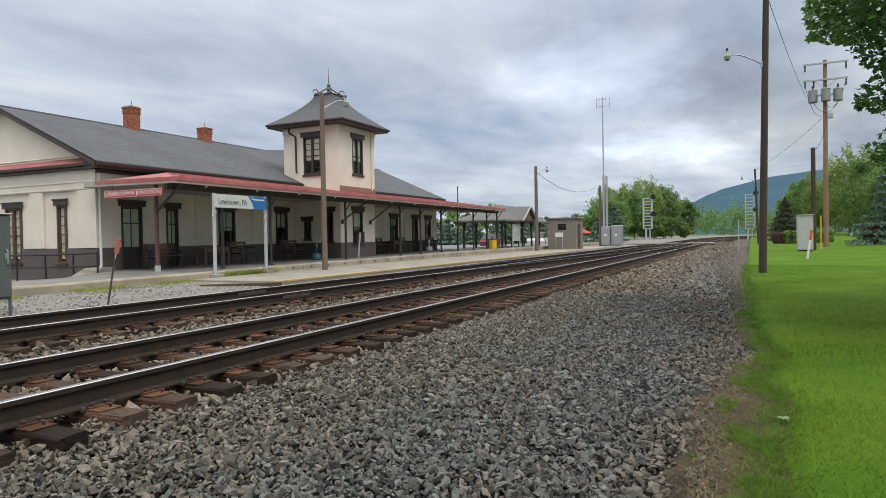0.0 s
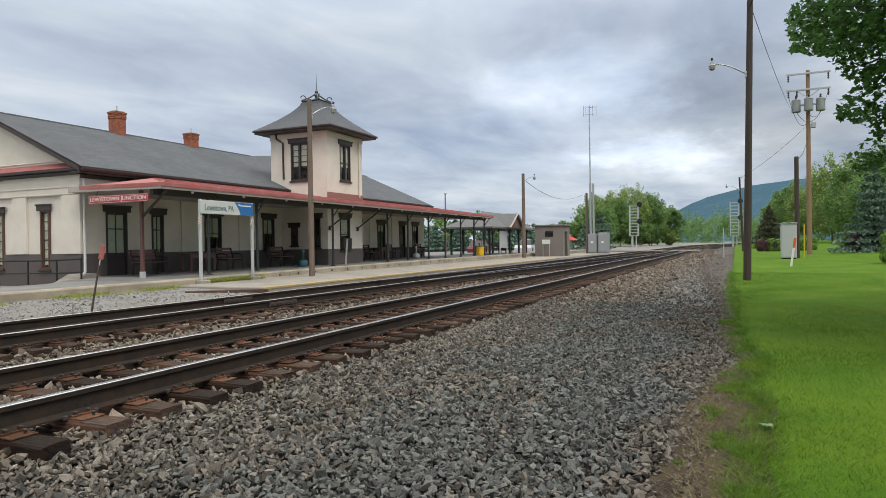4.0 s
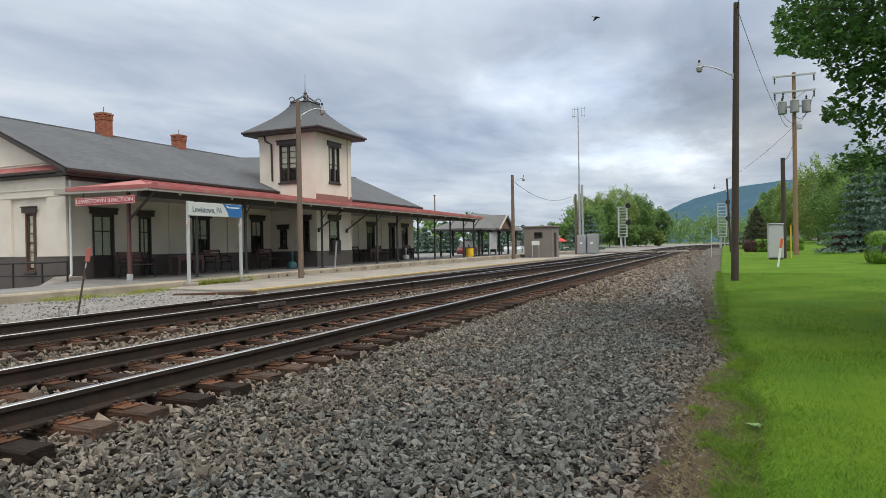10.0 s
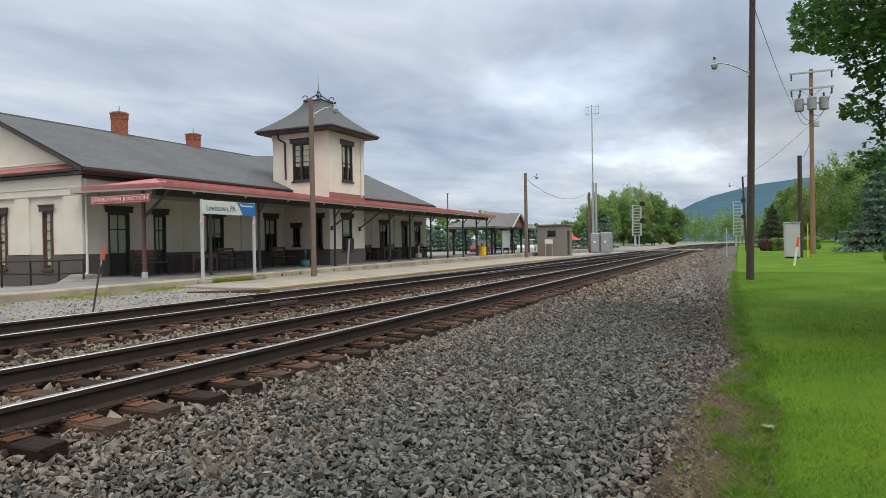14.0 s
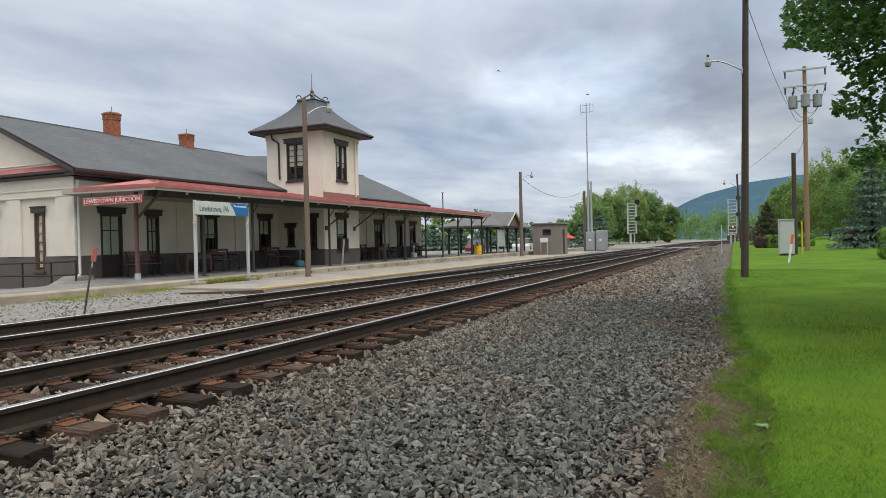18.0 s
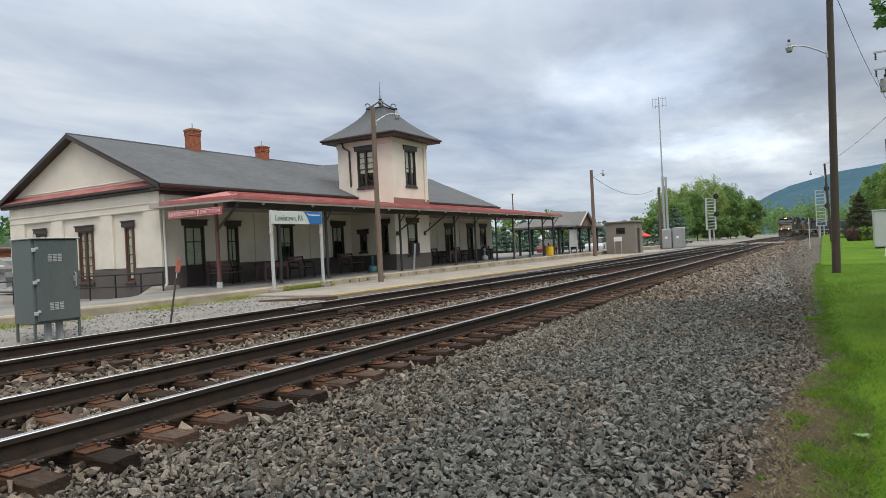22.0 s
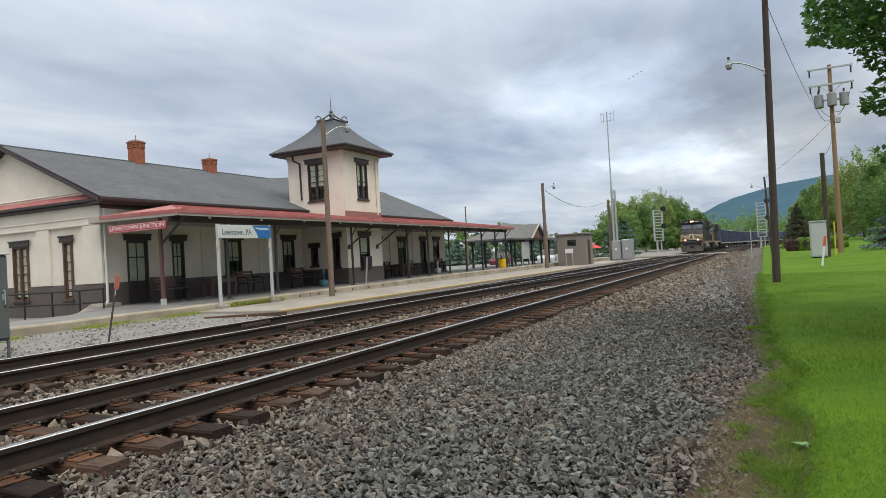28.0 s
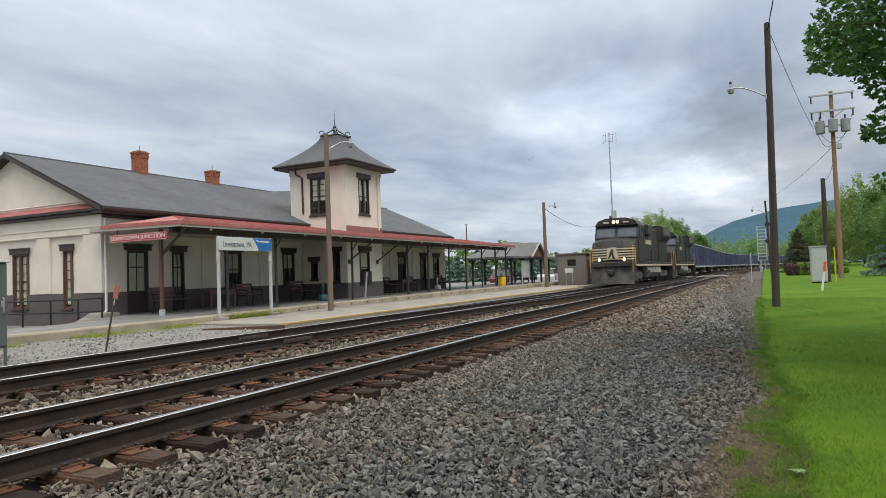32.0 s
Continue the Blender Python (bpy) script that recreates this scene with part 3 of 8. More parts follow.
TIE_MESHES = [tie_mesh(k) for k in range(6)]
plate_m = Mesh().box(-0.098, 0.098, -0.22, 0.22, 0.0, 0.014, 0.004).box(-0.09, 0.09, -0.098, -0.076, 0.016, 0.03, 0.003).box(-0.09, 0.09, 0.076, 0.098, 0.016, 0.03, 0.003)
PLATE_MESH = plate_m.mesh("tie_plate", M_PLATE)
spk = Mesh()
for sy in (-1, 1):
    for sx, yy in ((-0.055, 0.085), (0.055, 0.085), (0.035, 0.17)):
        up = 0.035 if yy > 0.1 else 0.045
        spk.box(sx - 0.009, sx + 0.009, sy * yy - 0.009, sy * yy + 0.009, 0.012, up, 0.002)
        spk.box(sx - 0.014, sx + 0.014, sy * yy - 0.018, sy * yy + 0.018, up, up + 0.012, 0.003)
SPIKE_MESH = spk.mesh("spikes", M_SPIKE)
anc = Mesh()
for sx in (-0.13, 0.13):
    anc.box(sx - 0.014, sx + 0.014, -0.085, 0.085, 0.000, 0.022, 0.004).box(sx - 0.014, sx + 0.014, 0.055, 0.095, 0.012, 0.055, 0.005).box(sx - 0.014, sx + 0.014, -0.095, -0.060, 0.012, 0.04, 0.005)
ANCHOR_MESH = anc.mesh("rail_anchor", M_SPIKE)


def piece(name, me, parent, loc, rz=0.0):
    ob = new(name, me)
    ob.parent = parent
    ob.location = Vector(loc) - origin_of(parent)
    ob.rotation_euler = (0, 0, rz)
    return ob


def railway(yc, first, near, far_end, label):
    tr = thing("railway_track", (10, yc, -0.3), label, "railway track", "tracks past the station", "structure")
    for sgn in (-1, 1):
        rail(tr, yc + sgn * 0.7525)
    rnd = random.Random(int(yc * 10))
    for i in range(near):
        x = first + i * PITCH + rnd.uniform(-0.02, 0.02)
        t = piece("tie", TIE_MESHES[rnd.randrange(6)], tr, (x, yc + rnd.uniform(-0.04, 0.04), -0.205), rnd.uniform(-0.012, 0.012))
        if x < 26:
            for sgn in (-1, 1):
                pl = piece("tie_plate", PLATE_MESH, t, (x, yc + sgn * 0.7525, -0.203), 0)
                if x < 15:
                    piece("spikes", SPIKE_MESH, t, (x, yc + sgn * 0.7525, -0.203), 0)
                    if i % 2 == 0:
                        piece("rail_anchor", ANCHOR_MESH, t, (x, yc + sgn * 0.7525, -0.205), 0)
    m = Mesh()
    s = first + near * PITCH
    while s < far_end:
        px, py, h = rail_point(s, yc)
        m.box(-0.115, 0.115, -1.27, 1.27, -0.12, 0.0, 0, pose(px, py + rnd.uniform(-0.05, 0.05), -0.206, 0, 0, math.degrees(h)))
        s += PITCH
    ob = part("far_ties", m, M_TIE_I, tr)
    tagged(ob, kind="stuff")
    return tr


railway(Y1, TIE0 - 22 * PITCH, 146, 330, "straight main track with polished rails on weathered wooden ties")
railway(Y2, TIE0 - 20 * PITCH + 0.2, 166, 330, "far main track with polished rails beside the platform")

# crossover from the far track to the near one
XO0, XO1 = 14.0, 70.0
xo = thing("railway_crossover", (42, 8, -0.2), "curving crossover rails between the two tracks", "railway track", "tracks past the station", "structure")


def crossover_y(x):
    f = min(1.0, max(0.0, (x - XO0) / (XO1 - XO0)))
    return Y2 + (Y1 - Y2) * (f * f * (3 - 2 * f))


for off in (-0.7525, 0.7525):
    vs, fs = [], []
    st = [XO0 + 4 + 2.0 * i for i in range(int((XO1 - XO0 - 8) / 2) + 1)]
    for x in st:
        yc = crossover_y(x) + off
        vs += [(x, yc + a * 0.9, b - 0.004) for a, b in RAIL_PROF]
    n = len(RAIL_PROF)
    fs = [(i * n + j, (i + 1) * n + j, (i + 1) * n + (j + 1) % n, i * n + (j + 1) % n) for i in range(len(st) - 1) for j in range(n)]
    xr = part("rail", Mesh().add(vs, fs), M_RAIL, xo)
    top_ = [(x, crossover_y(x) + off + a, b) for x in st for a, b in ((-0.022, -0.0015), (0.022, -0.0015))]
    part("running_surface", Mesh().add(top_, [(2 * i, 2 * i + 1, 2 * i + 3, 2 * i + 2) for i in range(len(st) - 1)]), M_RAILTOP, xr, "polished bright steel rail head")
LONG_TIE = Mesh().box(-0.115, 0.115, -0.85, 0.85, -0.12, 0.0, 0.008).mesh("tie", M_TIE)
rnd = random.Random(91)
for k in range(52):
    x = 27.0 + 0.58 * k
    piece("tie", LONG_TIE, xo, (x + rnd.uniform(-0.02, 0.02), 8.17 + rnd.uniform(-0.05, 0.05), -0.207), rnd.uniform(-0.02, 0.02))
# bolted joint bars on the rails of the far track
for x, y in ((11.6, Y2 + 0.7525), (11.25, Y2 - 0.7525)):
    jb = part("joint_bar", Mesh().box(x - 0.46, x + 0.46, y - 0.045, y - 0.018, -0.14, -0.052, 0.006), M_SPIKE, xo, "bolted steel joint bar")
    for k in range(6):
        part("bolt", Mesh().tube((x - 0.38 + 0.152 * k, y - 0.045, -0.095), (x - 0.38 + 0.152 * k, y - 0.075, -0.095), 0.016, 0.016, 6), M_SPIKE, jb)
crossing = thing("track_crossing", (84, 8, -0.2), "worn timber and asphalt crossing over both tracks", "crossing", "", "structure")
M_PLANK = surface("worn_crossing_plank", (0.17, 0.145, 0.12), 0.9, 0.25, 3, 30, 0.3, rand=0.2)
for yc in (Y1, Y2):
    for y0, y1 in ((-1.6, -0.86), (-0.62, 0.0), (0.01, 0.62), (0.86, 1.6)):
        part("plank", Mesh().box(80.0, 88.0, yc + y0, yc + y1, -0.19, -0.01, 0.01), M_PLANK, crossing)
part("approach", Mesh().box(80.0, 88.0, 11.85, 16.0, -0.2, -0.012, 0.01), M_PLANK, crossing)

# ---- loose ballast stones ----


def stone_templates(n, k):
    out = []
    for i in range(n):
        bm = bmesh.new()
        rnd = random.Random(100 + i)
        sy, sz = rnd.uniform(0.5, 0.85), rnd.uniform(0.26, 0.52)
        for q in range(k):
            u = ((q & 1) * 2 - 1, (q >> 1 & 1) * 2 - 1, (q >> 2 & 1) * 2 - 1) if q < 8 else (rnd.choice((-1.25, 1.25)), rnd.uniform(-0.7, 0.7), rnd.uniform(-0.5, 0.5))
            bm.verts.new((u[0] * rnd.uniform(0.25, 1.1), u[1] * sy * rnd.uniform(0.3, 1.1), u[2] * sz * rnd.uniform(0.45, 1.1)))
        bmesh.ops.convex_hull(bm, input=bm.verts)
        bmesh.ops.delete(bm, geom=[v for v in bm.verts if not v.link_faces], context="VERTS")
        bmesh.ops.triangulate(bm, faces=bm.faces)
        bm.verts.index_update()
        out.append((np.array([v.co for v in bm.verts]), np.array([[v.index for v in f.verts] for f in bm.faces])))
        bm.free()
    return out


def scatter(name, mat, pts, size, templates, label, seed, category="ballast"):
    """Stones at the rows of pts (x, y, z), joined into one object."""
    rng = np.random.default_rng(seed)
    allv, allf, o = [], [], 0
    which = rng.integers(0, len(templates), len(pts))
    for k, (tv, tf) in enumerate(templates):
        p = pts[which == k]
        if not len(p):
            continue
        m = len(p)
        s = (size[which == k] if hasattr(size, "__len__") else size) * np.exp(rng.normal(0, 0.33, m))
        yaw, tip = rng.random(m) * np.pi, rng.normal(0, 0.42, (m, 2))
        q = np.stack([np.cos(yaw), tip[:, 0], tip[:, 1], np.sin(yaw)], 1)
        q /= np.linalg.norm(q, axis=1)[:, None]
        w, x, y, z = q.T
        R = np.stack([1 - 2 * (y * y + z * z), 2 * (x * y - z * w), 2 * (x * z + y * w), 2 * (x * y + z * w), 1 - 2 * (x * x + z * z), 2 * (y * z - x * w), 2 * (x * z - y * w), 2 * (y * z + x * w), 1 - 2 * (x * x + y * y)], 1).reshape(m, 3, 3)
        v = np.einsum("mij,nj->mni", R, tv) * s[:, None, None] + p[:, None, :]
        allv.append(v.reshape(-1, 3))
        allf.append((tf[None] + (np.arange(m) * len(tv))[:, None, None]).reshape(-1, 3) + o)
        o += m * len(tv)
    me = mesh_np(name, np.concatenate(allv), np.concatenate(allf), mat)
    return tagged(new(name, me), label, category, "", "stuff")


BED_Y = np.array([-1.2, 0.2, 1.5, 3.2, 4.2, 4.9, 5.4, 7.3, 8.1, 8.9, 11.5, 11.9, 12.6, 14, 16])
BED_Z = np.array([-0.75, -0.40, -0.395, -0.385, -0.34, -0.285, -0.265, -0.262, -0.29, -0.265, -0.262, -0.25, -0.12, -0.07, -0.03])


def strew(n, x0, x1, y0, y1, seed, power=1.0, sink=0.0, edge=True):
    rng = np.random.default_rng(seed)
    pitch = math.sqrt((x1 - x0) * (y1 - y0) / n)
    nx, ny = max(1, int((x1 - x0) / pitch)), max(1, int((y1 - y0) / pitch))
    i, j = np.divmod(np.arange(nx * ny), ny)
    x = x0 + (x1 - x0) * ((i + 0.5 + 0.5 * (j % 2) + rng.uniform(-0.42, 0.42, nx * ny)) / nx) ** power
    y = y0 + (y1 - y0) * (j + 0.5 + rng.uniform(-0.42, 0.42, nx * ny)) / ny
    n = nx * ny
    if edge:
        lim = np.array([dirt_edge(a) for a in x]) - 0.16 + 0.32 * rng.random(n)
        lim = np.maximum(lim - 0.5 * (rng.random(n) < 0.05), np.array([lawn_edge(a) for a in x]) - 0.02)
        lim = lim - 1.9 * rng.random(n) ** 2.2 * np.clip((x - 12) / 18, 0, 1)
        keep = y > lim
        x, y = x[keep], y[keep]
    z = np.interp(y, BED_Y, BED_Z) + rng.normal(-0.004, 0.008, len(x)) - 0.030 * (rng.random(len(x)) < 0.40) + 0.012 * np.sin(x * 2.1 + 3 * np.sin(y * 1.7)) * np.sin(y * 2.9 + x) + sink
    return np.stack([x, y, z], 1)


ROCKS, ROCKS_LOW = stone_templates(18, 10), stone_templates(8, 8)


def off_ties(p, yc, first):
    """Drops the stones that would lie on the ties of a track."""
    u = (p[:, 0] - first) / PITCH
    on = (np.abs(u - np.round(u)) * PITCH < 0.125) & (np.abs(p[:, 1] - yc) < 1.29)
    onrail = np.abs(np.abs(p[:, 1] - yc) - 0.7525) < 0.11
    return p[~(on | onrail)]


def tones(p, seed):
    return p[:, 1] + np.random.default_rng(seed).normal(0, 0.55, len(p))


T1, T2 = TIE0 - 6 * PITCH, TIE0 - 4 * PITCH + 0.2
near = np.concatenate([strew(21000, 1.4, 6.0, 0.3, 4.95, 1), strew(43000, 6.0, 16.0, 0.3, 4.95, 4)])
tn = tones(near, 5)
patch = np.array([noise.noise(Vector((a * 0.55, b * 0.9, 2.0))) + 0.5 * noise.noise(Vector((a * 1.9, b * 2.3, 6.0))) for a, b in near[:, :2]]) + np.random.default_rng(51).normal(0, 0.22, len(near))
dusty = (tn < 3.8) & (patch + 0.9 * np.clip(1.9 - near[:, 1], 0, 1.0) > 0.28)
scatter("ballast_stones", M_STONE, near[(tn < 3.8) & ~dusty], 0.0235, ROCKS, "loose grey crushed stone beside the track", 2)
scatter("ballast_stones", M_STONE_BROWN, near[dusty], 0.0228, ROCKS, "dusty brownish crushed stone beside the track", 52)
scatter("ballast_stones", M_STONE_TAN, near[tn >= 3.8], 0.0228, ROCKS, "rust-tinged crushed stone along the tie ends", 3)
behind = strew(9000, -6.0, 1.4, 0.3, 4.95, 22)
scatter("ballast_stones", M_STONE, behind, 0.032, ROCKS_LOW, "loose grey crushed stone where the line begins", 23)
# farther stones use the brighter copies: light on their tops is in the colour
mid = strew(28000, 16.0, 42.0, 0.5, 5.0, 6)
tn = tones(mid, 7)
scatter("ballast_stones", M_STONE_FAR_LIT, mid[tn < 2.8], 0.041, ROCKS_LOW, "loose grey crushed stone further along the track", 8)
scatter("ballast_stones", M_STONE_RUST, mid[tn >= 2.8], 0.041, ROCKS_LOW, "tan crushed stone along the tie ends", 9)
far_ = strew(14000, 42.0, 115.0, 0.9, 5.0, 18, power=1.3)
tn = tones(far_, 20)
scatter("ballast_stones", M_STONE_FAR_LIT, far_[tn < 2.2], 0.062, ROCKS_LOW, "grey crushed stone far along the track", 19)
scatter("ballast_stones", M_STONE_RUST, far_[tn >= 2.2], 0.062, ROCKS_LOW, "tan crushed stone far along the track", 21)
a = off_ties(strew(20000, -5.0, 15.0, 4.9, 7.5, 10, sink=0.022, edge=False), Y1, T1)
b = off_ties(strew(11000, 15.0, 45.0, 4.9, 7.5, 11, sink=0.03, edge=False), Y1, T1)
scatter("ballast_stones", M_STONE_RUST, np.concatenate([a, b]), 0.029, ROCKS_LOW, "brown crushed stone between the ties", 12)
a = strew(13000, 3.0, 24.0, 7.4, 9.0, 13, edge=False)
b = off_ties(strew(13000, 3.0, 34.0, 8.9, 11.6, 14, sink=0.03, edge=False), Y2, T2)
c = strew(7000, 24.0, 72.0, 7.4, 9.0, 33, edge=False)
d = off_ties(strew(7000, 34.0, 72.0, 8.9, 11.6, 34, sink=0.03, edge=False), Y2, T2)
e = off_ties(strew(6000, 45.0, 72.0, 4.9, 7.5, 35, sink=0.03, edge=False), Y1, T1)
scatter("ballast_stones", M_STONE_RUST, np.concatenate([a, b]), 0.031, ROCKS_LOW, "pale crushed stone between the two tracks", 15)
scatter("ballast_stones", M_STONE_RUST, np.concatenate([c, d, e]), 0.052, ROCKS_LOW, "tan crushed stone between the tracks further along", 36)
g = strew(7000, 5.0, 15.5, 11.7, 15.0, 16, edge=False)
M_PEBBLE = surface("pale_gravel_stones", (0.22, 0.21, 0.20), 0.9, 0.2, 12, 80, 0.2, island=0.5)
scatter("gravel_stones", M_PEBBLE, g, 0.022, ROCKS_LOW, "pale loose gravel beyond the tracks", 17, "gravel")

# ---- platform ----


def plat_z(x):
    return 0.16 + 0.11 * min(1.0, max(0.0, (x - 14) / 22))


def plat_edge(x):
    return 15.2 + 0.9 * min(1.0, max(0.0, (x - 8) / 14))


px = [-14, -6, 0, 4, 8, 10, 12, 13.2, 14.4, 15.2, 16, 18, 20, 22, 24, 27, 30, 33, 36, 40, 45, 52, 60, 75]
pv, pf, cv, cf = [], [], [], []
for x in px:
    e, z = plat_edge(x), plat_z(x)
    # beside the gable end the walk is narrow and drops to the ramp
    far = float(np.interp(x, [-14, 12, 14.4, 15.2, 15.9], [17.9, 17.95, 19.9, 20.45, 34.0]))
    for y, w in ((e + 0.28, z), (min(18.5, (e + far) / 2), z), (min(far, 20.55), z), (far, z if x > 15.5 else -0.4)):
        pv.append((x, y, w))
    cv += [(x, e, -0.10), (x, e, z - 0.035), (x, e + 0.03, z + 0.006), (x, e + 0.285, z + 0.006), (x, e + 0.285, -0.1)]
for i in range(len(px) - 1):
    for j in range(3):
        pf.append((i * 4 + j, (i + 1) * 4 + j, (i + 1) * 4 + j + 1, i * 4 + j + 1))
    for j in range(4):
        cf.append((i * 5 + j, (i + 1) * 5 + j, (i + 1) * 5 + j + 1, i * 5 + j + 1))
solid("platform", Mesh().add(pv, pf), M_SLAB, "dark grey concrete station platform under the canopy", "platform", "structure")
curb = solid("platform_curb", Mesh().add(cv, cf), M_CURB, "weathered tan concrete curb with drain holes", "curb", "structure")
for i in range(34):
    x = 15.9 + i * 1.22
    e, z = plat_edge(x), plat_z(x)
    part("drain_hole", Mesh().box(x - 0.05, x + 0.05, e - 0.004, e + 0.02, z - 0.16, z - 0.09, 0.004), M_BLACK, curb)
    if i % 3 == 0:
        part("joint", Mesh().box(x + 0.6, x + 0.61, e - 0.003, e + 0.01, -0.05, z - 0.03), M_TRIM, curb)
low = Mesh()
low.box(14.2, 64.0, 12.45, 16.3, -0.3, 0.0, 0.02).box(14.2, 64.0, 12.34, 12.449, -0.3, -0.074)
solid("lower_platform", low, M_CONC, "low concrete boarding strip beside the far track", "platform", "structure")
solid("platform_edge_line", Mesh().box(14.2, 46.0, 12.33, 12.446, -0.07, 0.004, 0.015), M_YELLOW, "worn yellow platform edge", "platform edge", "structure")

# ---- station building ----
XG, XE, YF, YB = 15.1, 41.65, 20.6, 30.2
ZW, ZT, T = 0.95, 3.66, 0.32
TXA, TXB, TYA, TYB = 25.8, 28.95, 18.0, 21.2
station = thing("station_building", (28.0, 25.4, 0.0), "cream stucco railway station with dark base, grey roof and square tower", "building")


def holed(m, axis, c0, c1, a0, a1, z0, z1, holes):
    """A wall slab between c0 and c1 across the axis, from a0 to a1, with rectangular holes (a, b, z, z)."""
    ca = sorted({a0, a1} | {min(max(v, a0), a1) for h in holes for v in h[:2]})
    cz = sorted({z0, z1} | {min(max(v, z0), z1) for h in holes for v in h[2:]})
    na, nz = len(ca) - 1, len(cz) - 1

    def full(i, j):
        if not (0 <= i < na and 0 <= j < nz):
            return False
        u, w = (ca[i] + ca[i + 1]) / 2, (cz[j] + cz[j + 1]) / 2
        return not any(h[0] < u < h[1] and h[2] < w < h[3] for h in holes)

    ids, vs, fs = {}, [], []

    def vert(i, j, k):
        if (i, j, k) not in ids:
            ids[(i, j, k)] = len(vs)
            c = (c0, c1)[k]
            vs.append((ca[i], c, cz[j]) if axis == "y" else (c, ca[i], cz[j]))
        return ids[(i, j, k)]

    for i in range(na):
        for j in range(nz):
            if not full(i, j):
                continue
            for k in (0, 1):
                fs.append((vert(i, j, k), vert(i + 1, j, k), vert(i + 1, j + 1, k), vert(i, j + 1, k)))
            for di, dj, e in ((-1, 0, ((i, j), (i, j + 1))), (1, 0, ((i + 1, j), (i + 1, j + 1))), (0, -1, ((i, j), (i + 1, j))), (0, 1, ((i, j + 1), (i + 1, j + 1)))):
                if not full(i + di, j + dj):
                    (p, q), (r, t) = e
                    fs.append((vert(p, q, 0), vert(r, t, 0), vert(r, t, 1), vert(p, q, 1)))
    return m.add(vs, fs)


# openings on the track side: x from, x to, z from, z to
FRONT = [(16.08, 16.95, 0.17, 2.40), (18.04, 18.60, 0.17, 2.38), (20.73, 21.69, 0.92, 2.42), (24.37, 25.20, 0.95, 2.43), (29.9, 30.75, 0.24, 2.40),
         (32.2, 33.1, 0.9, 2.42), (35.05, 36.0, 0.90, 2.42), (37.93, 38.71, 0.26, 2.42), (39.8, 40.65, 0.26, 2.42)]
GABLE = [(22.14, 22.60, 0.42, 2.45), (24.58, 25.46, 0.44, 2.43), (27.7, 28.35, 0.44, 2.48)]
TWL = [(19.04, 20.03, 4.20, 6.0)]
TWR = [(26.90, 27.84, 4.22, 5.98)]
BAYF = [(26.85, 27.72, 0.85, 2.45)]
BAYL = [(18.42, 18.80, 1.0, 2.42), (19.69, 20.10, 1.13, 2.0)]
part("lower_wall", holed(Mesh(), "y", YF, YF + T, XG, XE, -0.5, ZW, FRONT), M_DARKBASE, station, "dark brown painted base")
part("wall", holed(Mesh(), "y", YF + 0.02, YF + T, XG + 0.02, XE, ZW, ZT, FRONT), M_CREAM, station)
part("lower_wall", holed(Mesh(), "x", XG, XG + T, YF + T, YB, -0.8, ZW, GABLE), M_DARKBASE, station, "dark brown painted base")
part("wall", holed(Mesh(), "x", XG + 0.06, XG + T, YF + T, YB, ZW, ZT, GABLE), M_CREAM, station)
part("wall", Mesh().box(XE - T, XE, YF + T, YB, -0.3, ZT), M_CREAM, station)
part("wall", Mesh().box(XG + T, XE - T, YB - T, YB, -0.8, ZT), M_CREAM, station)
# pilasters, frieze and panel edges of the gable end
for y0, y1 in ((20.58, 21.5), (23.3 - 1.27, 23.3 - 1.27 + 0.01), (24.03 - 0.72, 24.03), (26.46, 27.21), (29.16, 30.24)):
    if y1 - y0 > 0.1:
        part("pilaster", Mesh().box(XG - 0.03, XG + 0.06, y0 if y0 > 20.7 else YF - 0.02, y1, ZW, 2.93, 0.008), M_CREAM, station)
part("frieze", Mesh().box(XG - 0.03, XG + 0.06, YF - 0.02, YB + 0.04, 2.93, 3.60, 0.01).box(XG - 0.06, XG - 0.03, YF - 0.02, YB + 0.04, 3.18, 3.23, 0.01).box(XG - 0.05, XG - 0.03, YF - 0.02, YB + 0.04, 2.95, 3.0, 0.008), M_CREAM, station)
part("cornice", Mesh().box(14.90, XG + 0.02, 20.25, 30.6, 3.60, 3.70, 0.02).box(14.80, XG + 0.02, 20.18, 30.66, 3.70, 3.80, 0.02), M_TRIM, station, "dark brown painted cornice")
part("pediment_ledge", Mesh().prism([(14.80, 3.80), (15.12, 3.80), (15.12, 4.02)], "y", 20.62, 30.2), M_RED, station, "red painted metal ledge")
# gable triangle with a raised border
YR, ZR, YE, ZE = 25.42, 6.17, 20.17, 3.82
SL = (ZR - ZE) / (YR - YE)
part("gable_wall", Mesh().prism([(20.36, 3.80), (30.48, 3.80), (YR, 3.80 + (YR - 20.36) * SL - 0.02)], "x", XG + 0.03, XG + 0.25), M_CREAM, station)
brd = Mesh()
for s in (-1, 1):
    a, b = Vector((XG + 0.02, YR + s * 3.95, 4.1)), Vector((XG + 0.02, YR, 4.1 + 3.95 * SL))
    brd.tube(a, b, 0.03, 0.03, 4)
brd.tube((XG + 0.02, YR - 3.95, 4.1), (XG + 0.02, YR + 3.95, 4.1), 0.03, 0.03, 4)
part("moulding", brd, M_CREAM, station)

# main roof: shingle courses stepped up each slope
COURSES = 44


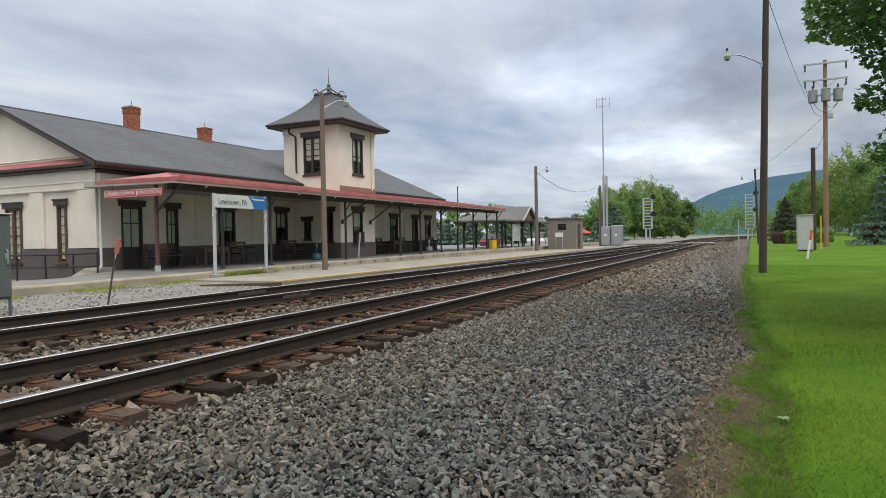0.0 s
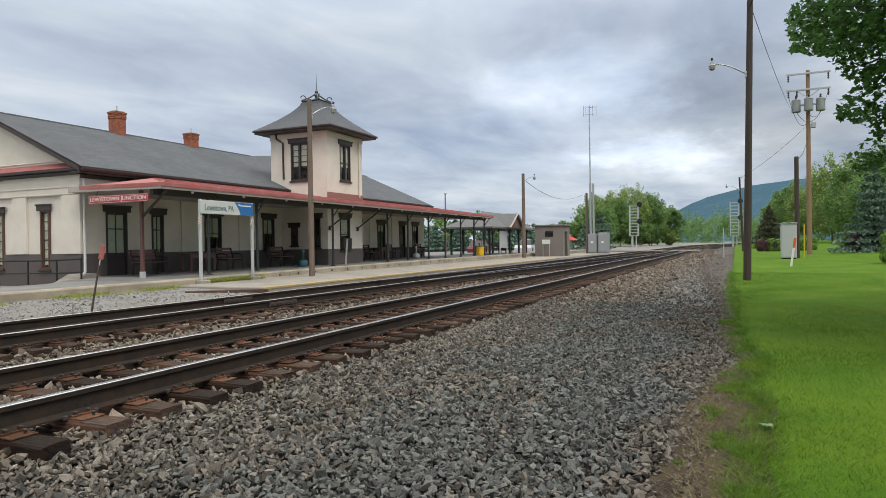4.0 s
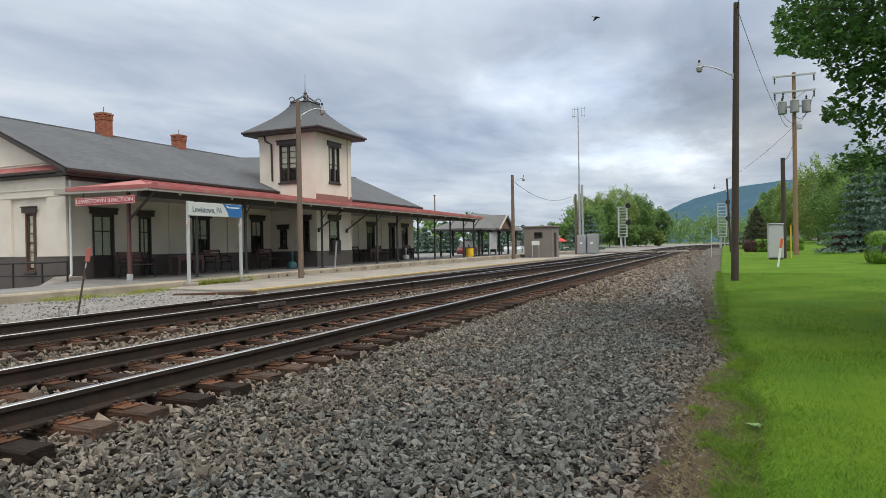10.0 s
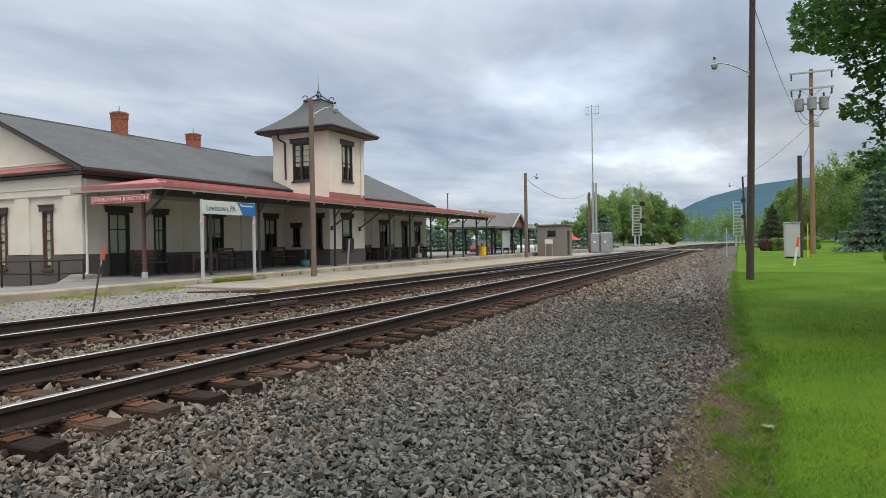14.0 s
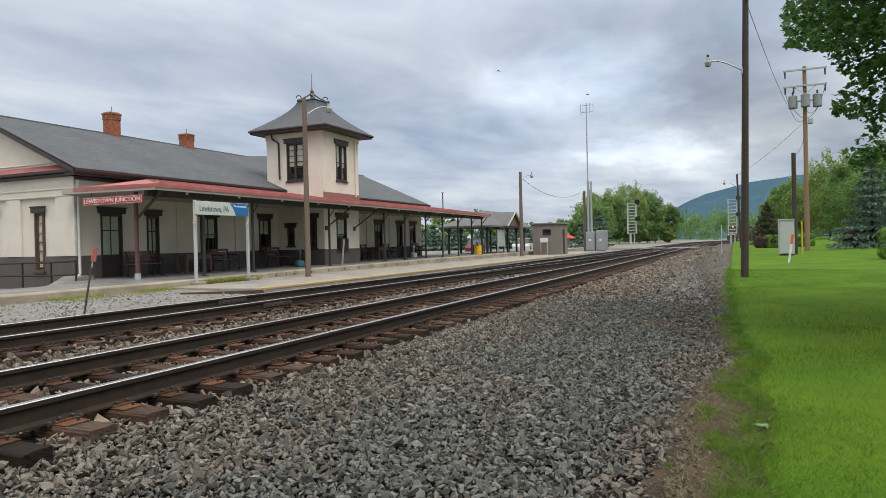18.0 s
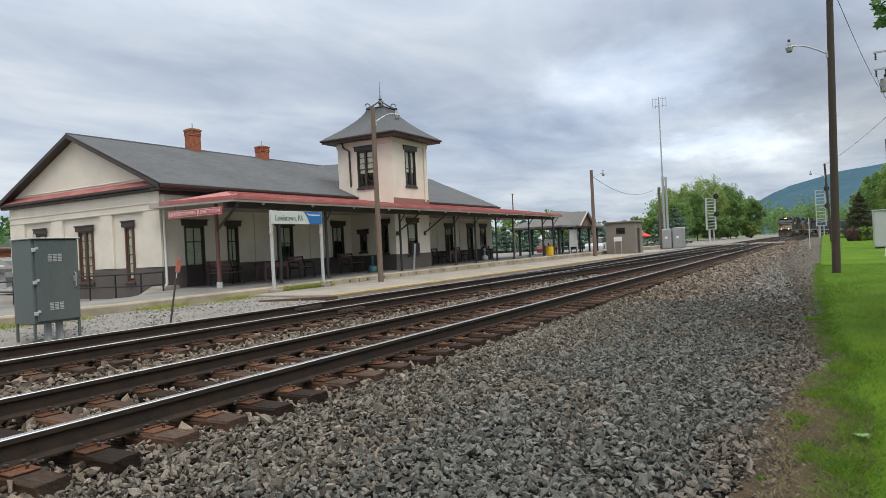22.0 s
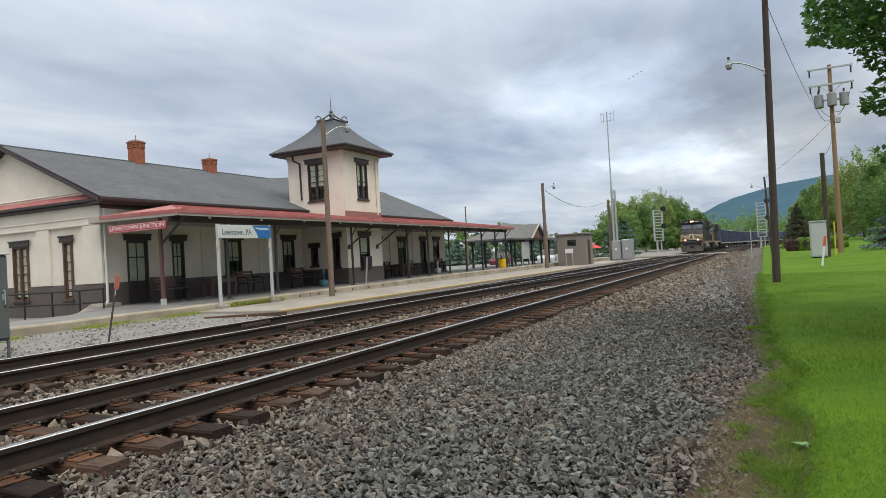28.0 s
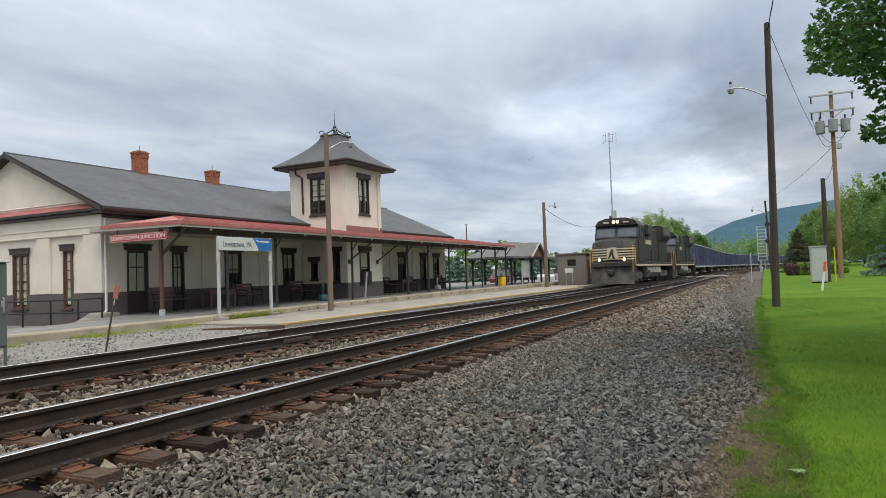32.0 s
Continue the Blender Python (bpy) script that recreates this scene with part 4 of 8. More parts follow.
def slope_courses(y0, z0, y1, z1, x0, x1, n, lift=0.0035):
    m = Mesh()
    for i in range(n):
        f0, f1 = i / n, (i + 1.25) / n
        f1 = min(f1, 1.0)
        ya, yb = y0 + (y1 - y0) * f0, y0 + (y1 - y0) * f1
        za, zb = z0 + (z1 - z0) * f0, z0 + (z1 - z0) * f1
        k = 96
        for j in range(k):
            xa, xb = (min(x1, max(x0, x0 + (x1 - x0) * (q + 0.5 * (i % 2)) / k)) for q in (j - 0.5, j + 0.5))
            m.add([(xa, ya, za + lift), (xb, ya, za + lift), (xb, yb, zb + 0.002), (xa, yb, zb + 0.002), (xa, ya, za - 0.002), (xb, ya, za - 0.002)], [(0, 1, 2, 3), (4, 5, 1, 0)])
    return m


XR0, XR1 = 14.80, 42.05
roof = part("roof", Mesh().prism([(YE - 0.02, ZE - 0.02), (YR, ZR - 0.02), (2 * YR - YE + 0.02, ZE - 0.02), (2 * YR - YE + 0.02, ZE - 0.13), (YR, ZR - 0.15), (YE - 0.02, ZE - 0.13)], "x", XR0, XR1), M_TRIM, station, "dark brown roof edge")
part("shingles", slope_courses(YE - 0.05, ZE, YR, ZR, XR0 - 0.02, XR1 + 0.02, COURSES), M_SHINGLE, roof, "dark grey asphalt shingles")
part("shingles", slope_courses(2 * YR - YE + 0.05, ZE, YR, ZR, XR0 - 0.02, XR1 + 0.02, COURSES), M_SHINGLE, roof)
part("ridge_cap", Mesh().tube((XR0 - 0.02, YR, ZR), (XR1 + 0.02, YR, ZR), 0.045, 0.045, 6), M_SHINGLE, roof)
rk = Mesh()
for s in (-1, 1):
    yo = YR - s * (YR - YE)
    rk.prism([(yo, ZE - 0.03), (YR, ZR - 0.03), (YR, ZR - 0.17), (yo, ZE - 0.17)][:: s], "x", XR0 - 0.05, XR0 + 0.02)
part("rake_board", rk, M_TRIM, roof, "dark brown rake board")
part("gutter", Mesh().prism([(YE - 0.13, ZE - 0.02), (YE - 0.01, ZE - 0.02), (YE - 0.01, ZE - 0.15), (YE - 0.09, ZE - 0.15), (YE - 0.13, ZE - 0.08)], "x", XR0, XR1), M_TRIM, roof, "dark brown gutter")
part("soffit", Mesh().box(XG - 0.3, XE + 0.3, YE + 0.0, YF + 0.05, 3.60, 3.685, 0.01).box(XG, XE, YF - 0.12, YF + 0.02, 3.48, 3.60, 0.01), M_TRIM, station, "dark brown eave soffit")
part("frieze", Mesh().box(XG + 0.06, TXA, YF - 0.03, YF + 0.02, 2.93, 3.48).box(TXB, XE, YF - 0.03, YF + 0.02, 2.93, 3.48), M_CREAM, station)
for x in (19.6, 22.9, 31.5, 34.2, 37.0, 39.3):
    part("pilaster", Mesh().box(x - 0.14, x + 0.14, YF - 0.03, YF + 0.02, ZW, 2.93, 0.008), M_CREAM, station)


# windows and doors
M_SASHWOOD = surface("red_brown_sash_wood", (0.10, 0.052, 0.036), 0.6, 0.25, 4, 40, 0.1)


def opening(kind, axis, c, a0, a1, z0, z1, blind=0.5, wood=M_TRIM, lights=2, label="", bars=1, mull=False):
    """A framed window or door in the hole; c is the wall's outer face, the wall goes to greater c."""

    def bx(m, u0, u1, d0, d1, w0, w1, ch=0.004):
        if axis == "y":
            return m.box(u0, u1, c + d0, c + d1, w0, w1, ch)
        return m.box(c + d0, c + d1, u0, u1, w0, w1, ch)

    fr = Mesh()
    w = 0.06
    bx(fr, a0, a0 + w, -0.02, 0.16, z0, z1), bx(fr, a1 - w, a1, -0.02, 0.16, z0, z1), bx(fr, a0 + w, a1 - w, -0.02, 0.16, z1 - w, z1)
    if kind == "window":
        bx(fr, a0 + w, a1 - w, -0.02, 0.16, z0, z0 + 0.06)
    if mull:
        bx(fr, (a0 + a1) / 2 - 0.05, (a0 + a1) / 2 + 0.05, -0.02, 0.16, z0 + 0.06, z1 - w)
    win = part(kind, fr, wood, station, label)
    part("header", bx(bx(Mesh(), a0 - 0.13, a1 + 0.13, -0.06, 0.0 - 0.002, z1 - 0.01, z1 + 0.2, 0.01), a0 - 0.16, a1 + 0.16, -0.09, -0.002, z1 + 0.17, z1 + 0.22, 0.008), M_TRIM, win, "dark brown window hood")
    if kind == "window":
        part("sill", bx(Mesh(), a0 - 0.06, a1 + 0.06, -0.07, -0.002, z0 - 0.07, z0 + 0.01, 0.008), M_TRIM, win)
    i0, i1, y0, y1 = a0 + w, a1 - w, z0 + (0.06 if kind == "window" else 0.0), z1 - w
    zm = y0 + (y1 - y0) * 0.5
    sash = Mesh()
    if kind == "door":
        bx(sash, i0, i1, 0.05, 0.09, y0, y0 + 0.75, 0.006)
        y0 += 0.75
        zm = y0 + (y1 - y0) * 0.62
    for u in (i0, i1 - 0.04):
        bx(sash, u, u + 0.04, 0.04, 0.09, y0, y1)
    for wv in (y0, zm - 0.02, y1 - 0.04):
        bx(sash, i0, i1, 0.04, 0.09, wv, wv + 0.04)
    for k in range(1, lights):
        u = i0 + (i1 - i0) * k / lights
        bx(sash, u - 0.015, u + 0.015, 0.05, 0.08, y0, y1)
    for k in range(1, bars + 1):
        for lo, hi in ((y0, zm), (zm, y1)):
            v = lo + (hi - lo) * k / (bars + 1)
            if bars > 1:
                bx(sash, i0, i1, 0.05, 0.08, v - 0.012, v + 0.012)
    part("sash", sash, wood, win)
    for lo, hi in ((y0 + 0.04, zm - 0.02), (zm + 0.02, y1 - 0.04)):
        p = part("pane", bx(Mesh(), i0 + 0.03, i1 - 0.03, 0.061, 0.067, lo, hi, 0), M_GLASS, win)
        p.visible_shadow = False
    if blind > 0:
        part("blind", bx(Mesh(), i0 + 0.02, i1 - 0.02, 0.082, 0.092, y1 - (y1 - y0) * blind, y1, 0), M_CURTAIN, win, "pale roller blind")
    return win


for i, (a0, a1, z0, z1) in enumerate(FRONT):
    opening("door" if z0 < 0.5 else "window", "y", YF, a0, a1, z0, z1, (0.97, 0.9, 0.60, 0.5, 0.0, 0.4, 0.3, 0.0, 0.25)[i], lights=(2, 2, 2, 2, 2, 2, 2, 1, 2)[i])
for i, (a0, a1, z0, z1) in enumerate(GABLE):
    opening("window", "x", XG, a0, a1, z0, z1, 0.95, M_SASHWOOD, lights=2 if i == 1 else 1, bars=2, mull=i == 1)
# interior darkness: floor, ceiling, partition
part("interior_floor", Mesh().box(XG + T, XE - T, YF + T, YB - T, 0.0, 0.12), M_TIE_I, station)
part("interior_ceiling", Mesh().box(XG + T, XE - T, YF + T, YB - T, 3.5, 3.58), M_SOFFIT, station)
part("partition", Mesh().box(XG + T, XE - T, 22.6, 22.75, 0.12, 3.5).box(19.7, 19.8, YF + T, 22.6, 0.12, 3.5).box(31.0, 31.1, YF + T, 22.6, 0.12, 3.5), M_SHED, station)

# bay under the tower and the tower
part("bay_base", holed(Mesh(), "y", TYA, TYA + 0.25, TXA, TXB, 0.0, ZW, BAYF).box(TXA, TXA + 0.25, TYA + 0.25, YF, 0.0, ZW).box(TXB - 0.25, TXB, TYA + 0.25, YF, 0.0, ZW), M_DARKBASE, station, "dark brown painted base")
part("bay_wall", holed(Mesh(), "y", TYA + 0.02, TYA + 0.25, TXA + 0.02, TXB - 0.02, ZW, 3.3, BAYF).box(TXB - 0.25, TXB - 0.02, TYA + 0.25, YF, ZW, 3.3), M_CREAM, station)
part("bay_wall", holed(Mesh(), "x", TXA + 0.02, TXA + 0.25, TYA + 0.25, YF, ZW, 3.3, BAYL), M_CREAM, station)
opening("window", "y", TYA, *BAYF[0], 0.55, lights=1)
for q in BAYL:
    opening("window", "x", TXA + 0.02, *q, 0.0, lights=1)
acu = part("air_conditioner", Mesh().box(26.93, 27.64, TYA - 0.16, TYA + 0.03, 0.92, 1.46, 0.015), M_TRIM, station, "dark brown window air conditioner")
for k in range(6):
    part("louvre", Mesh().box(26.98, 27.59, TYA - 0.172, TYA - 0.161, 0.98 + k * 0.075, 1.02 + k * 0.075), M_BLACK, acu)
part("tower_wall", holed(Mesh(), "y", TYA, TYA + 0.25, TXA, TXB, 3.3, 6.45, TWR), M_CREAM, station)
part("tower_wall", holed(Mesh(), "x", TXA, TXA + 0.25, TYA + 0.25, TYB, 3.3, 6.45, TWL), M_CREAM, station)
part("tower_wall", Mesh().box(TXB - 0.25, TXB, TYA + 0.25, TYB, 3.3, 6.45), M_CREAM, station)
part("tower_wall", Mesh().box(TXA + 0.25, TXB - 0.25, TYB - 0.25, TYB, 3.3, 6.45), M_CREAM, station)
part("tower_frieze", Mesh().box(TXA - 0.04, TXB + 0.04, TYA - 0.04, TYB + 0.04, 6.2, 6.48, 0.015), M_CREAM, station)
part("flashing", Mesh().box(TXA - 0.02, TXB + 0.02, TYA - 0.025, TYA, 3.3, 3.62, 0.004), surface("faded_rose_flashing", (0.27, 0.125, 0.105), 0.7, 0.15, 3, 30, 0.05), station, "faded rose metal flashing")
opening("window", "y", TYA, *TWR[0], 0.62, lights=2, bars=1, mull=True)
opening("window", "x", TXA, *TWL[0], 0.62, lights=2, bars=2, mull=True)
# low rear cross-gable behind the tower
part("cross_gable", Mesh().add([(28.9, YR, 6.14), (31.2, YR, 6.42), (33.8, YR, 6.14), (31.2, 22.8, 4.95), (31.2, 28.0, 4.95)], [(0, 3, 1), (3, 2, 1), (2, 4, 1), (4, 0, 1)]), M_SHINGLE, roof, "dark grey shingled cross gable")
part("tower_floor", Mesh().box(TXA + 0.25, TXB - 0.25, TYA + 0.25, TYB - 0.25, 3.4, 3.5), M_TIE_I, station)
# flared pyramid roof
tcx, tcy = (TXA + TXB) / 2, (TYA + TYB) / 2
EX, EY = (TXB - TXA) / 2 + 0.58, (TYB - TYA) / 2 + 0.58
rings = []
for k in range(9):
    f = k / 8
    g = (1 - f) ** 1.45
    rings.append((0.5 + (EX - 0.5) * g, 0.5 + (EY - 0.5) * g, 6.66 + 1.56 * f))
tv, tf = [], []
for hx, hy, z in rings:
    tv += [(tcx - hx, tcy - hy, z), (tcx + hx, tcy - hy, z), (tcx + hx, tcy + hy, z), (tcx - hx, tcy + hy, z)]
for k in range(8):
    for j in range(4):
        tf.append((k * 4 + j, k * 4 + (j + 1) % 4, (k + 1) * 4 + (j + 1) % 4, (k + 1) * 4 + j))
tf.append((32, 33, 34, 35))
troof = part("tower_roof", Mesh().add(tv, tf), M_SHINGLE, station, "dark grey flared tower roof")
part("eave", Mesh().box(tcx - EX + 0.04, tcx + EX - 0.04, tcy - EY + 0.04, tcy + EY - 0.04, 6.48, 6.56, 0.01).box(tcx - EX - 0.03, tcx + EX + 0.03, tcy - EY - 0.03, tcy + EY + 0.03, 6.56, 6.657, 0.02), M_TRIM, troof, "dark brown eave")
cap = Mesh().box(tcx - 0.54, tcx + 0.54, tcy - 0.54, tcy + 0.54, 8.2, 8.25, 0.01)
part("roof_cap", cap, M_TRIM, troof)
fin = Mesh()
fin.lathe([(0.09, 8.24), (0.10, 8.4), (0.05, 8.46), (0.13, 8.56), (0.06, 8.66), (0.10, 8.74), (0.035, 8.84), (0.02, 8.95), (0.006, 9.65)], 10, Matrix.Translation((tcx, tcy, 0)))
for sx, sy in ((-1, -1), (1, -1), (1, 1), (-1, 1)):
    pts = []
    for k in range(13):
        f = k / 12
        r = 0.92 * (1 - f) + 0.08
        pts.append((tcx + sx * r * 0.52, tcy + sy * r * 0.52, 8.27 + 0.06 * math.sin(f * 3) + 0.36 * f ** 2.2))
    fin.pipe(pts, 0.036, 6)
    curl = [(tcx + sx * (0.46 + 0.09 * math.cos(a)), tcy + sy * (0.46 + 0.09 * math.cos(a)), 8.38 + 0.13 * math.sin(a)) for a in [0.6 * i for i in range(10)]]
    fin.pipe(curl, 0.028, 5)
part("finial", fin, surface("dark_grey_iron", (0.10, 0.105, 0.11), 0.5, 0.15, 6, 50, 0.05), troof, "grey iron finial with scrolled cresting")
# downspouts
dsp = Mesh().pipe([(TXA - 0.06, TYB - 0.35, 6.5), (TXA - 0.06, TYB - 0.40, 6.25), (TXA - 0.06, TYB - 0.75, 6.05), (TXA - 0.06, TYB - 0.78, 4.3)], 0.045, 8)
part("downspout", dsp, M_TRIM, station)
part("downspout", Mesh().pipe([(TXB - 0.35, TYA - 0.05, 6.5), (TXB - 0.35, TYA - 0.05, 3.5)], 0.04, 8), M_CREAM, station)
part("downspout", Mesh().pipe([(XG + 0.1, YF - 0.06, 3.5), (XG + 0.1, YF - 0.06, 0.35), (XG - 0.05, YF - 0.06, 0.15)], 0.045, 8), M_WHITE, station, "white downspout")
# chimneys laid in courses
for cxm, zt in ((20.65, 7.16), (24.95, 6.84)):
    ch = Mesh()
    z, k = 5.9, 0
    while z < zt - 0.1:
        o = 0.245 if z < zt - 0.40 else (0.265 if z < zt - 0.18 else 0.285)
        for a in range(4):
            for side in range(4):
                L = 2 * o / 4
                u = -o + a * L + (L / 2 if k % 2 else 0)
                u0, u1 = u + 0.006, min(u + L - 0.006, o)
                if side == 0:
                    ch.box(cxm + u0, cxm + u1, YR - o, YR - o + 0.1, z, z + 0.062)
                elif side == 1:
                    ch.box(cxm + u0, cxm + u1, YR + o - 0.1, YR + o, z, z + 0.062)
                elif side == 2:
                    ch.box(cxm - o, cxm - o + 0.1, YR + u0, YR + u1, z, z + 0.062)
                else:
                    ch.box(cxm + o - 0.1, cxm + o, YR + u0, YR + u1, z, z + 0.062)
        z += 0.074
        k += 1
    ch.box(cxm - 0.244, cxm + 0.244, YR - 0.244, YR + 0.244, 5.9, zt - 0.1)
    c = part("chimney", ch, M_BRICK_I, station, "red brick chimney")
    part("chimney_pot", Mesh().box(cxm - 0.24, cxm + 0.24, YR - 0.24, YR + 0.24, zt - 0.1, zt - 0.03, 0.02).lathe([(0.02, zt), (0.02, zt + 0.22)], 6, Matrix.Translation((cxm, YR, 0))), M_CONC, c)

# ---- canopy ----
CX0, CX1, CY0, CZ0, CZ1 = 14.66, 44.3, 16.45, 3.04, 3.65
CYW, ZUP = 20.0, 0.05  # the roof sheet ends under the gutter; its end eave climbs a little towards the wall
canopy = thing("platform_canopy", (28.0, 17.0, 0.2), "red metal platform canopy on slim dark posts along the station", "canopy")
cr = Mesh()
nseg = 90
LIP, HEM = 0.05, 0.075  # red edge sheet over the grey fascia


def canopy_top(x):
    """Where the sheet ends at x, as y and z: along the hips at both ends, else at the gutter."""
    f = min(1.0, (x - CX0) / 2.9, max(0.0, CX1 - x) / 2.6)
    return CY0 + (CYW - CY0) * f, CZ0 + LIP + (CZ1 - CZ0 - LIP) * f


for i in range(nseg):
    xa, xb = CX0 + (CX1 - CX0) * i / nseg, CX0 + (CX1 - CX0) * (i + 1) / nseg
    (ya, za), (yb, zb) = canopy_top(xa), canopy_top(xb)
    zf = CZ0 + LIP
    cr.add([(xa, CY0 - 0.035, zf), (xb - 0.03, CY0 - 0.035, zf), (xb - 0.03, yb, zb), (xa, ya, za)], [(0, 1, 2, 3)])
    cr.add([(xb - 0.03, CY0 - 0.035, zf), (xb - 0.03, CY0 - 0.035, zf + 0.022), (xb, CY0 - 0.035, zf + 0.022), (xb, CY0 - 0.035, zf), (xb - 0.03, yb, zb), (xb - 0.03, yb, zb + 0.022), (xb, yb, zb + 0.022), (xb, yb, zb)], [(0, 1, 5, 4), (1, 2, 6, 5), (2, 3, 7, 6), (0, 1, 2, 3)])
cr.add([(CX0, CY0, CZ0 + LIP), (CX0 + 2.9, CYW, CZ1), (CX0, CYW, CZ0 + LIP + ZUP)], [(0, 1, 2)])
cr.add([(CX1, CY0, CZ0 + LIP), (CX1 - 2.6, CYW, CZ1), (CX1, CYW, CZ0 + LIP)], [(0, 1, 2)])
part("roof_sheet", cr, M_RED, canopy, "faded red standing-seam metal")
edge = Mesh().box(CX0 - 0.04, CX1 + 0.04, CY0 - 0.06, CY0 - 0.031, CZ0 - HEM, CZ0 + LIP, 0.006)
edge.add([(x, y, z + (ZUP if y > CY0 + 1 else 0)) for x in (CX0 - 0.045, CX0 - 0.03) for y in (CY0 - 0.03, CYW) for z in (CZ0 - HEM, CZ0 + LIP)], [(0, 1, 3, 2), (4, 6, 7, 5), (0, 4, 5, 1), (2, 3, 7, 6), (0, 2, 6, 4), (1, 5, 7, 3)])
edge.box(CX1 + 0.031, CX1 + 0.045, CY0 - 0.03, CYW, CZ0 - HEM, CZ0 + LIP)
part("edge_sheet", edge, M_RED, canopy, "red metal edge of the canopy roof")
part("hip_cap", Mesh().prism([(CX0 + 0.0, CZ0 + LIP - 0.02), (CX0 + 0.10, CZ0 + LIP + 0.06), (CX0 + 0.26, CZ0 + LIP + 0.065), (CX0 + 0.38, CZ0 + LIP - 0.02)], "y", CY0 - 0.05, CY0 + 0.22), M_RED, canopy, "red hip cap")
fs = Mesh()
fs.box(CX0 - 0.02, CX1 + 0.02, CY0 - 0.03, CY0, CZ0 - 0.15, CZ0 + LIP - 0.01, 0.008)
fs.add([(x, y, z + (ZUP if y > CY0 + 1 else 0)) for x in (CX0 - 0.03, CX0) for y in (CY0, CYW + 0.55) for z in (CZ0 - 0.14, CZ0 + LIP - 0.01)], [(0, 1, 3, 2), (4, 6, 7, 5), (0, 4, 5, 1), (2, 3, 7, 6), (0, 2, 6, 4), (1, 5, 7, 3)])
fs.box(CX1, CX1 + 0.03, CY0, CYW, CZ0 - 0.15, CZ0 + LIP - 0.01, 0.008)
part("fascia", fs, M_SOFFIT, canopy, "weathered grey fascia board")
y = CY0
while y < YF - 0.05:
    part("soffit_board", Mesh().box(CX0 + 0.02, CX1, y + 0.004, y + 0.126, CZ0 - 0.095, CZ0 - 0.075), M_SOFFIT, canopy)
    y += 0.13
POSTS = [14.95, 17.13, 19.62, 24.69, 29.73, 32.02, 34.68, 37.09, 39.6, 42.0, 44.0]
bm_ = Mesh().box(CX0 + 0.1, CX1 - 0.1, 16.93, 17.07, CZ0 - 0.30, CZ0 - 0.10, 0.01)
part("beam", bm_, M_TRIM, canopy, "dark canopy beam")
M_DKPOST = surface("black_green_iron_post", (0.025, 0.03, 0.03), 0.5, 0.2, 3, 40, 0.05)
for i, x in enumerate(POSTS):
    z = plat_z(x)
    if i == 0:
        continue
    m = Mesh().tube((x, 17.0, z), (x, 17.0, CZ0 - 0.2), 0.055 if i else 0.065, 0.05, 10).box(x - 0.1, x + 0.1, 16.9, 17.1, z, z + 0.02, 0.005)
    p = part("post", m, M_DKPOST if i else M_MAROON, canopy)
    part("bracket", Mesh().tube((x, 17.0, 2.35), (x, 16.55, 2.93), 0.025, 0.025, 6), M_DKPOST, p)
p = part("post", Mesh().box(15.14, 15.24, 17.85, 17.95, 0.14, CZ0 - 0.1, 0.01), M_MAROON, canopy, "maroon wooden corner post")
part("post_foot", Mesh().box(15.12, 15.26, 17.83, 17.97, 0.14, 0.36, 0.01), M_GREYPAINT, p, "white painted foot")
part("bracket", Mesh().tube((15.19, 17.86, 2.10), (15.05, 16.62, 2.93), 0.055, 0.055, 4).tube((15.05, 16.62, 2.93), (15.05, 16.5, 2.93), 0.055, 0.055, 4), M_TRIM, p, "dark wooden bracket")
# struts from the bay to the canopy edge
for x in (TXA + 0.12, TXB - 0.55):
    part("strut", Mesh().tube((x, TYA - 0.03, 1.95), (x + 0.35, CY0 + 0.25, 2.93), 0.035, 0.035, 6).box(x - 0.07, x + 0.07, TYA - 0.07, TYA, 1.82, 2.02, 0.01), M_TRIM, canopy, "dark iron strut")
for i in range(12):
    x = CX0 + 1.5 + i * 2.45
    part("bulb", Mesh().lathe([(0.01, 2.955), (0.035, 2.94), (0.05, 2.90), (0.035, 2.86), (0.01, 2.845)], 8, Matrix.Translation((x, CY0 + 0.28, 0))), M_WHITE, canopy, "round white lamp bulb")


def lettering(name, text, size, m, mat, parent, extrude=0.004):
    """Words as a thin mesh."""
    cu = bpy.data.curves.new(name, "FONT")
    cu.body, cu.size, cu.extrude, cu.align_x, cu.align_y = text, size, extrude, "CENTER", "CENTER"
    tmp = bpy.data.objects.new(name, cu)
    scene.collection.objects.link(tmp)
    me = bpy.data.meshes.new_from_object(tmp)
    bpy.data.objects.remove(tmp)
    bpy.data.curves.remove(cu)
    me.materials.append(mat)
    me.transform(Matrix.Translation(-origin_of(parent)) @ m)
    ob = new(name, me)
    ob.parent = parent
    return ob


# red name board under the end of the canopy
board = thing("name_board", (14.60, 18.26, 2.52), "red painted wooden name board with pale lettering", "sign")
bd = part("board", Mesh().box(14.60, 14.64, 16.97, 19.55, 2.535, 2.78, 0.006), M_SIGNRED, board)
fr = Mesh()
for a, b, c, d in ((16.99, 19.53, 2.55, 2.561), (16.99, 19.53, 2.754, 2.765), (16.99, 17.002, 2.561, 2.754), (19.518, 19.53, 2.561, 2.754)):
    fr.box(14.595, 14.60, a, b, c, d)
part("border", fr, M_SIGNW, board)
rot = Matrix(((0, 0, -1, 0), (-1, 0, 0, 0), (0, 1, 0, 0), (0, 0, 0, 1)))
lettering("lettering", "LEWISTOWN JUNCTION", 0.18, Matrix.Translation((14.595, 18.26, 2.658)) @ rot @ Matrix.Diagonal((1.22, 1.0, 1.0, 1.0)), M_WHITE, board)
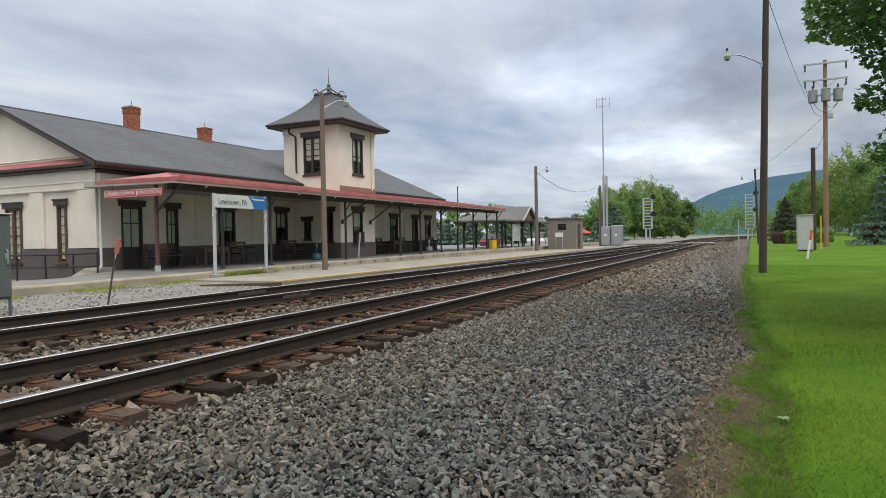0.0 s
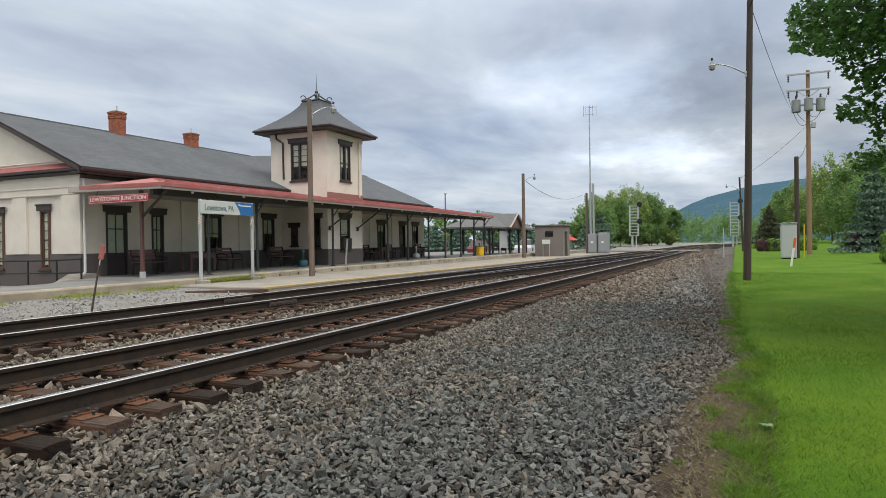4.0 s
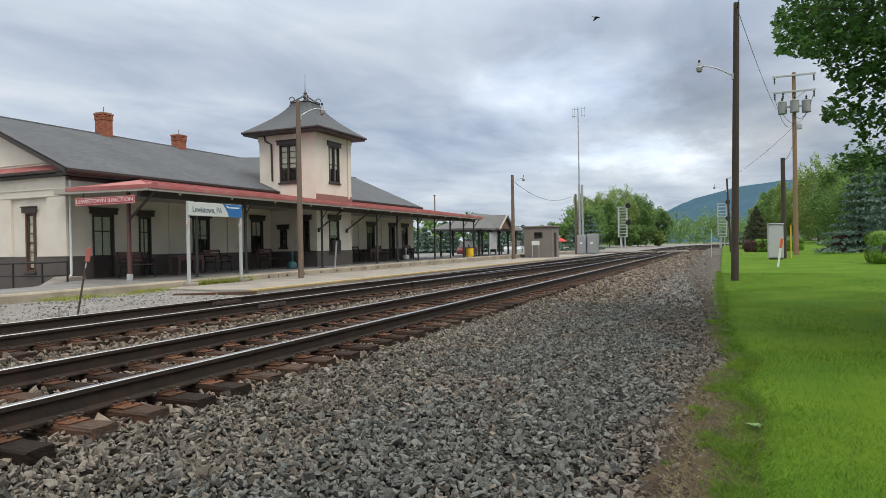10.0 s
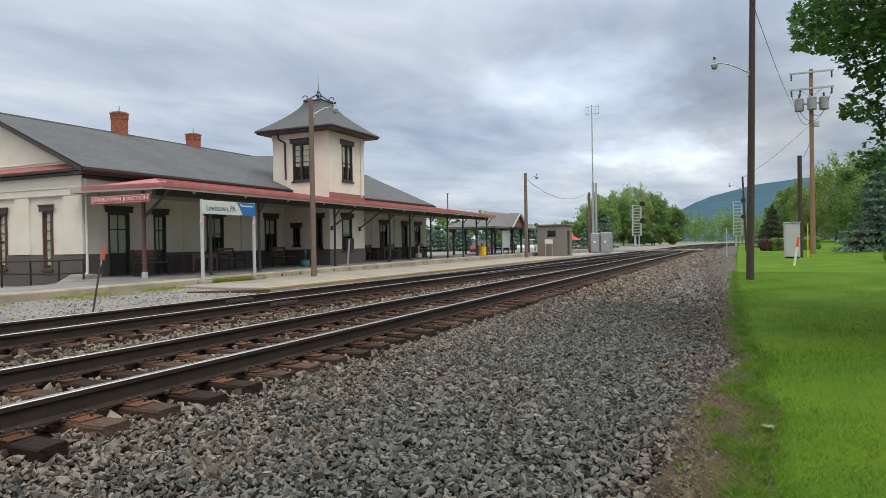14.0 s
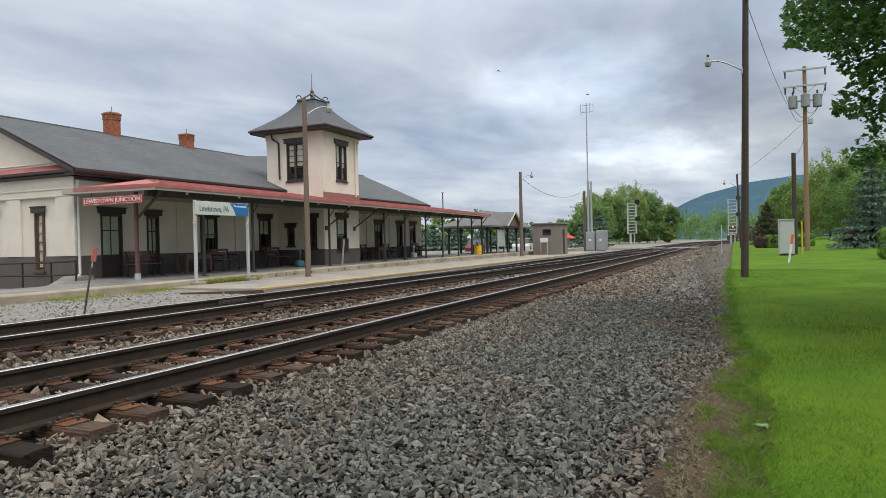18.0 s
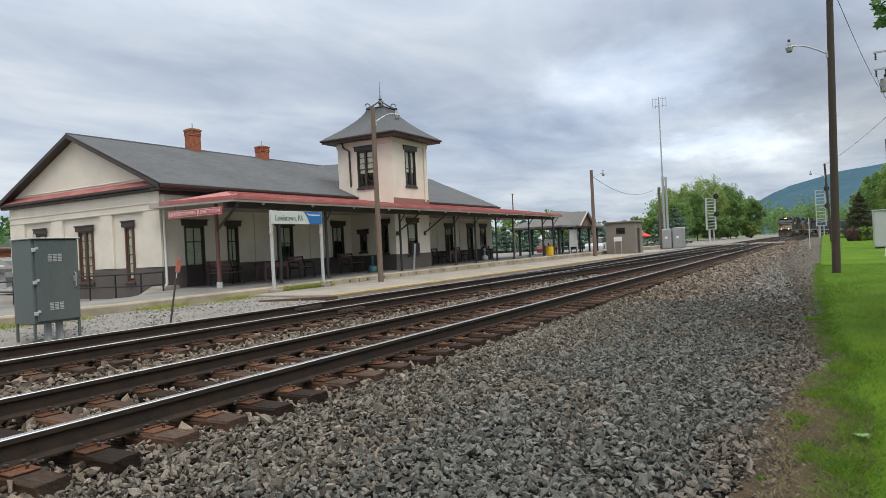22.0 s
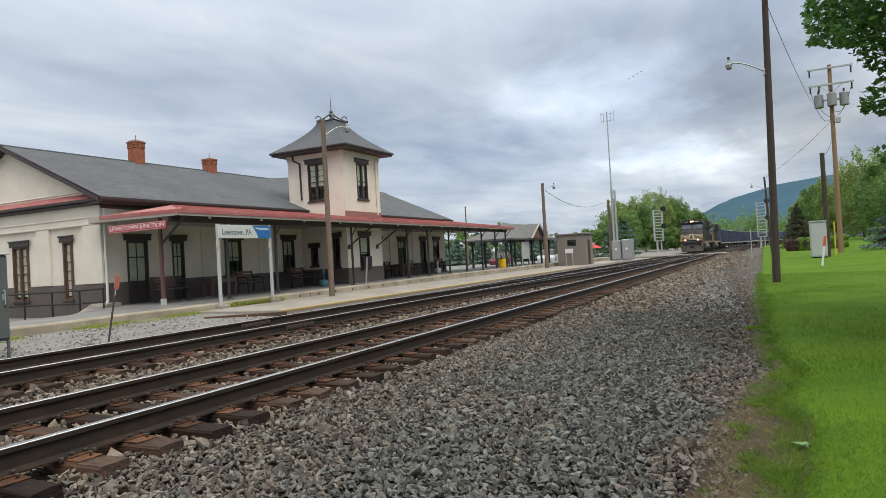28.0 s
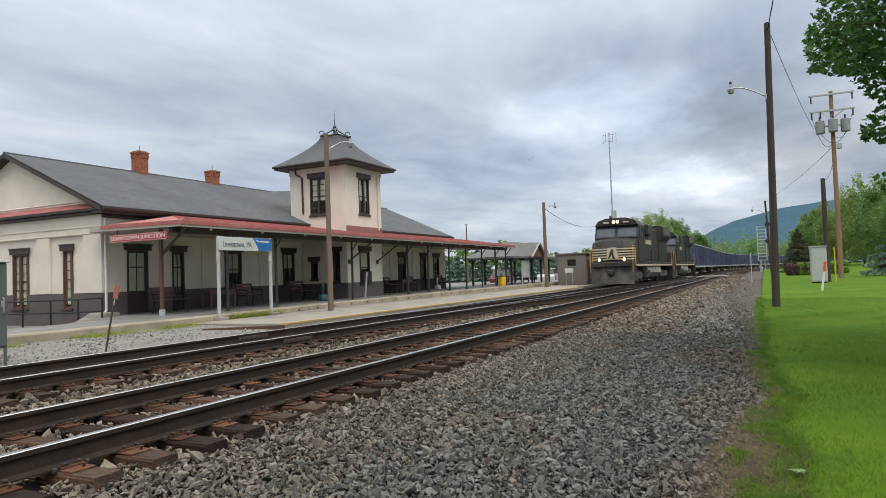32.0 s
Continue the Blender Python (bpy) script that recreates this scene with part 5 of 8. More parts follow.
for y in (17.3, 19.2):
    part("hanger", Mesh().tube((14.62, y, 2.775), (14.64, y, 2.93), 0.012, 0.012, 6), M_BLACK, board)

# ---- things on and beside the platform ----


def lamp_head(m, x, y, z):
    return m.lathe([(0.04, 0.13), (0.055, 0.08), (0.07, 0.02), (0.115, -0.02), (0.125, -0.05)], 12, Matrix.Translation((x, y, z)))


def lamp_pole(x, y, z0, z1, r0, r1, arm, mat, label, arm_z=None, reach=1.2, lean=0.0):
    """A wooden pole with a street lamp on a curved arm; arm is the (x, y) direction."""
    p = thing("lamp_pole", (x, y, z0), label, "lamp pole", "wooden lamp poles")
    k = 6
    m = Mesh().pipe([(x, y + lean * i / k, z0 + (z1 - z0) * i / k) for i in range(k + 1)], [r0 + (r1 - r0) * i / k for i in range(k + 1)], 14)
    part("pole", m, mat, p)
    az = arm_z or z1 - 0.5
    y += lean * (az - z0) / (z1 - z0)
    ax, ay = arm
    pts = [(x + ax * r1, y + ay * r1, az - 0.12)]
    for i in range(1, 9):
        f = i / 8
        pts.append((x + ax * (r1 + (reach - r1) * f), y + ay * (r1 + (reach - r1) * f), az - 0.12 + 0.42 * math.sin(f * 1.75)))
    part("arm", Mesh().pipe(pts, 0.022, 6).box(x + ax * r1 - 0.05, x + ax * r1 + 0.05, y + ay * r1 - 0.05, y + ay * r1 + 0.05, az - 0.25, az - 0.02, 0.01), M_GALV, p, "curved grey steel arm")
    ex, ey, ez = pts[-1]
    h = part("lamp_head", lamp_head(Mesh(), ex, ey, ez), M_DULLGREY, p, "grey metal lamp housing")
    part("lens", Mesh().lathe([(0.118, -0.052), (0.113, -0.10), (0.095, -0.17), (0.05, -0.20)], 12, Matrix.Translation((ex, ey, ez))), M_DULLGREY, h, "frosted refractor")
    part("photocell", Mesh().tube((ex, ey, ez + 0.16), (ex, ey, ez + 0.24), 0.045, 0.04, 8), M_BLACK, h)
    return p


lamp_pole(19.97, 14.82, 0.0, 6.45, 0.105, 0.08, (0.96, -0.27), M_POLE_MID, "brown wooden lamp pole standing on the low platform", 6.0, 1.15)
lamp_pole(48.0, 15.3, 0.0, 6.35, 0.15, 0.11, (0.96, -0.27), M_POLE_MID, "brown wooden lamp pole far along the platform", 5.9, 1.6)
lamp_pole(26.0, 0.31, -0.40, 9.65, 0.135, 0.10, (-0.2, 0.98), M_POLE, "tall dark creosoted lamp pole at the edge of the lawn", 7.15, 1.25, -0.19)
lamp_pole(75.0, -0.05, -0.42, 7.6, 0.12, 0.09, (-0.25, 0.97), M_POLE, "distant dark wooden lamp pole beside the track", 6.45, 1.3, 0.3)

M_TRANSF = surface("grey_transformer_paint", (0.24, 0.25, 0.25), 0.5, 0.1, 3, 40, 0.04)
# plain dark pole, and the power pole with transformers
p = thing("short_pole", (52.0, -3.25, -0.3), "short dark wooden pole behind a grey cabinet", "pole")
part("pole", Mesh().tube((52.0, -3.25, -0.35), (52.0, -3.25, 6.85), 0.16, 0.14, 12), M_POLE, p)
PX, PY, PT = 60.0, -4.72, 14.55
p = thing("power_pole", (PX, PY, -0.3), "tan wooden power pole with crossarms and transformers", "power pole")
part("pole", Mesh().pipe([(PX, PY, -0.35), (PX, PY, 7.0), (PX, PY, PT)], [0.20, 0.17, 0.14], 14), M_POLE_TAN, p)
for z, w in ((PT - 0.27, 1.55), (PT - 1.55, 1.55)):
    arm = part("crossarm", Mesh().box(PX - 0.16 - 0.12, PX - 0.16, PY - w, PY + w, z - 0.07, z + 0.07, 0.01), M_GALV, p, "weathered grey crossarm")
    for y in (-w + 0.15, w - 0.15, w - 0.75) if z < PT - 1 else (-w + 0.15, w - 0.15):
        part("insulator", Mesh().lathe([(0.03, 0), (0.08, -0.1), (0.04, -0.18), (0.08, -0.28), (0.04, -0.36), (0.08, -0.46), (0.02, -0.52)], 8, Matrix.Translation((PX - 0.22, PY + y, z - 0.07))), M_BLACK, arm)
for y in (-1.0, 0.0, 1.0):
    yy = PY + y * 0.86
    tr = part("transformer", Mesh().lathe([(0.30, -0.55), (0.33, -0.5), (0.33, 0.35), (0.35, 0.38), (0.30, 0.46), (0.1, 0.5)], 16, Matrix.Translation((PX - (0.45 if y == 0 else 0.1), yy, PT - 2.75))), M_TRANSF, p, "grey transformer can", smooth=False)
    part("bushing", Mesh().lathe([(0.06, 0.48), (0.09, 0.56), (0.05, 0.62), (0.09, 0.70), (0.04, 0.80)], 8, Matrix.Translation((PX - (0.45 if y == 0 else 0.1), yy, PT - 2.75))), M_BLACK, tr)
part("bracket", Mesh().box(PX - 0.15, PX + 0.05, PY - 1.0, PY + 1.0, PT - 2.8, PT - 2.68, 0.01), M_GALV, p)
part("brace", Mesh().tube((PX - 0.2, PY - 0.8, PT - 1.6), (PX - 0.2, PY, PT - 2.2), 0.03).tube((PX - 0.2, PY + 0.8, PT - 1.6), (PX - 0.2, PY, PT - 2.2), 0.03), M_GALV, p)
part("meter_box", Mesh().box(PX - 0.3, PX + 0.1, PY - 0.52, PY - 0.2, PT - 4.6, PT - 4.2, 0.02), M_GALV, p)


def hang(a, b, sag, n=14):
    a, b = Vector(a), Vector(b)
    return [tuple(a.lerp(b, i / n) - Vector((0, 0, sag * 4 * (i / n) * (1 - i / n)))) for i in range(n + 1)]


part("jumper", Mesh().pipe(hang((PX - 0.3, PY + 1.4, PT - 2.0), (PX - 0.2, PY + 0.1, PT - 4.2), 1.0), 0.02, 4).pipe(hang((PX - 0.3, PY - 1.35, PT - 1.9), (PX - 0.2, PY - 0.1, PT - 3.6), 0.8), 0.02, 4).pipe(hang((PX - 0.3, PY + 0.9, PT - 3.2), (PX - 0.2, PY - 0.9, PT - 3.3), 0.9), 0.02, 4), M_WIRE, p)


def wire(a, b, sag, r=0.011, label="thin black overhead wire"):
    return solid("overhead_wire", Mesh().pipe(hang(a, b, sag), r, 4), M_WIRE, label, "wire", group="overhead wires")


wire((26.0, 0.1, 9.45), (PX - 0.25, PY + 1.30, PT - 2.9), 0.25, 0.013)
wire((26.0, 0.1, 9.45), (-6.0, -1.5, 11.0), 0.4, 0.02)
wire((PX, PY, PT - 4.3), (75.0, 0.2, 7.5), 0.3, 0.013)
wire((PX, PY, PT - 5.2), (52.0, -3.25, 6.7), 0.5, 0.02)
wire((48.0, 15.3, 5.95), (68.5, 15.2, 6.0), 0.9, 0.016)

# station name sign on two posts
M_FLAGRED = surface("faded_flag_red", (0.42, 0.20, 0.19), 0.7, 0.1, 8, 60, 0.02)
sign = thing("station_sign", (16.55, 15.6, 0.0), "pale grey station sign with a blue end on two grey posts", "sign")
for x in (15.33, 17.69):
    pz = part("post", Mesh().box(x - 0.042, x + 0.042, 15.575, 15.66, 0.06, 2.15, 0.008).box(x - 0.035, x + 0.035, 15.58, 15.66, 2.15, 2.58, 0.006), M_GREYPAINT, sign, "pale grey square post")
    part("footing", Mesh().box(x - 0.2, x + 0.2, 15.42, 15.82, -0.15, 0.10, 0.02), M_CONC, pz)
    part("flag", Mesh().box(-0.06, 0.06, -0.006, 0.006, -0.12, 0.12, 0.004, pose(x - 0.07, 15.55, 1.93, 0, 22, 0)), M_SIGNW, pz, "small striped flag")
    part("flag_stripes", Mesh().box(-0.058, 0.058, -0.009, 0.009, -0.10, -0.07, 0, pose(x - 0.07, 15.55, 1.93, 0, 22, 0)).box(-0.058, 0.058, -0.009, 0.009, -0.02, 0.01, 0, pose(x - 0.07, 15.55, 1.93, 0, 22, 0)).box(-0.058, 0.058, -0.009, 0.009, 0.06, 0.09, 0, pose(x - 0.07, 15.55, 1.93, 0, 22, 0)), M_FLAGRED, pz)
part("panel", Mesh().box(15.28, 17.65, 15.53, 15.565, 2.14, 2.56, 0.006), M_SIGNW, sign, "pale grey sign panel")
bl = [(16.78, 2.555)]
for i in range(11):
    f = i / 10
    bl.append((16.76 + 0.28 * f + 0.08 * math.sin(f * math.pi) * 0.5, 2.555 - 0.41 * f))
bl += [(17.645, 2.145), (17.645, 2.555)]
part("blue_end", Mesh().prism(bl, "y", 15.522, 15.531), M_BLUE, sign, "blue sign end")
part("emblem_bars", Mesh().box(17.08, 17.54, 15.516, 15.521, 2.43, 2.47).prism([(16.90, 2.51), (17.06, 2.47), (17.06, 2.43), (16.96, 2.45)], "y", 15.516, 15.521), M_WHITE, sign)
rot_y = Matrix(((1, 0, 0, 0), (0, 0, -1, 0), (0, 1, 0, 0), (0, 0, 0, 1)))
lettering("lettering", "Lewistown, PA", 0.265, Matrix.Translation((16.07, 15.524, 2.33)) @ rot_y @ Matrix.Diagonal((0.80, 1, 1, 1)), surface("slate_blue_lettering", (0.095, 0.135, 0.16), 0.5, 0.05, 3, 40, 0.0), sign)

# benches
BENCH_T = surface("black_bench_frame", (0.02, 0.018, 0.018), 0.5, 0.2, 3, 40, 0.05)


def bench(label="slatted maroon bench with dark iron ends"):
    b = thing("bench", (0, 0, 0), label, "bench", "benches on the platform")
    for x in (-0.52, 0.52):
        e = Mesh()
        e.pipe([(x, 0.28, 0.0), (x, 0.22, 0.38), (x, 0.24, 0.42), (x, -0.22, 0.40), (x, -0.26, 0.0)], 0.03, 6)
        e.pipe([(x, 0.22, 0.40), (x, 0.36, 0.88)], 0.03, 6).pipe([(x, 0.28, 0.62), (x, 0.0, 0.64), (x, -0.24, 0.60), (x, -0.22, 0.40)], 0.026, 6)
        part("leg_frame", e, BENCH_T, b, "dark iron bench end", local=True)
    for i in range(5):
        y = -0.24 + i * 0.105
        part("slat", Mesh().box(-0.62, 0.62, y, y + 0.09, 0.425, 0.45, 0.006), M_BENCH, b, local=True)
    for i in range(3):
        z = 0.54 + i * 0.125
        part("slat", Mesh().box(-0.62, 0.62, -0.0, 0.022, 0, 0.10, 0.006, pose(0, 0.255 + 0.28 * (z - 0.42), z, -16)), M_BENCH, b, local=True)
    return b


b0 = bench()
b0.location = (16.95, 19.5, plat_z(16.95))
for x, y, a in ((21.02, 19.55, 6), (24.4, 19.55, 4), (32.5, 19.55, 14), (35.3, 19.6, 12), (39.3, 19.6, 8)):
    copy_thing(b0, pose(x, y, plat_z(x), 0, 0, a))


def wall_table(x):
    z = plat_z(x)
    tb = thing("picnic_table", (x, 19.6, z), "dark wooden table by the station wall", "table", "tables on the platform")
    for i in range(5):
        part("top_board", Mesh().box(-0.72, 0.72, -0.3 + i * 0.125, -0.185 + i * 0.125, 0.66, 0.70, 0.005), M_BENCH, tb, local=True)
    part("apron", Mesh().box(-0.62, 0.62, -0.25, -0.21, 0.52, 0.655, 0.004), M_BENCH, tb, local=True)
    for u in (-0.6, 0.6):
        for w in (-0.22, 0.22):
            part("leg", Mesh().box(u - 0.04, u + 0.04, w - 0.04, w + 0.04, 0.0, 0.66, 0.005), M_BENCH, tb, local=True)
    return tb


wall_table(19.33)
wall_table(33.9)

# sand-filled ash stands: green-blue and white, bottle-shaped
for x, y, mat, lab in ((23.85, 18.0, surface("teal_plastic", (0.03, 0.11, 0.12), 0.5, 0.15, 3, 40, 0.03), "teal plastic ash stand"), (36.9, 18.9, M_WHITE, "white plastic ash stand")):
    z = plat_z(x)
    a = thing("ash_stand", (x, y, z), lab + " on the platform", "ash stand")
    part("base", Mesh().lathe([(0.20, 0.0), (0.21, 0.05), (0.21, 0.20), (0.16, 0.27), (0.06, 0.31)], 16, Matrix.Translation((x, y, z))), mat, a, smooth=True)
    part("neck", Mesh().lathe([(0.05, 0.31), (0.045, 0.58), (0.07, 0.62), (0.06, 0.70), (0.02, 0.74)], 12, Matrix.Translation((x, y, z))), mat, a, smooth=True)

# white slanted marker sign post on the platform, seen edge-on
for x, y in ((24.5, 16.25), (44.6, 17.5)):
    s = thing("slanted_marker", (x, y, plat_z(x)), "thin grey slanted sign post at the platform edge", "sign post")
    part("post", Mesh().box(-0.02, 0.02, -0.035, 0.035, 0, 1.2, 0.005, pose(x, y, plat_z(x) - 0.02, 0, 9, 0)), M_DULLGREY, s)

# signal cabinet by the track
C0, C1, D0, D1 = 6.13, 6.92, 12.0, 12.62
cab = thing("signal_cabinet", (6.5, 12.3, -0.12), "grey-green steel signal cabinet with louvres and hinges", "cabinet")
part("body", Mesh().box(C0, C1, D0 + 0.02, D1, 0.18, 1.60, 0.012), M_CABINET, cab)
part("roof", Mesh().box(C0 - 0.02, C1 + 0.03, D0 - 0.03, D1 + 0.02, 1.60, 1.625, 0.008), M_GALV, cab, "pale metal cabinet top")
door = part("door", Mesh().box(C0 + 0.05, C1 - 0.01, D0 - 0.005, D0 + 0.018, 0.22, 1.58, 0.006), M_CABINET, cab)
for i in range(3):
    for z0 in (1.22, 0.40):
        for k in range(5):
            part("louvre", Mesh().box(C0 + 0.255 + i * 0.085, C0 + 0.32 + i * 0.085, D0 - 0.012, D0 - 0.004, z0 + k * 0.027, z0 + 0.016 + k * 0.027, 0.002), M_GREYPAINT, door)
for z in (0.36, 0.88, 1.42):
    part("hinge", Mesh().box(C0 - 0.01, C0 + 0.055, D0 - 0.03, D0 - 0.004, z - 0.03, z + 0.03, 0.004).box(C0 + 0.055, C0 + 0.1, D0 - 0.022, D0 - 0.006, z + 0.01, z + 0.05, 0.004), M_GREYPAINT, door, "bare metal hinge")
part("handle", Mesh().pipe([(C1 - 0.09, D0 - 0.01, 1.02), (C1 - 0.09, D0 - 0.05, 1.0), (C1 - 0.09, D0 - 0.05, 0.78), (C1 - 0.09, D0 - 0.01, 0.76)], 0.012, 6).box(C1 - 0.115, C1 - 0.065, D0 - 0.02, D0 - 0.005, 0.86, 0.96, 0.005), M_GALV, door, "steel latch handle")
part("lug", Mesh().tube((C0 + 0.1, D0 + 0.1, 1.625), (C0 + 0.1, D0 + 0.1, 1.69), 0.02, 0.02, 8), M_GALV, cab)
for x, w in ((C0 + 0.34, 0.06), (C0 + 0.54, 0.06)):
    part("conduit", Mesh().tube((x, D0 + 0.25, -0.15), (x, D0 + 0.25, 0.18), w, w, 10), M_GREYPAINT, cab)
for x in (C0 + 0.02, C1 - 0.02):
    for y in (D0 + 0.02, D1 - 0.06):
        part("leg", Mesh().box(x - 0.02, x + 0.02, y, y + 0.04, -0.15, 0.18, 0.003), M_CABINET, cab)

# leaning stake with a faded red plate
st = thing("track_marker", (8.56, 11.8, -0.15), "leaning thin iron stake with a faded red plate", "marker post")
lean = pose(8.56, 11.8, -0.18, 0, 11.5, 0)
part("stake", Mesh().box(-0.014, 0.014, -0.014, 0.014, 0, 1.02, 0.003, lean), M_SPIKE, st)
part("upper_stake", Mesh().box(-0.011, 0.011, -0.016, -0.002, 0.98, 1.30, 0.003, lean), M_GREYPAINT, st, "pale upper bar")
part("plate", Mesh().box(-0.055, 0.055, -0.028, -0.018, 1.10, 1.37, 0.004, lean), surface("faded_red_plate", (0.42, 0.13, 0.10), 0.6, 0.2, 8, 60, 0.05), st, "faded red plate")

# ramp railing at the gable end
rl = thing("ramp_railing", (14.3, 25, -0.1), "black pipe railing along the ramp by the gable wall", "railing")
rp = [(19.55, 0.80), (20.7, 0.76), (23.6, 0.73), (27.0, 0.66), (30.3, 0.60), (34.0, 0.5)]
part("top_rail", Mesh().pipe([(14.3, y, z) for y, z in rp], 0.03, 8), M_BLACK, rl)
part("lower_rail", Mesh().pipe([(14.3, y, z - 0.42) for y, z in rp], 0.027, 8), M_BLACK, rl)
for y, z in rp[:-1] + [(22.1, 0.745), (25.3, 0.695), (28.7, 0.63)]:
    part("post", Mesh().tube((14.3, y, z - 1.05), (14.3, y, z), 0.03, 0.03, 8), M_BLACK, rl)
solid("ramp_step", Mesh().prism([(13.9, -0.05), (15.05, -0.05), (15.05, 0.30), (14.6, 0.30)], "y", 19.7, 20.55), M_CONC, "small sloped concrete block at the corner of the station", "concrete block", at=(14.5, 20.1, 0.0))
# timber edging before the low platform
solid("edge_timber", Mesh().box(-1.05, 1.05, -0.05, 0.05, -0.06, 0.05, 0.012, pose(13.55, 13.0, -0.085, 0, 0, -52)), M_TIE, "dark weathered timber edging in the gravel", "timber", at=(12.9, 12.5, -0.15))

# ---- shed, cabinets, mast and signals beyond the platform ----
shed = thing("relay_shed", (53.3, 14.6, 0.0), "small taupe flat-roofed equipment shed", "shed")
SX0, SX1, SY0, SY1 = 52.3, 54.6, 13.35, 15.68
part("wall", holed(Mesh(), "x", SX0, SX0 + 0.12, SY0, SY1, -0.05, 2.45, [(14.15, 14.85, 1.55, 2.05)]), M_SHED, shed)
part("wall", holed(Mesh(), "y", SY0, SY0 + 0.12, SX0 + 0.12, SX1, -0.05, 2.45, [(52.9, 53.8, 0.02, 2.0)]), M_SHED, shed)
part("wall", Mesh().box(SX1 - 0.12, SX1, SY0 + 0.12, SY1, -0.05, 2.45), M_SHED, shed)
part("wall", Mesh().box(SX0 + 0.12, SX1 - 0.12, SY1 - 0.12, SY1, -0.05, 2.45), M_SHED, shed)
part("roof", Mesh().box(SX0 - 0.12, SX1 + 0.12, SY0 - 0.12, SY1 + 0.12, 2.45, 2.57, 0.02), M_SHED, shed, "flat taupe roof slab")
part("door", Mesh().box(52.9, 53.8, SY0 + 0.07, SY0 + 0.11, 0.02, 2.0), M_TRIM, shed, "dark recessed door")
vent = part("vent", Mesh().box(SX0 + 0.08, SX0 + 0.1, 14.15, 14.85, 1.55, 2.05), M_BLACK, shed)
for k in range(5):
    part("slat", Mesh().box(-0.03, 0.03, -0.35, 0.35, -0.008, 0.008, 0, pose(SX0 + 0.04, 14.5, 1.6 + 0.1 * k, 0, 30, 0)), M_TRIM, vent)
ws = thing("white_notice", (51.9, 14.6, 0.0), "white notice board on two thin stakes before a shed", "sign")
part("board", Mesh().box(51.88, 51.9, 14.3, 14.95, 1.0, 1.35, 0.005), M_WHITE, ws)
for y, dy in ((14.36, -0.12), (14.9, 0.12)):
    part("stake", Mesh().box(51.9, 51.93, y - 0.02, y + 0.02, 0.0, 1.3, 0.003), M_GREYPAINT, ws)
for x, y, sx, sy, h in ((68.0, 12.95, 1.4, 1.0, 2.05), (67.5, 13.95, 0.9, 0.85, 1.95)):
    c = thing("equipment_cabinet", (x, y, 0.0), "dull grey steel equipment cabinet with rounded top", "cabinet", "trackside cabinets")
    part("body", Mesh().box(x - sx / 2, x + sx / 2, y - sy / 2, y + sy / 2, 0.0, h, 0.06), M_DULLGREY, c)
    part("door", Mesh().box(x - sx / 2 - 0.02, x - sx / 2 - 0.002, y - sy / 2 + 0.1, y + sy / 2 - 0.1, 0.15, h - 0.2, 0.006), M_DULLGREY, c)
    part("plate", Mesh().box(x - sx / 2 - 0.03, x - sx / 2 - 0.021, y - 0.12, y + 0.12, 1.0, 1.2), M_WHITE, c)
ms = thing("radio_mast", (68.0, 14.25, 0.0), "slim galvanised radio mast with an antenna array", "mast")
part("mast", Mesh().tube((68, 14.25, -0.05), (68, 14.25, 7.2), 0.13, 0.11, 10).tube((68, 14.25, 7.2), (68, 14.25, 15.1), 0.07, 0.05, 8), M_GALV, ms)
ant = Mesh().tube((68, 13.55, 14.9), (68, 14.85, 14.9), 0.025).tube((68, 13.55, 14.2), (68, 14.85, 14.2), 0.025)
for y in (13.55, 13.9, 14.6, 14.85):
    ant.tube((68, y, 14.0), (68, y, 15.1), 0.022)
part("antenna", ant, M_GALV, ms)
part("sleeve", Mesh().tube((68.0, 13.95, -0.05), (68.0, 13.95, 7.1), 0.11, 0.11, 10), M_GALV, ms, "galvanised side pole")
lamp_pole(68.5, 14.75, -0.02, 6.2, 0.15, 0.11, (0.96, -0.27), M_POLE_MID, "grey-brown wooden lamp pole beside cabinets", 5.8, 1.2)


def signal_tower(x, y, z0, z1, flip):
    s = thing("signal_tower", (x, y, z0), "white-grey steel signal tower with black lamp targets", "railway signal", "railway signals")
    m = Mesh()
    for dx in (-0.45, 0.45):
        for dy in (-0.8, 0.8):
            m.box(x + dx - 0.09, x + dx + 0.09, y + dy - 0.09, y + dy + 0.09, z0 + 2.2, z1, 0.005)
    part("frame", m, M_GREYPAINT, s)
    for i in range(11):
        z = z0 + 2.3 + (z1 - z0 - 2.4) * i / 10
        part("rung", Mesh().box(x - 0.5, x + 0.5, y - 0.9, y - 0.8, z - 0.08, z + 0.08).box(x - 0.5, x + 0.5, y + 0.8, y + 0.9, z - 0.08, z + 0.08).box(x - 0.5, x - 0.4, y - 0.8, y + 0.8, z - 0.08, z + 0.08), M_GREYPAINT, s)
    part("column", Mesh().tube((x, y - 0.4, z0 - 0.1), (x, y - 0.4, z0 + 2.3), 0.12, 0.12, 10).tube((x, y + 0.35, z0 - 0.1), (x, y + 0.35, z0 + 2.3), 0.22, 0.22, 10), M_GREYPAINT, s)
    for z in (z1 + 0.15, z1 - 3.2):
        t = part("target", Mesh().lathe([(0.02, 0.0), (0.5, 0.0), (0.5, 0.06), (0.02, 0.06)], 20, Matrix.Translation((x - 0.6, y - 1.15 * flip, z)) @ pose(0, 0, 0, 0, -90, 0)), M_BLACK, s, "round black signal target")
        part("hood", Mesh().tube((x - 0.65, y - 1.15 * flip, z), (x - 0.95, y - 1.15 * flip, z), 0.2, 0.16, 10), M_BLACK, t)
    return s


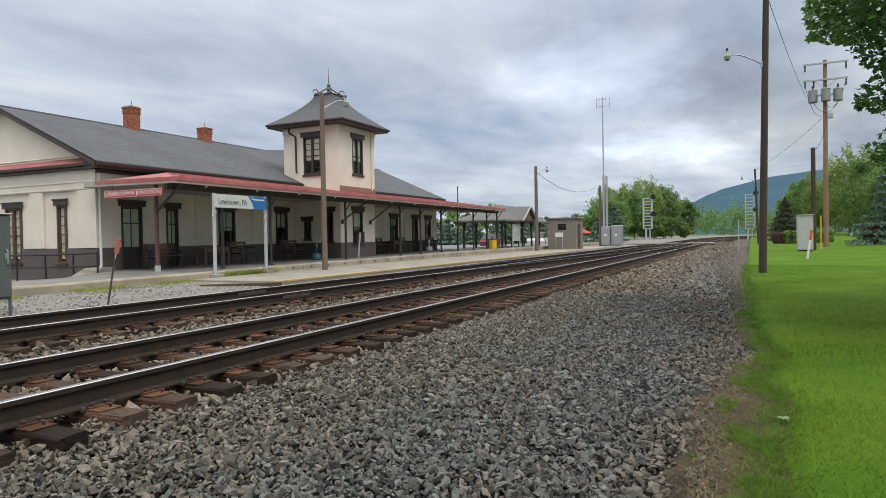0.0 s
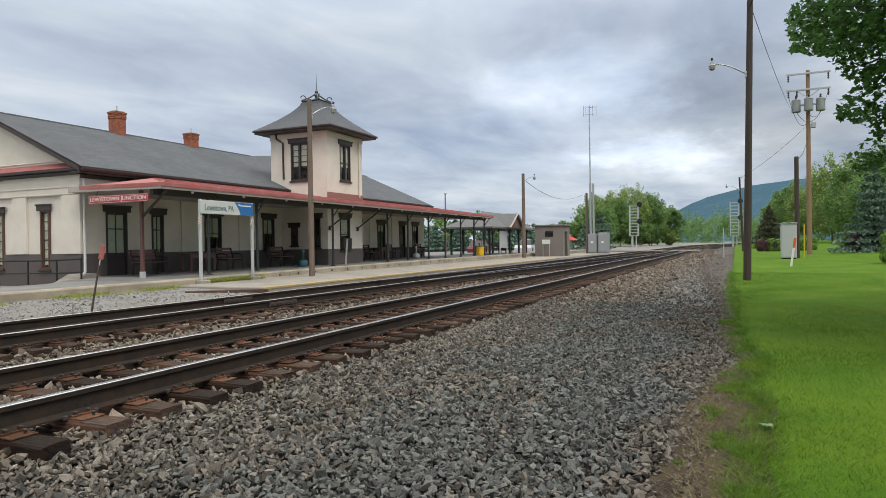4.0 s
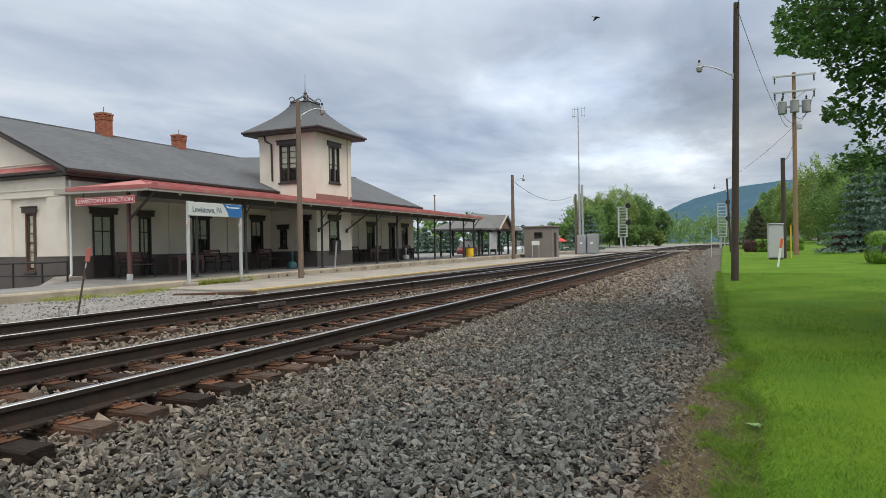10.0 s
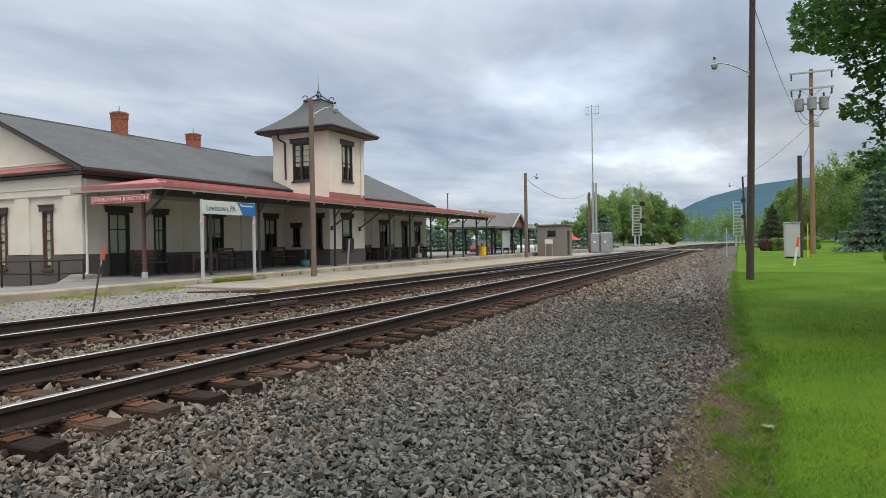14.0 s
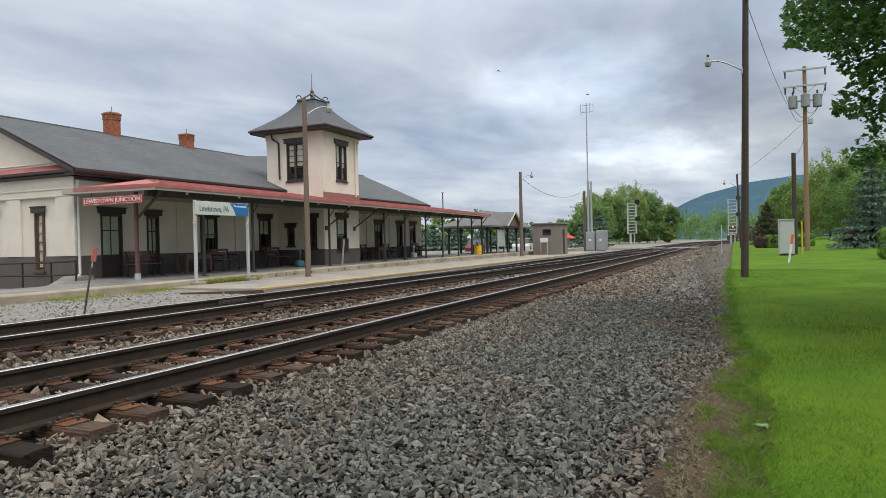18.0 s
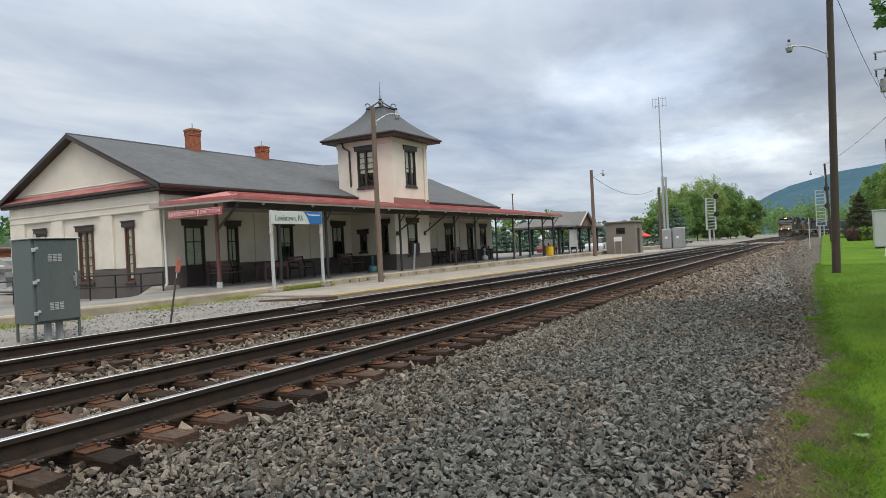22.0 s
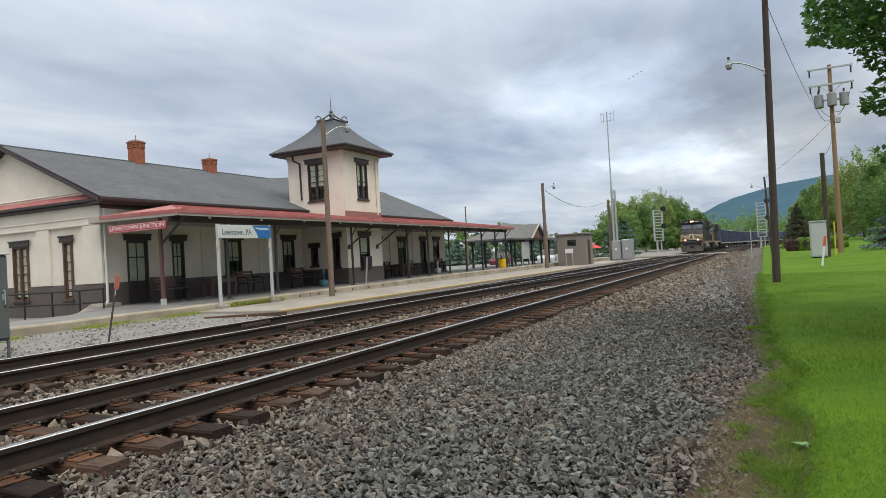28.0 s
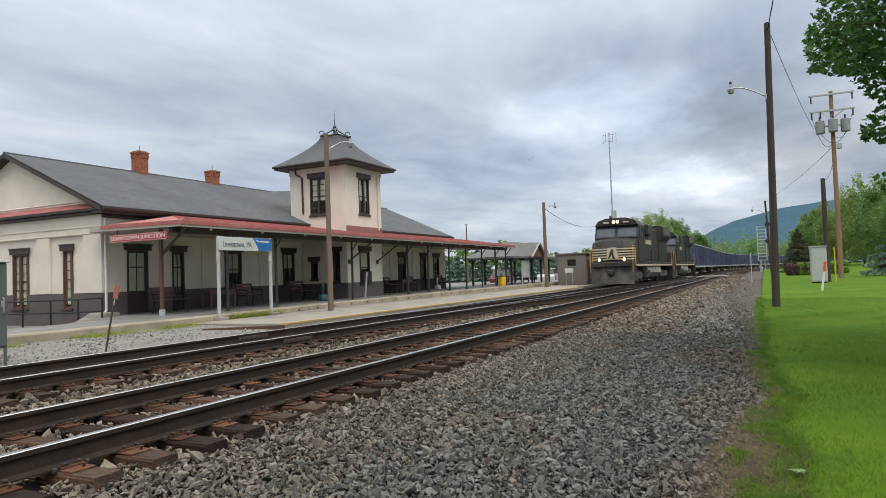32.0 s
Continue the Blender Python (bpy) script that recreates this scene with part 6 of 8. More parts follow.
signal_tower(136.0, 19.2, 0.0, 8.3, 1)
signal_tower(150.0, 0.85, -0.3, 9.0, 1)

# white stake, orange marker, grey cabinet on the lawn
s = thing("white_post", (62.0, 1.62, -0.4), "white mile post beside the ballast", "post")
part("post", Mesh().box(61.965, 62.035, 1.59, 1.66, -0.42, 2.15, 0.02), M_GREYPAINT, s)
s = thing("line_marker", (38.0, -1.95, -0.3), "white stake with an orange top leaning in the lawn", "marker post")
part("stake", Mesh().box(-0.05, 0.05, -0.05, 0.05, 0, 1.0, 0.01, pose(38.0, -1.9, -0.32, 8, 0, 0)), M_WHITE, s)
part("cap", Mesh().box(-0.06, 0.06, -0.06, 0.06, 1.0, 1.5, 0.01, pose(38.0, -1.9, -0.32, 8, 0, 0)), surface("orange_plastic", (0.65, 0.12, 0.02), 0.5, 0.15, 4, 40, 0.03), s, "orange plastic top")
ys = thing("yellow_stake", (51.2, -3.62, -0.3), "thin yellow plastic marker stake beside the cabinet", "marker post")
part("stake", Mesh().box(51.17, 51.23, -3.66, -3.58, -0.35, 2.1, 0.01), M_YELLOWSTAKE, ys)
c = thing("lawn_cabinet", (50.0, -2.65, -0.3), "pale grey utility cabinet standing in the lawn", "cabinet")
part("body", Mesh().box(49.6, 50.5, -3.05, -2.12, -0.14, 2.15, 0.02), M_GREYPAINT, c)
part("roof", Mesh().box(49.52, 50.55, -3.09, -2.08, 2.15, 2.21, 0.015), M_GREYPAINT, c)
part("door", Mesh().box(49.57, 49.6, -3.0, -2.17, -0.06, 2.08, 0.004), M_GREYPAINT, c)
# black block stands in for the shaded gap between the cabinet's legs
part("plinth", Mesh().box(49.7, 50.4, -3.0, -2.17, -0.35, -0.14), M_BLACK, c)

# ---- open shelter past the station ----
M_SHELTER = surface("light_grey_shingle", (0.125, 0.125, 0.125), 0.9, 0.2, 1.5, 25, 0.2)
M_SHELTERWOOD = surface("brown_boarding", (0.17, 0.10, 0.075), 0.8, 0.2, 3, 40, 0.1)
pav = thing("platform_shelter", (52.5, 19.0, 0.25), "open wooden shelter with grey gabled roof on braced posts", "shelter")
HX0, HX1, HY0, HY1, HZ, HR = 45.45, 56.3, 16.9, 21.0, 2.36, 3.66
HY = (HY0 + HY1) / 2
rf = part("roof", Mesh().add([(HX0, HY0, HZ), (HX1, HY0, HZ), (HX1 - 0.4, HY, HR), (HX0 + 4.0, HY, HR), (HX0, HY1, HZ), (HX1, HY1, HZ), (HX0, HY0, HZ - 0.12), (HX1, HY0, HZ - 0.12), (HX1, HY1, HZ - 0.12), (HX0, HY1, HZ - 0.12)], [(0, 1, 2, 3), (5, 4, 3, 2), (4, 0, 3), (1, 5, 2), (6, 7, 1, 0), (7, 8, 5, 1), (8, 9, 4, 5), (9, 6, 0, 4), (9, 8, 7, 6)]), M_SHELTER, pav, "light grey shingled roof")
gx0, GH = 50.6, 1.12
gab = Mesh().add([(gx0 - 1.85, HY0 - 0.3, HZ), (gx0, HY0 - 0.3, HZ + GH), (gx0 + 1.85, HY0 - 0.3, HZ), (gx0, HY - 0.2, HZ + GH), (gx0 - 1.85, HY0, HZ), (gx0 + 1.85, HY0, HZ)], [(0, 1, 3, 4), (1, 2, 5, 3)])
part("gablet", gab, M_SHELTER, rf)
part("bargeboard", Mesh().tube((gx0 - 1.95, HY0 - 0.33, HZ - 0.05), (gx0, HY0 - 0.33, HZ + GH - 0.02), 0.08, 0.08, 4).tube((gx0, HY0 - 0.33, HZ + GH - 0.02), (gx0 + 1.95, HY0 - 0.33, HZ - 0.05), 0.08, 0.08, 4), M_SOFFIT, rf, "pale grey bargeboard")
part("gablet_wall", Mesh().prism([(gx0 - 1.6, HZ), (gx0 + 1.6, HZ), (gx0, HZ + GH - 0.14)], "y", HY0 - 0.12, HY0 - 0.05), M_SHELTERWOOD, rf, "brown boarded gablet")
for x in (46.2, 48.6, 51.0, 53.4, 55.6):
    for y in (HY0 + 0.5, HY1 - 0.5):
        pp = part("post", Mesh().box(x - 0.07, x + 0.07, y - 0.07, y + 0.07, 0.2, HZ - 0.1, 0.01), M_DKPOST, pav)
        part("brace", Mesh().tube((x, y, 1.75), (x - 0.55, y, HZ - 0.12), 0.045, 0.045, 6).tube((x, y, 1.75), (x + 0.55, y, HZ - 0.12), 0.045, 0.045, 6), M_DKPOST, pp)
yb = thing("trash_barrel", (43.95, 17.3, 0.26), "bright yellow trash barrel on the platform", "barrel")
part("drum", Mesh().lathe([(0.27, 0.27), (0.28, 0.30), (0.28, 0.46), (0.292, 0.48), (0.28, 0.50), (0.28, 0.68), (0.292, 0.70), (0.28, 0.72), (0.28, 0.88), (0.29, 0.90)], 20, Matrix.Translation((43.95, 17.3, 0))), surface("bright_yellow_enamel", (0.75, 0.45, 0.01), 0.45, 0.08, 3, 40, 0.03), yb)
part("rim", Mesh().lathe([(0.285, 0.90), (0.30, 0.915), (0.285, 0.93), (0.2, 0.932)], 20, Matrix.Translation((43.95, 17.3, 0))), M_BLACK, yb)
ib = thing("information_board", (48.6, 17.15, 0.26), "pale grey upright information board on posts", "sign")
part("panel", Mesh().box(47.75, 49.4, 17.1, 17.15, 0.75, 2.05, 0.01), M_GREYPAINT, ib)
for x in (47.75, 49.4):
    part("post", Mesh().box(x - 0.05, x + 0.05, 17.08, 17.17, 0.22, 2.1, 0.01), M_GREYPAINT, ib)
for x in (46.6, 47.6, 50.4, 52.2, 53.8):
    copy_thing(b0, pose(x, 18.4, 0.27, 0, 0, 20))


def parked_car(x, y, rz, mat, label):
    c = thing("car", (x, y, 0.0), label, "car", "cars parked behind the station")
    c.rotation_euler = (0, 0, radians(rz))
    body = part("body", Mesh().prism([(-2.2, 0.28), (-2.25, 0.62), (-2.1, 0.86), (-1.2, 0.92), (1.05, 0.94), (2.05, 0.80), (2.2, 0.55), (2.15, 0.28)], "y", -0.86, 0.86), mat, c, local=True)
    part("cabin", Mesh().add([(-1.75, -0.80, 0.90), (1.0, -0.80, 0.92), (0.35, -0.62, 1.42), (-1.2, -0.62, 1.40), (-1.75, 0.80, 0.90), (1.0, 0.80, 0.92), (0.35, 0.62, 1.42), (-1.2, 0.62, 1.40)], [(0, 1, 2, 3), (4, 7, 6, 5), (1, 5, 6, 2), (0, 3, 7, 4), (3, 2, 6, 7)]), M_CARGLASS, body, "dark car windows", local=True)
    part("roof", Mesh().box(-1.2, 0.36, -0.63, 0.63, 1.39, 1.45, 0.02), mat, body, local=True)
    for u in (-1.35, 1.35):
        for q in (-0.84, 0.84):
            w = part("wheel", Mesh().tube((u, q - 0.09, 0.32), (u, q + 0.09, 0.32), 0.32, 0.32, 16), M_BLACK, c, local=True)
            part("rim", Mesh().tube((u, q - 0.1, 0.32), (u, q + 0.1, 0.32), 0.19, 0.19, 12), M_DULLGREY, w, local=True)
    return c


M_CARGLASS = pane_glass("car_window_glass")
parked_car(60.5, 23.6, 12, surface("maroon_car_paint", (0.16, 0.03, 0.035), 0.3, 0.1, 2, 40, 0.02), "maroon car parked behind the platform shelter")
parked_car(66.5, 20.7, 8, surface("silver_car_paint", (0.55, 0.56, 0.57), 0.3, 0.06, 2, 40, 0.02), "silver car parked behind the platform shelter")
um = thing("patio_umbrella", (75.0, 18.2, 0.0), "red patio umbrella beyond the equipment shed", "umbrella")
part("pole", Mesh().tube((75.0, 18.2, -0.05), (75.0, 18.2, 2.0), 0.03, 0.03, 8), M_GALV, um)
part("canopy", Mesh().lathe([(1.15, 1.35), (0.8, 1.55), (0.3, 1.8), (0.03, 1.95)], 8, Matrix.Translation((75.0, 18.2, 0))), surface("red_umbrella_cloth", (0.45, 0.05, 0.045), 0.8, 0.12, 3, 40, 0.03), um)
# far pole behind the shelter
p = thing("far_pole", (60.0, 27.0, 0.0), "distant thin utility pole behind the station", "pole")
part("pole", Mesh().tube((60, 27, -0.05), (60, 27, 6.1), 0.08, 0.06, 8), M_POLE_MID, p)
part("cap", Mesh().box(59.88, 60.12, 26.88, 27.12, 6.1, 6.16, 0.01), M_GALV, p)

# ---- plants ----


def leaf_cloud(pts, size, seed, star=False, flat=0.8):
    """Vertices and triangles of small leaves at the points, turned at random."""
    rng = np.random.default_rng(seed)
    m = len(pts)
    nrm = rng.normal(size=(m, 3)) + np.array([0, 0, flat])
    nrm /= np.linalg.norm(nrm, axis=1)[:, None]
    a = np.cross(nrm, rng.normal(size=(m, 3)))
    a /= np.linalg.norm(a, axis=1)[:, None]
    b = np.cross(nrm, a)
    s = size * np.exp(rng.normal(0, 0.25, m))
    if star:
        ang = np.radians([0, 32, 62, 100, 150, 210, 260, 298, 328])
        rad = np.array([1.0, 0.55, 0.98, 0.55, 0.75, 0.75, 0.55, 0.98, 0.55])
        shape = np.stack([np.cos(ang) * rad, np.sin(ang) * rad, 0.15 * np.cos(2 * ang)], 1)
        tris = np.array([[8, 0, 1], [1, 2, 3], [6, 7, 8], [8, 1, 3], [8, 3, 6], [3, 4, 5], [3, 5, 6]])
    else:
        shape = np.array([[-0.5, -0.28, 0], [0.5, -0.3, 0.12], [0.6, 0.3, 0], [-0.45, 0.32, 0.1]]) * 1.0
        tris = np.array([[0, 1, 2], [0, 2, 3]])
    v = pts[:, None, :] + s[:, None, None] * (shape[None, :, 0, None] * a[:, None, :] + shape[None, :, 1, None] * b[:, None, :] + shape[None, :, 2, None] * nrm[:, None, :])
    f = (tris[None] + (np.arange(m) * len(shape))[:, None, None]).reshape(-1, 3)
    return v.reshape(-1, 3), f


def crown_points(n, c, r, seed, clumps=40, spread=0.22, shell=0.55):
    """Points in clumps through an uneven ellipsoid."""
    rng = np.random.default_rng(seed)
    d = rng.normal(size=(clumps, 3))
    d /= np.linalg.norm(d, axis=1)[:, None]
    rad = shell + (1 - shell) * rng.random(clumps) ** 0.6
    rad *= 0.82 + 0.3 * rng.random(clumps)
    cen = d * rad[:, None]
    cen[:, 2] = np.maximum(cen[:, 2], -0.75)
    w = rng.integers(0, clumps, n)
    u = rng.normal(size=(n, 3))
    u *= (rng.random(n) ** 0.4 / np.linalg.norm(u, axis=1))[:, None]
    p = cen[w] + u * 2.0 * spread * (0.6 + 0.6 * rng.random(clumps))[w][:, None]
    return np.array(c) + p * np.array(r)


def limbs(m, base, top, r, n, seed, spread):
    rnd = random.Random(seed)
    b, t = Vector(base), Vector(top)
    prev, k = b, 5
    pts = [b.lerp(t, i / k) + Vector((rnd.uniform(-1, 1), rnd.uniform(-1, 1), 0)) * r * 0.5 * (i > 0) for i in range(k + 1)]
    for i in range(k):
        m.tube(pts[i], pts[i + 1], r * (1 - 0.8 * i / k), r * (1 - 0.8 * (i + 1) / k), 8)
    for i in range(n):
        f = 0.3 + 0.65 * i / n
        p = b.lerp(t, f)
        a = rnd.uniform(0, 6.28)
        e = p + Vector((math.cos(a) * spread, math.sin(a) * spread, spread * rnd.uniform(0.3, 0.8))) * rnd.uniform(0.6, 1.0)
        m.tube(p, e, r * 0.4 * (1 - f * 0.5), r * 0.08, 6)
    return m


def broad_tree(x, y, z, h, r, mat, n, size, seed, label, group="trees along the line", low=0.18):
    t = thing("tree", (x, y, z), label, "tree", group)
    part("trunk", limbs(Mesh(), (x, y, z - 0.3), (x, y, z + h * 0.7), max(0.10, h * 0.011), 9, seed, r * 0.5), M_BARK, t)
    c = (0, 0, h * (0.5 + low / 2))
    p = crown_points(n, c, (r, r, h * (0.5 - low / 2)), seed, clumps=max(40, int(r * 15)), spread=0.115, shell=0.5)
    v, f = leaf_cloud(p, size, seed)
    ob = new("crown", mesh_np("crown", v, f, mat))
    ob.parent = t
    return t


def conifer(x, y, z, h, r, mat, n, size, seed, label, group="evergreens", smooth_tiers=0):
    t = thing("evergreen_tree", (x, y, z), label, "tree", group)
    part("trunk", Mesh().tube((x, y, z - 0.2), (x, y, z + h * 0.97), h * 0.016 + 0.05, 0.02, 8), M_BARK, t)
    rng = np.random.default_rng(seed)
    tiers = smooth_tiers or max(7, int(h * 1.6))
    k = rng.integers(0, tiers, n)
    f = (k + 0.5) / tiers
    arms = 9
    a = rng.integers(0, arms, n) * 2 * np.pi / arms + k * 1.3 + rng.normal(0, 0.16, n)
    q = rng.random(n) ** 0.6
    rr = r * (1 - f) ** 0.85 * q * (0.9 + 0.2 * np.sin(k * 7.1 + np.floor(a)))
    zz = h * (0.06 + 0.92 * f) - 0.28 * rr * 0.6 + rng.normal(0, h * 0.012, n)
    v, fc = leaf_cloud(np.stack([rr * np.cos(a), rr * np.sin(a), zz], 1), size, seed, flat=0.6)
    ob = new("crown", mesh_np("crown", v, fc, mat))
    ob.parent = t
    return t


def shrub(name, x, y, z, rx, ry, h, mat, n, size, seed, label, box=False, category="shrub", group=""):
    """A bush; box: clipped to a rounded block."""
    t = thing(name, (x, y, z), label, category, group)
    rng = np.random.default_rng(seed)
    d = rng.normal(size=(n, 3))
    d /= np.linalg.norm(d, axis=1)[:, None]
    if box:
        d = np.sign(d) * np.abs(d) ** 0.42
    d *= (0.80 + 0.22 * rng.random(n))[:, None]
    d[:, 2] = d[:, 2] * 0.5 + 0.5
    p = d * np.array([rx, ry, h])
    p[:, 2] = np.maximum(p[:, 2], 0.02)
    v, f = leaf_cloud(p, size, seed, flat=0.2)
    ob = new("foliage", mesh_np("foliage", v, f, mat))
    ob.parent = t
    core = part("branches", limbs(Mesh(), (x, y, z), (x, y, z + h * 0.8), 0.05, 8, seed, min(rx, ry) * 0.8).tube((x, y, z), (x, y, z + 0.75 * h), min(rx, ry) * 0.55, min(rx, ry) * 0.3, 9), M_BARK, t)
    return t


# left of the line, past the station
for i, (x, y, h, r, mat) in enumerate(((143, 33.0, 6.8, 4.6, M_LEAF), (149, 29.0, 9.8, 4.6, M_LEAF), (160, 31.5, 10.5, 5.2, M_LEAF), (166, 26.5, 11.5, 4.8, M_LEAF), (175, 25, 16.0, 5.6, M_LEAF_L), (181, 21.5, 14.0, 4.8, M_LEAF), (176, 32, 14.5, 5.2, M_LEAF_L), (189, 17.0, 11.5, 3.6, M_LEAF), (196, 21, 13.0, 4.5, M_LEAF_D), (156, 22.5, 6.5, 3.2, M_LEAF), (168, 19.5, 5.5, 3.0, M_LEAF), (182, 16.2, 4.2, 2.6, M_LEAF_L)  )):
    broad_tree(x, y, -0.1, h * 0.97, r, mat, 15000, 0.235, 200 + i, "leafy green tree beside the railway", low=0.05)
# evergreens behind the station
for i, (x, y, h, r) in enumerate(((78, 33.5, 5.2, 2.3), (82, 31.0, 4.6, 2.2), (85, 28.2, 5.0, 2.2), (88, 26.0, 4.6, 2.1), (90, 22.8, 4.4, 2.2), (94, 20.0, 5.4, 2.3), (97, 18.5, 6.4, 2.5), (74, 36.5, 4.4, 2.2), (70, 29.5, 3.9, 2.1), (72, 27.3, 3.7, 2.0), (73.5, 25.2, 4.0, 2.1), (75, 23.2, 3.8, 2.0), (76.5, 21.3, 3.9, 2.0), (68, 31.8, 3.9, 2.1), (78, 26.4, 4.3, 2.2))):
    conifer(x, y, 0, h * 0.84, r * 1.12, M_SPRUCE, 3600, 0.24, 300 + i, "dark bluish evergreen behind the platform")
for i, (x, y) in enumerate(((84, 46), (92, 43), (99, 39), (104, 35), (76, 50))):
    broad_tree(x, y, -0.1, 5.6 + 0.4 * (i % 3), 4.0, M_LEAF, 1800, 0.4, 330 + i, "low leafy tree far behind the station", low=0.0)
# right of the lawn
for i, (x, y, h, r, mat) in enumerate(((150, -13, 13.5, 4.8, M_LEAF_L), (139, -15.5, 16.5, 5.0, M_LEAF_L), (128, -17.5, 14.0, 5.0, M_LEAF), (160, -10.5, 13.0, 4.4, M_LEAF), (172, -9.5, 11.5, 4.2, M_LEAF_L), (118, -20, 13.0, 5.2, M_LEAF), (140, -24, 17.0, 6.0, M_LEAF), (108, -25, 14.5, 5.5, M_LEAF), (186, -11, 12.0, 4.8, M_LEAF), (205, -12, 13.5, 5.2, M_LEAF_L), (96, -28, 13.0, 5.5, M_LEAF), (128, -32, 15, 6, M_LEAF_D), (150, -34, 17, 6, M_LEAF), (175, -24, 15, 6, M_LEAF))):
    broad_tree(x, y, 0.3, h, r, mat, 11500, 0.25, 400 + i, "tall leafy tree behind the lawn", "trees behind the lawn", low=0.05)
conifer(95, -3.3, lawn_z(95, -3.3) - 0.05, 5.6, 2.5, leafy("brown_green_arborvitae", (0.092, 0.105, 0.058), island=0.3), 16000, 0.14, 450, "broad brownish-green evergreen in the lawn", "evergreens on the lawn", 60)
for i, (x, y, h, r) in enumerate(((61.0, -9.3, 7.0, 2.6), (66, -12.0, 8.0, 2.9), (57, -12.8, 7.6, 2.8))):
    conifer(x, y, lawn_z(x, y) - 0.05, h, r * 1.2, M_SPRUCE, 14000, 0.15, 460 + i, "blue-grey spruce at the edge of the lawn", "blue spruces")
for i in range(5):
    shrub("clipped_bush", 75.2 - 0.05 * i, -2.0 - 1.0 * i, lawn_z(75, -2.0 - i) - 0.03, 0.75, 0.72, 1.35 - 0.1 * (i == 0), M_PURPLE if i == 0 else M_HEDGE, 1500, 0.12, 470 + i, "reddish clipped bush in a row" if i == 0 else "rounded clipped green bush in a row", True, "bush", "bushes on the lawn")
for i in range(4):
    shrub("hedge_bush", 40.3 + 1.1 * i, -7.3 - 1.35 * i, lawn_z(40.3 + 1.1 * i, -7.3 - 1.35 * i) - 0.04, 1.1, 1.1, 1.75, M_HEDGE, 4200, 0.09, 480 + i, "dense clipped bright green hedge bush", True, "hedge", "hedge by the lawn")
shrub("purple_shrub", 62.0, -8.6, lawn_z(62, -8.6) - 0.04, 1.35, 1.25, 1.75, M_PURPLE, 3000, 0.12, 490, "round dark purple-leaved shrub in a bed")
pl = thing("flower_bed", (68.5, -9.3, lawn_z(68.5, -9.3)), "low stone-edged flower bed with small white blooms", "flower bed")
part("edging", Mesh().box(67.4, 69.4, -10.9, -7.7, lawn_z(68.5, -7.7) - 0.15, lawn_z(68.5, -10.9) + 0.2, 0.05), M_CONC, pl)
v, f = leaf_cloud(np.stack([np.random.default_rng(3).uniform(-0.9, 0.8, 900), np.random.default_rng(4).uniform(-1.4, 1.5, 900), 0.3 + 0.35 * np.random.default_rng(5).random(900)], 1), 0.14, 6)
ob = new("plants", mesh_np("plants", v, f, M_HEDGE))
ob.parent = pl
v, f = leaf_cloud(np.stack([np.random.default_rng(7).uniform(-0.9, 0.8, 120), np.random.default_rng(8).uniform(-1.4, 1.5, 120), 0.5 + 0.25 * np.random.default_rng(9).random(120)], 1), 0.12, 6)
ob = new("blooms", mesh_np("blooms", v, f, M_WHITE))
ob.parent = pl

# near maple, its crown hanging over the lawn
mp = thing("maple_tree", (13.4, -6.4, -0.3), "large dark green maple overhanging the lawn", "tree")
tm = limbs(Mesh(), (13.4, -6.4, -0.5), (13.4, -6.4, 8.5), 0.32, 0, 7, 3)
rnd = random.Random(77)
MX, MY = 13.4, -6.4
EL = [1.0, 2.8, 4.5, 5.8, 6.7, 7.3, 8.3, 9.1, 10.3, 11.3, 12.2, 13.4, 14.2, 16.0, 17.4, 18.4, 22]
AZ = [-10.0, -9.4, -8.5, -7.7, -7.6, -9.0, -9.0, -6.7, -7.1, -8.1, -7.2, -6.6, -3.9, -3.6, -3.9, -4.7, -5.5]


def crown_edge(p):
    """How far inside the ragged side of the crown, over the lawn, a place lies: sprays hang out at several heights."""
    el = np.degrees(np.arctan2(p[:, 2] - 1.1, p[:, 0]))
    return np.interp(el, EL, AZ) - np.degrees(np.arctan2(p[:, 1] - 0.65, p[:, 0]))


rng = np.random.default_rng(501)
cl = rng.uniform(-1, 1, (3300, 3))
rr_ = np.linalg.norm(cl, axis=1)
cl = cl[(rr_ < 1) & (rr_ > 0.55)] * np.array([6.6, 6.9, 4.9]) + np.array([MX, MY, 5.6])
cl = cl[(cl[:, 2] > 1.45 + 0.5 * rng.random(len(cl))) & (crown_edge(cl) > 0.5 + 0.6 * rng.random(len(cl))) & (cl[:, 0] < 15.6)]
for q in cl[::4]:
    e = Vector(q)
    s = Vector((MX, MY, min(8.0, max(2.4, e.z - 1.2))))
    mid_ = s.lerp(e, 0.6) + Vector((0, 0, 0.4))
    tm.tube(s, mid_, 0.06, 0.03, 5).tube(mid_, e, 0.03, 0.008, 5)
part("trunk", tm, M_BARK, mp)
NL = 125000
w = rng.integers(0, len(cl), NL)
g = rng.normal(size=(NL, 3)) * np.array([0.36, 0.36, 0.13])
pts = cl[w] + g
pts[:, 2] -= 0.32 * np.hypot(g[:, 0], g[:, 1])
pts = pts[crown_edge(pts) > rng.normal(0.0, 0.18, len(pts))] - np.array([MX, MY, -0.3])
v, f = leaf_cloud(pts, 0.057, 502, star=True, flat=1.6)
ob = new("crown", mesh_np("crown", v, f, M_LEAF_D))
ob.parent = mp

# grass blades near the camera, thin weeds on the dirt and before the platform


